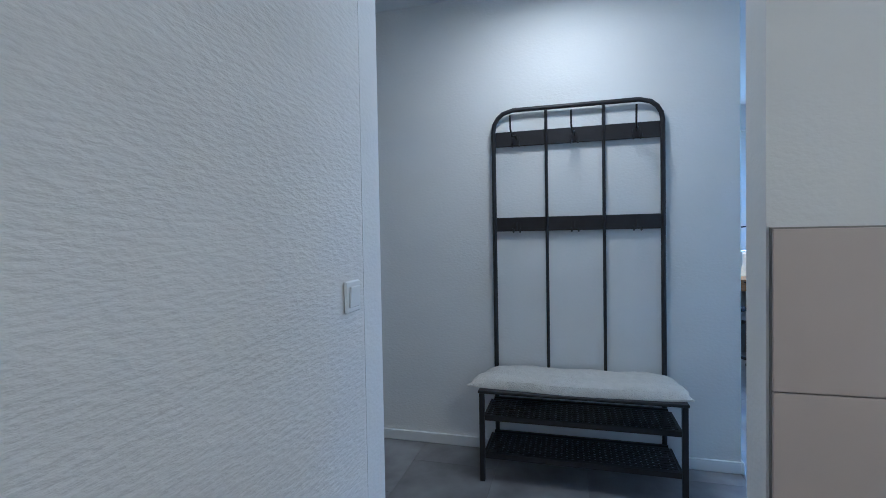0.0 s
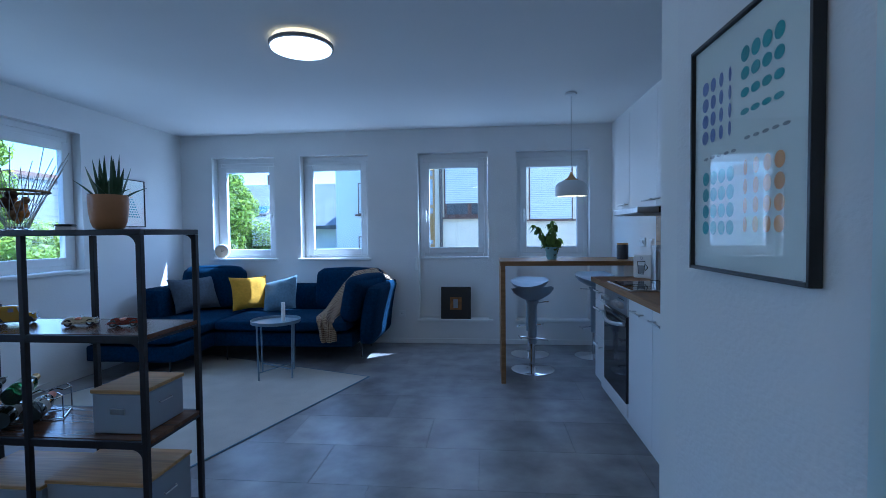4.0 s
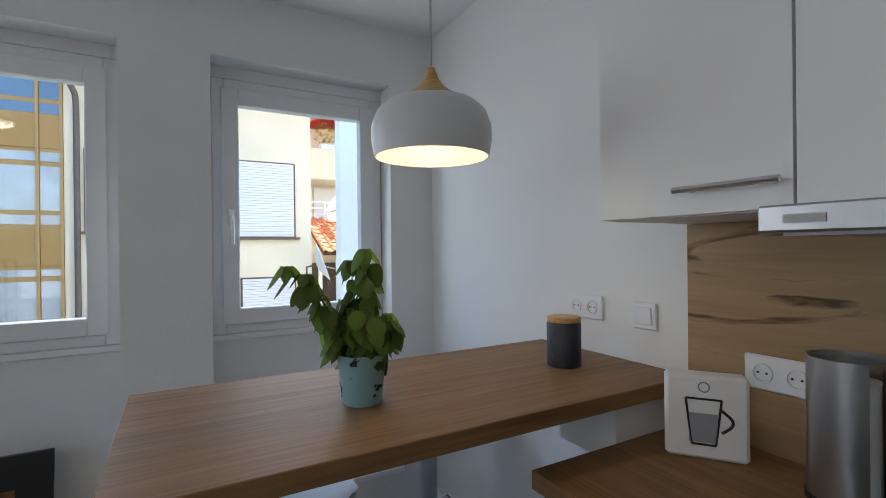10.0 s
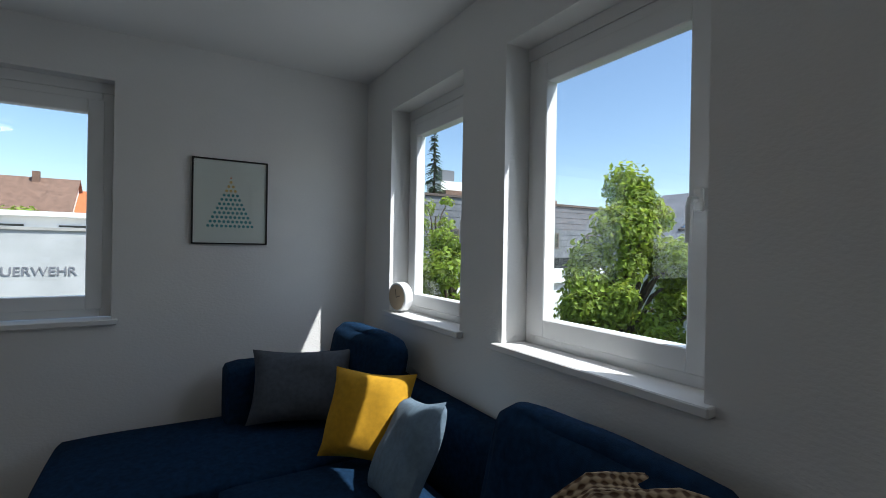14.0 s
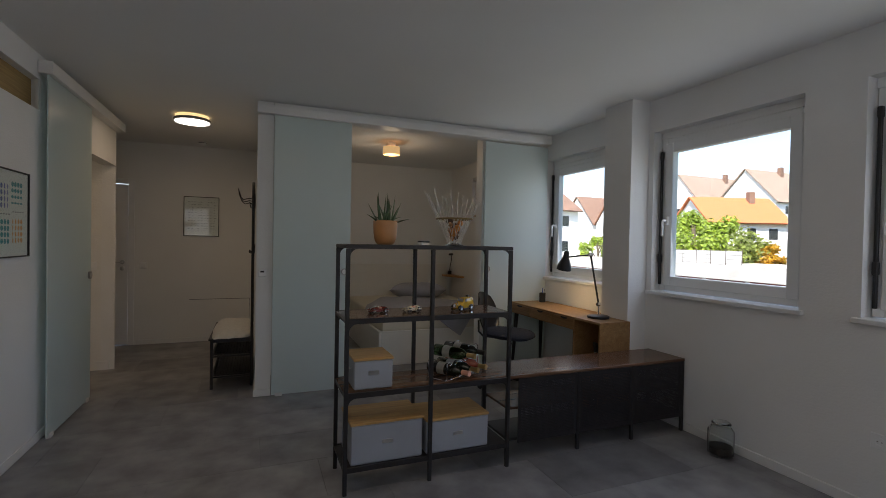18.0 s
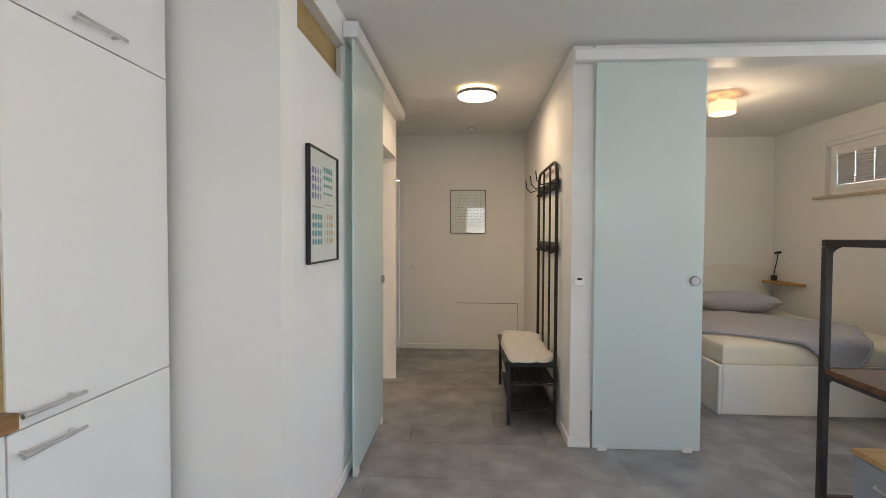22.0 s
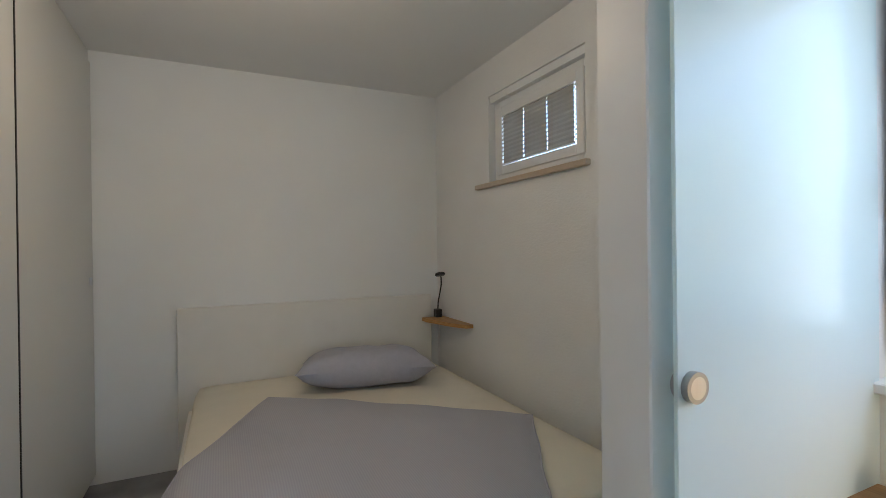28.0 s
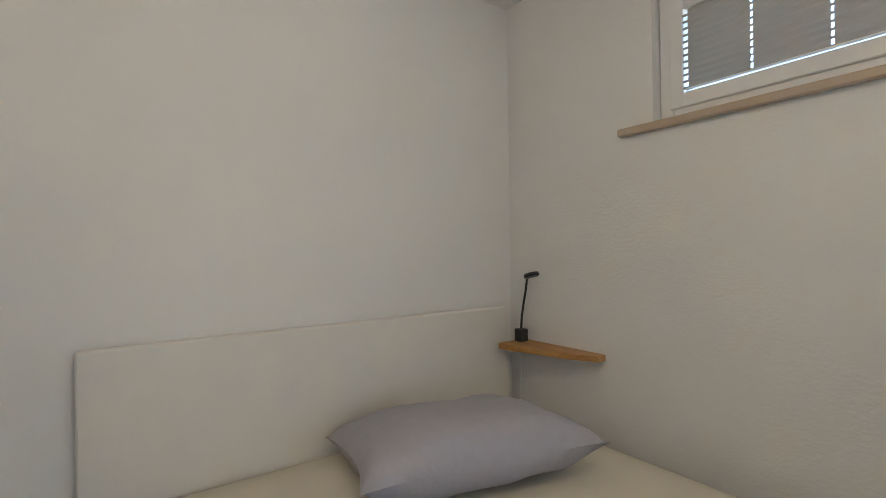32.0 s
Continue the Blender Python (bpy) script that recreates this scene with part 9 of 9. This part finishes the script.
gable_house("white gabled house with a brown tile roof", -71, -43.0, 9, 9, 8.0, 12.8, TILE_TAN, 1, "X")
gable_house("white gabled house with a brown tile roof", -72.7, -54.0, 10, 14, 7.5, 13.3, TILE_TAN, 2, "X")
gable_house("white gabled house with a brown tile roof", -80, -38, 8, 8, 7.0, 12.0, TILE_BROWN, 5, "X")
gable_house("white gabled house with a brown tile roof", -58, -55, 8, 10, 5.0, 10.0, TILE_RED, 7, "X")
gable_house("white gabled house with a brown tile roof", -28, -42, 9, 9, 5.1, 7.8, TILE_BROWN, 8, "X")
gable_house("white gabled house with a brown tile roof", -62, -70, 9, 9, 5.5, 10.5, TILE_BROWN, 9, "X")
gable_house("low house with a bright orange tile roof", -46.4, -30.5, 6.4, 8, 4.0, 6.5, TILE_ORANGE, 3, "X", -20)
gable_house("long house with a brown tile roof", -64, -9.8, 10, 12, 4.4, 8.0, TILE_BROWN, 4, "Y")
sg = gable_house("white house with a grey slate roof and a skylight", -8.1, 22.0, 7.0, 6.6, 1.75, 3.60, SLATE, 10, "X")
sgl = part("skylight", moved(box(-0.95, -0.25, 0.9, 1.75, 0.20, 0.27, 0.01), pose(0, -3.9, 5.84, 27.9)), PIPE, sg, "grey framed skylight")
part("pane", moved(box(-0.87, -0.33, 0.98, 1.67, 0.271, 0.28), pose(0, -3.9, 5.84, 27.9)), SKYGLASS, sgl)
gable_house("house with a tan tile roof", -66, 0.5, 9, 9, 4.0, 7.0, TILE_ORANGE, 6, "Y")

# ---- floor tiles ----
TW, TL = 0.914, 0.457
tile_meshes = {}


def floor_piece(x0, x1, y0, y1):
    key = (round(x1 - x0, 3), round(y1 - y0, 3))
    if key not in tile_meshes:
        bm = box(0, x1 - x0, 0, y1 - y0, -0.0055, 0.0, 0.0008)
        me = bpy.data.meshes.new("floor_tile")
        bm.to_mesh(me)
        bm.free()
        me.materials.append(FLOOR)
        tile_meshes[key] = me
    ob = new("floor_tile", tile_meshes[key])
    ob.location = (x0, y0, 0)
    ob.parent = floor_base


def lay(xa, xb, ya, yb):
    j, y = 0, ya
    while y < yb - 0.01:
        y1 = min(y + TL, yb)
        x = xa - TW * ((j * 0.37) % 1.0)
        while x < xb - 0.01:
            a, c = max(x, xa), min(x + TW, xb)
            if c - a > 0.02:
                floor_piece(a + 0.0006, c - 0.0006, y + 0.0006, y1 - 0.0006)
            x += TW
        y, j = y1, j + 1


lay(XL, XK, 0.045, YW)
lay(XL, -0.06, YH, 0.045)
lay(0.07, 3.6, YB, 0.045)
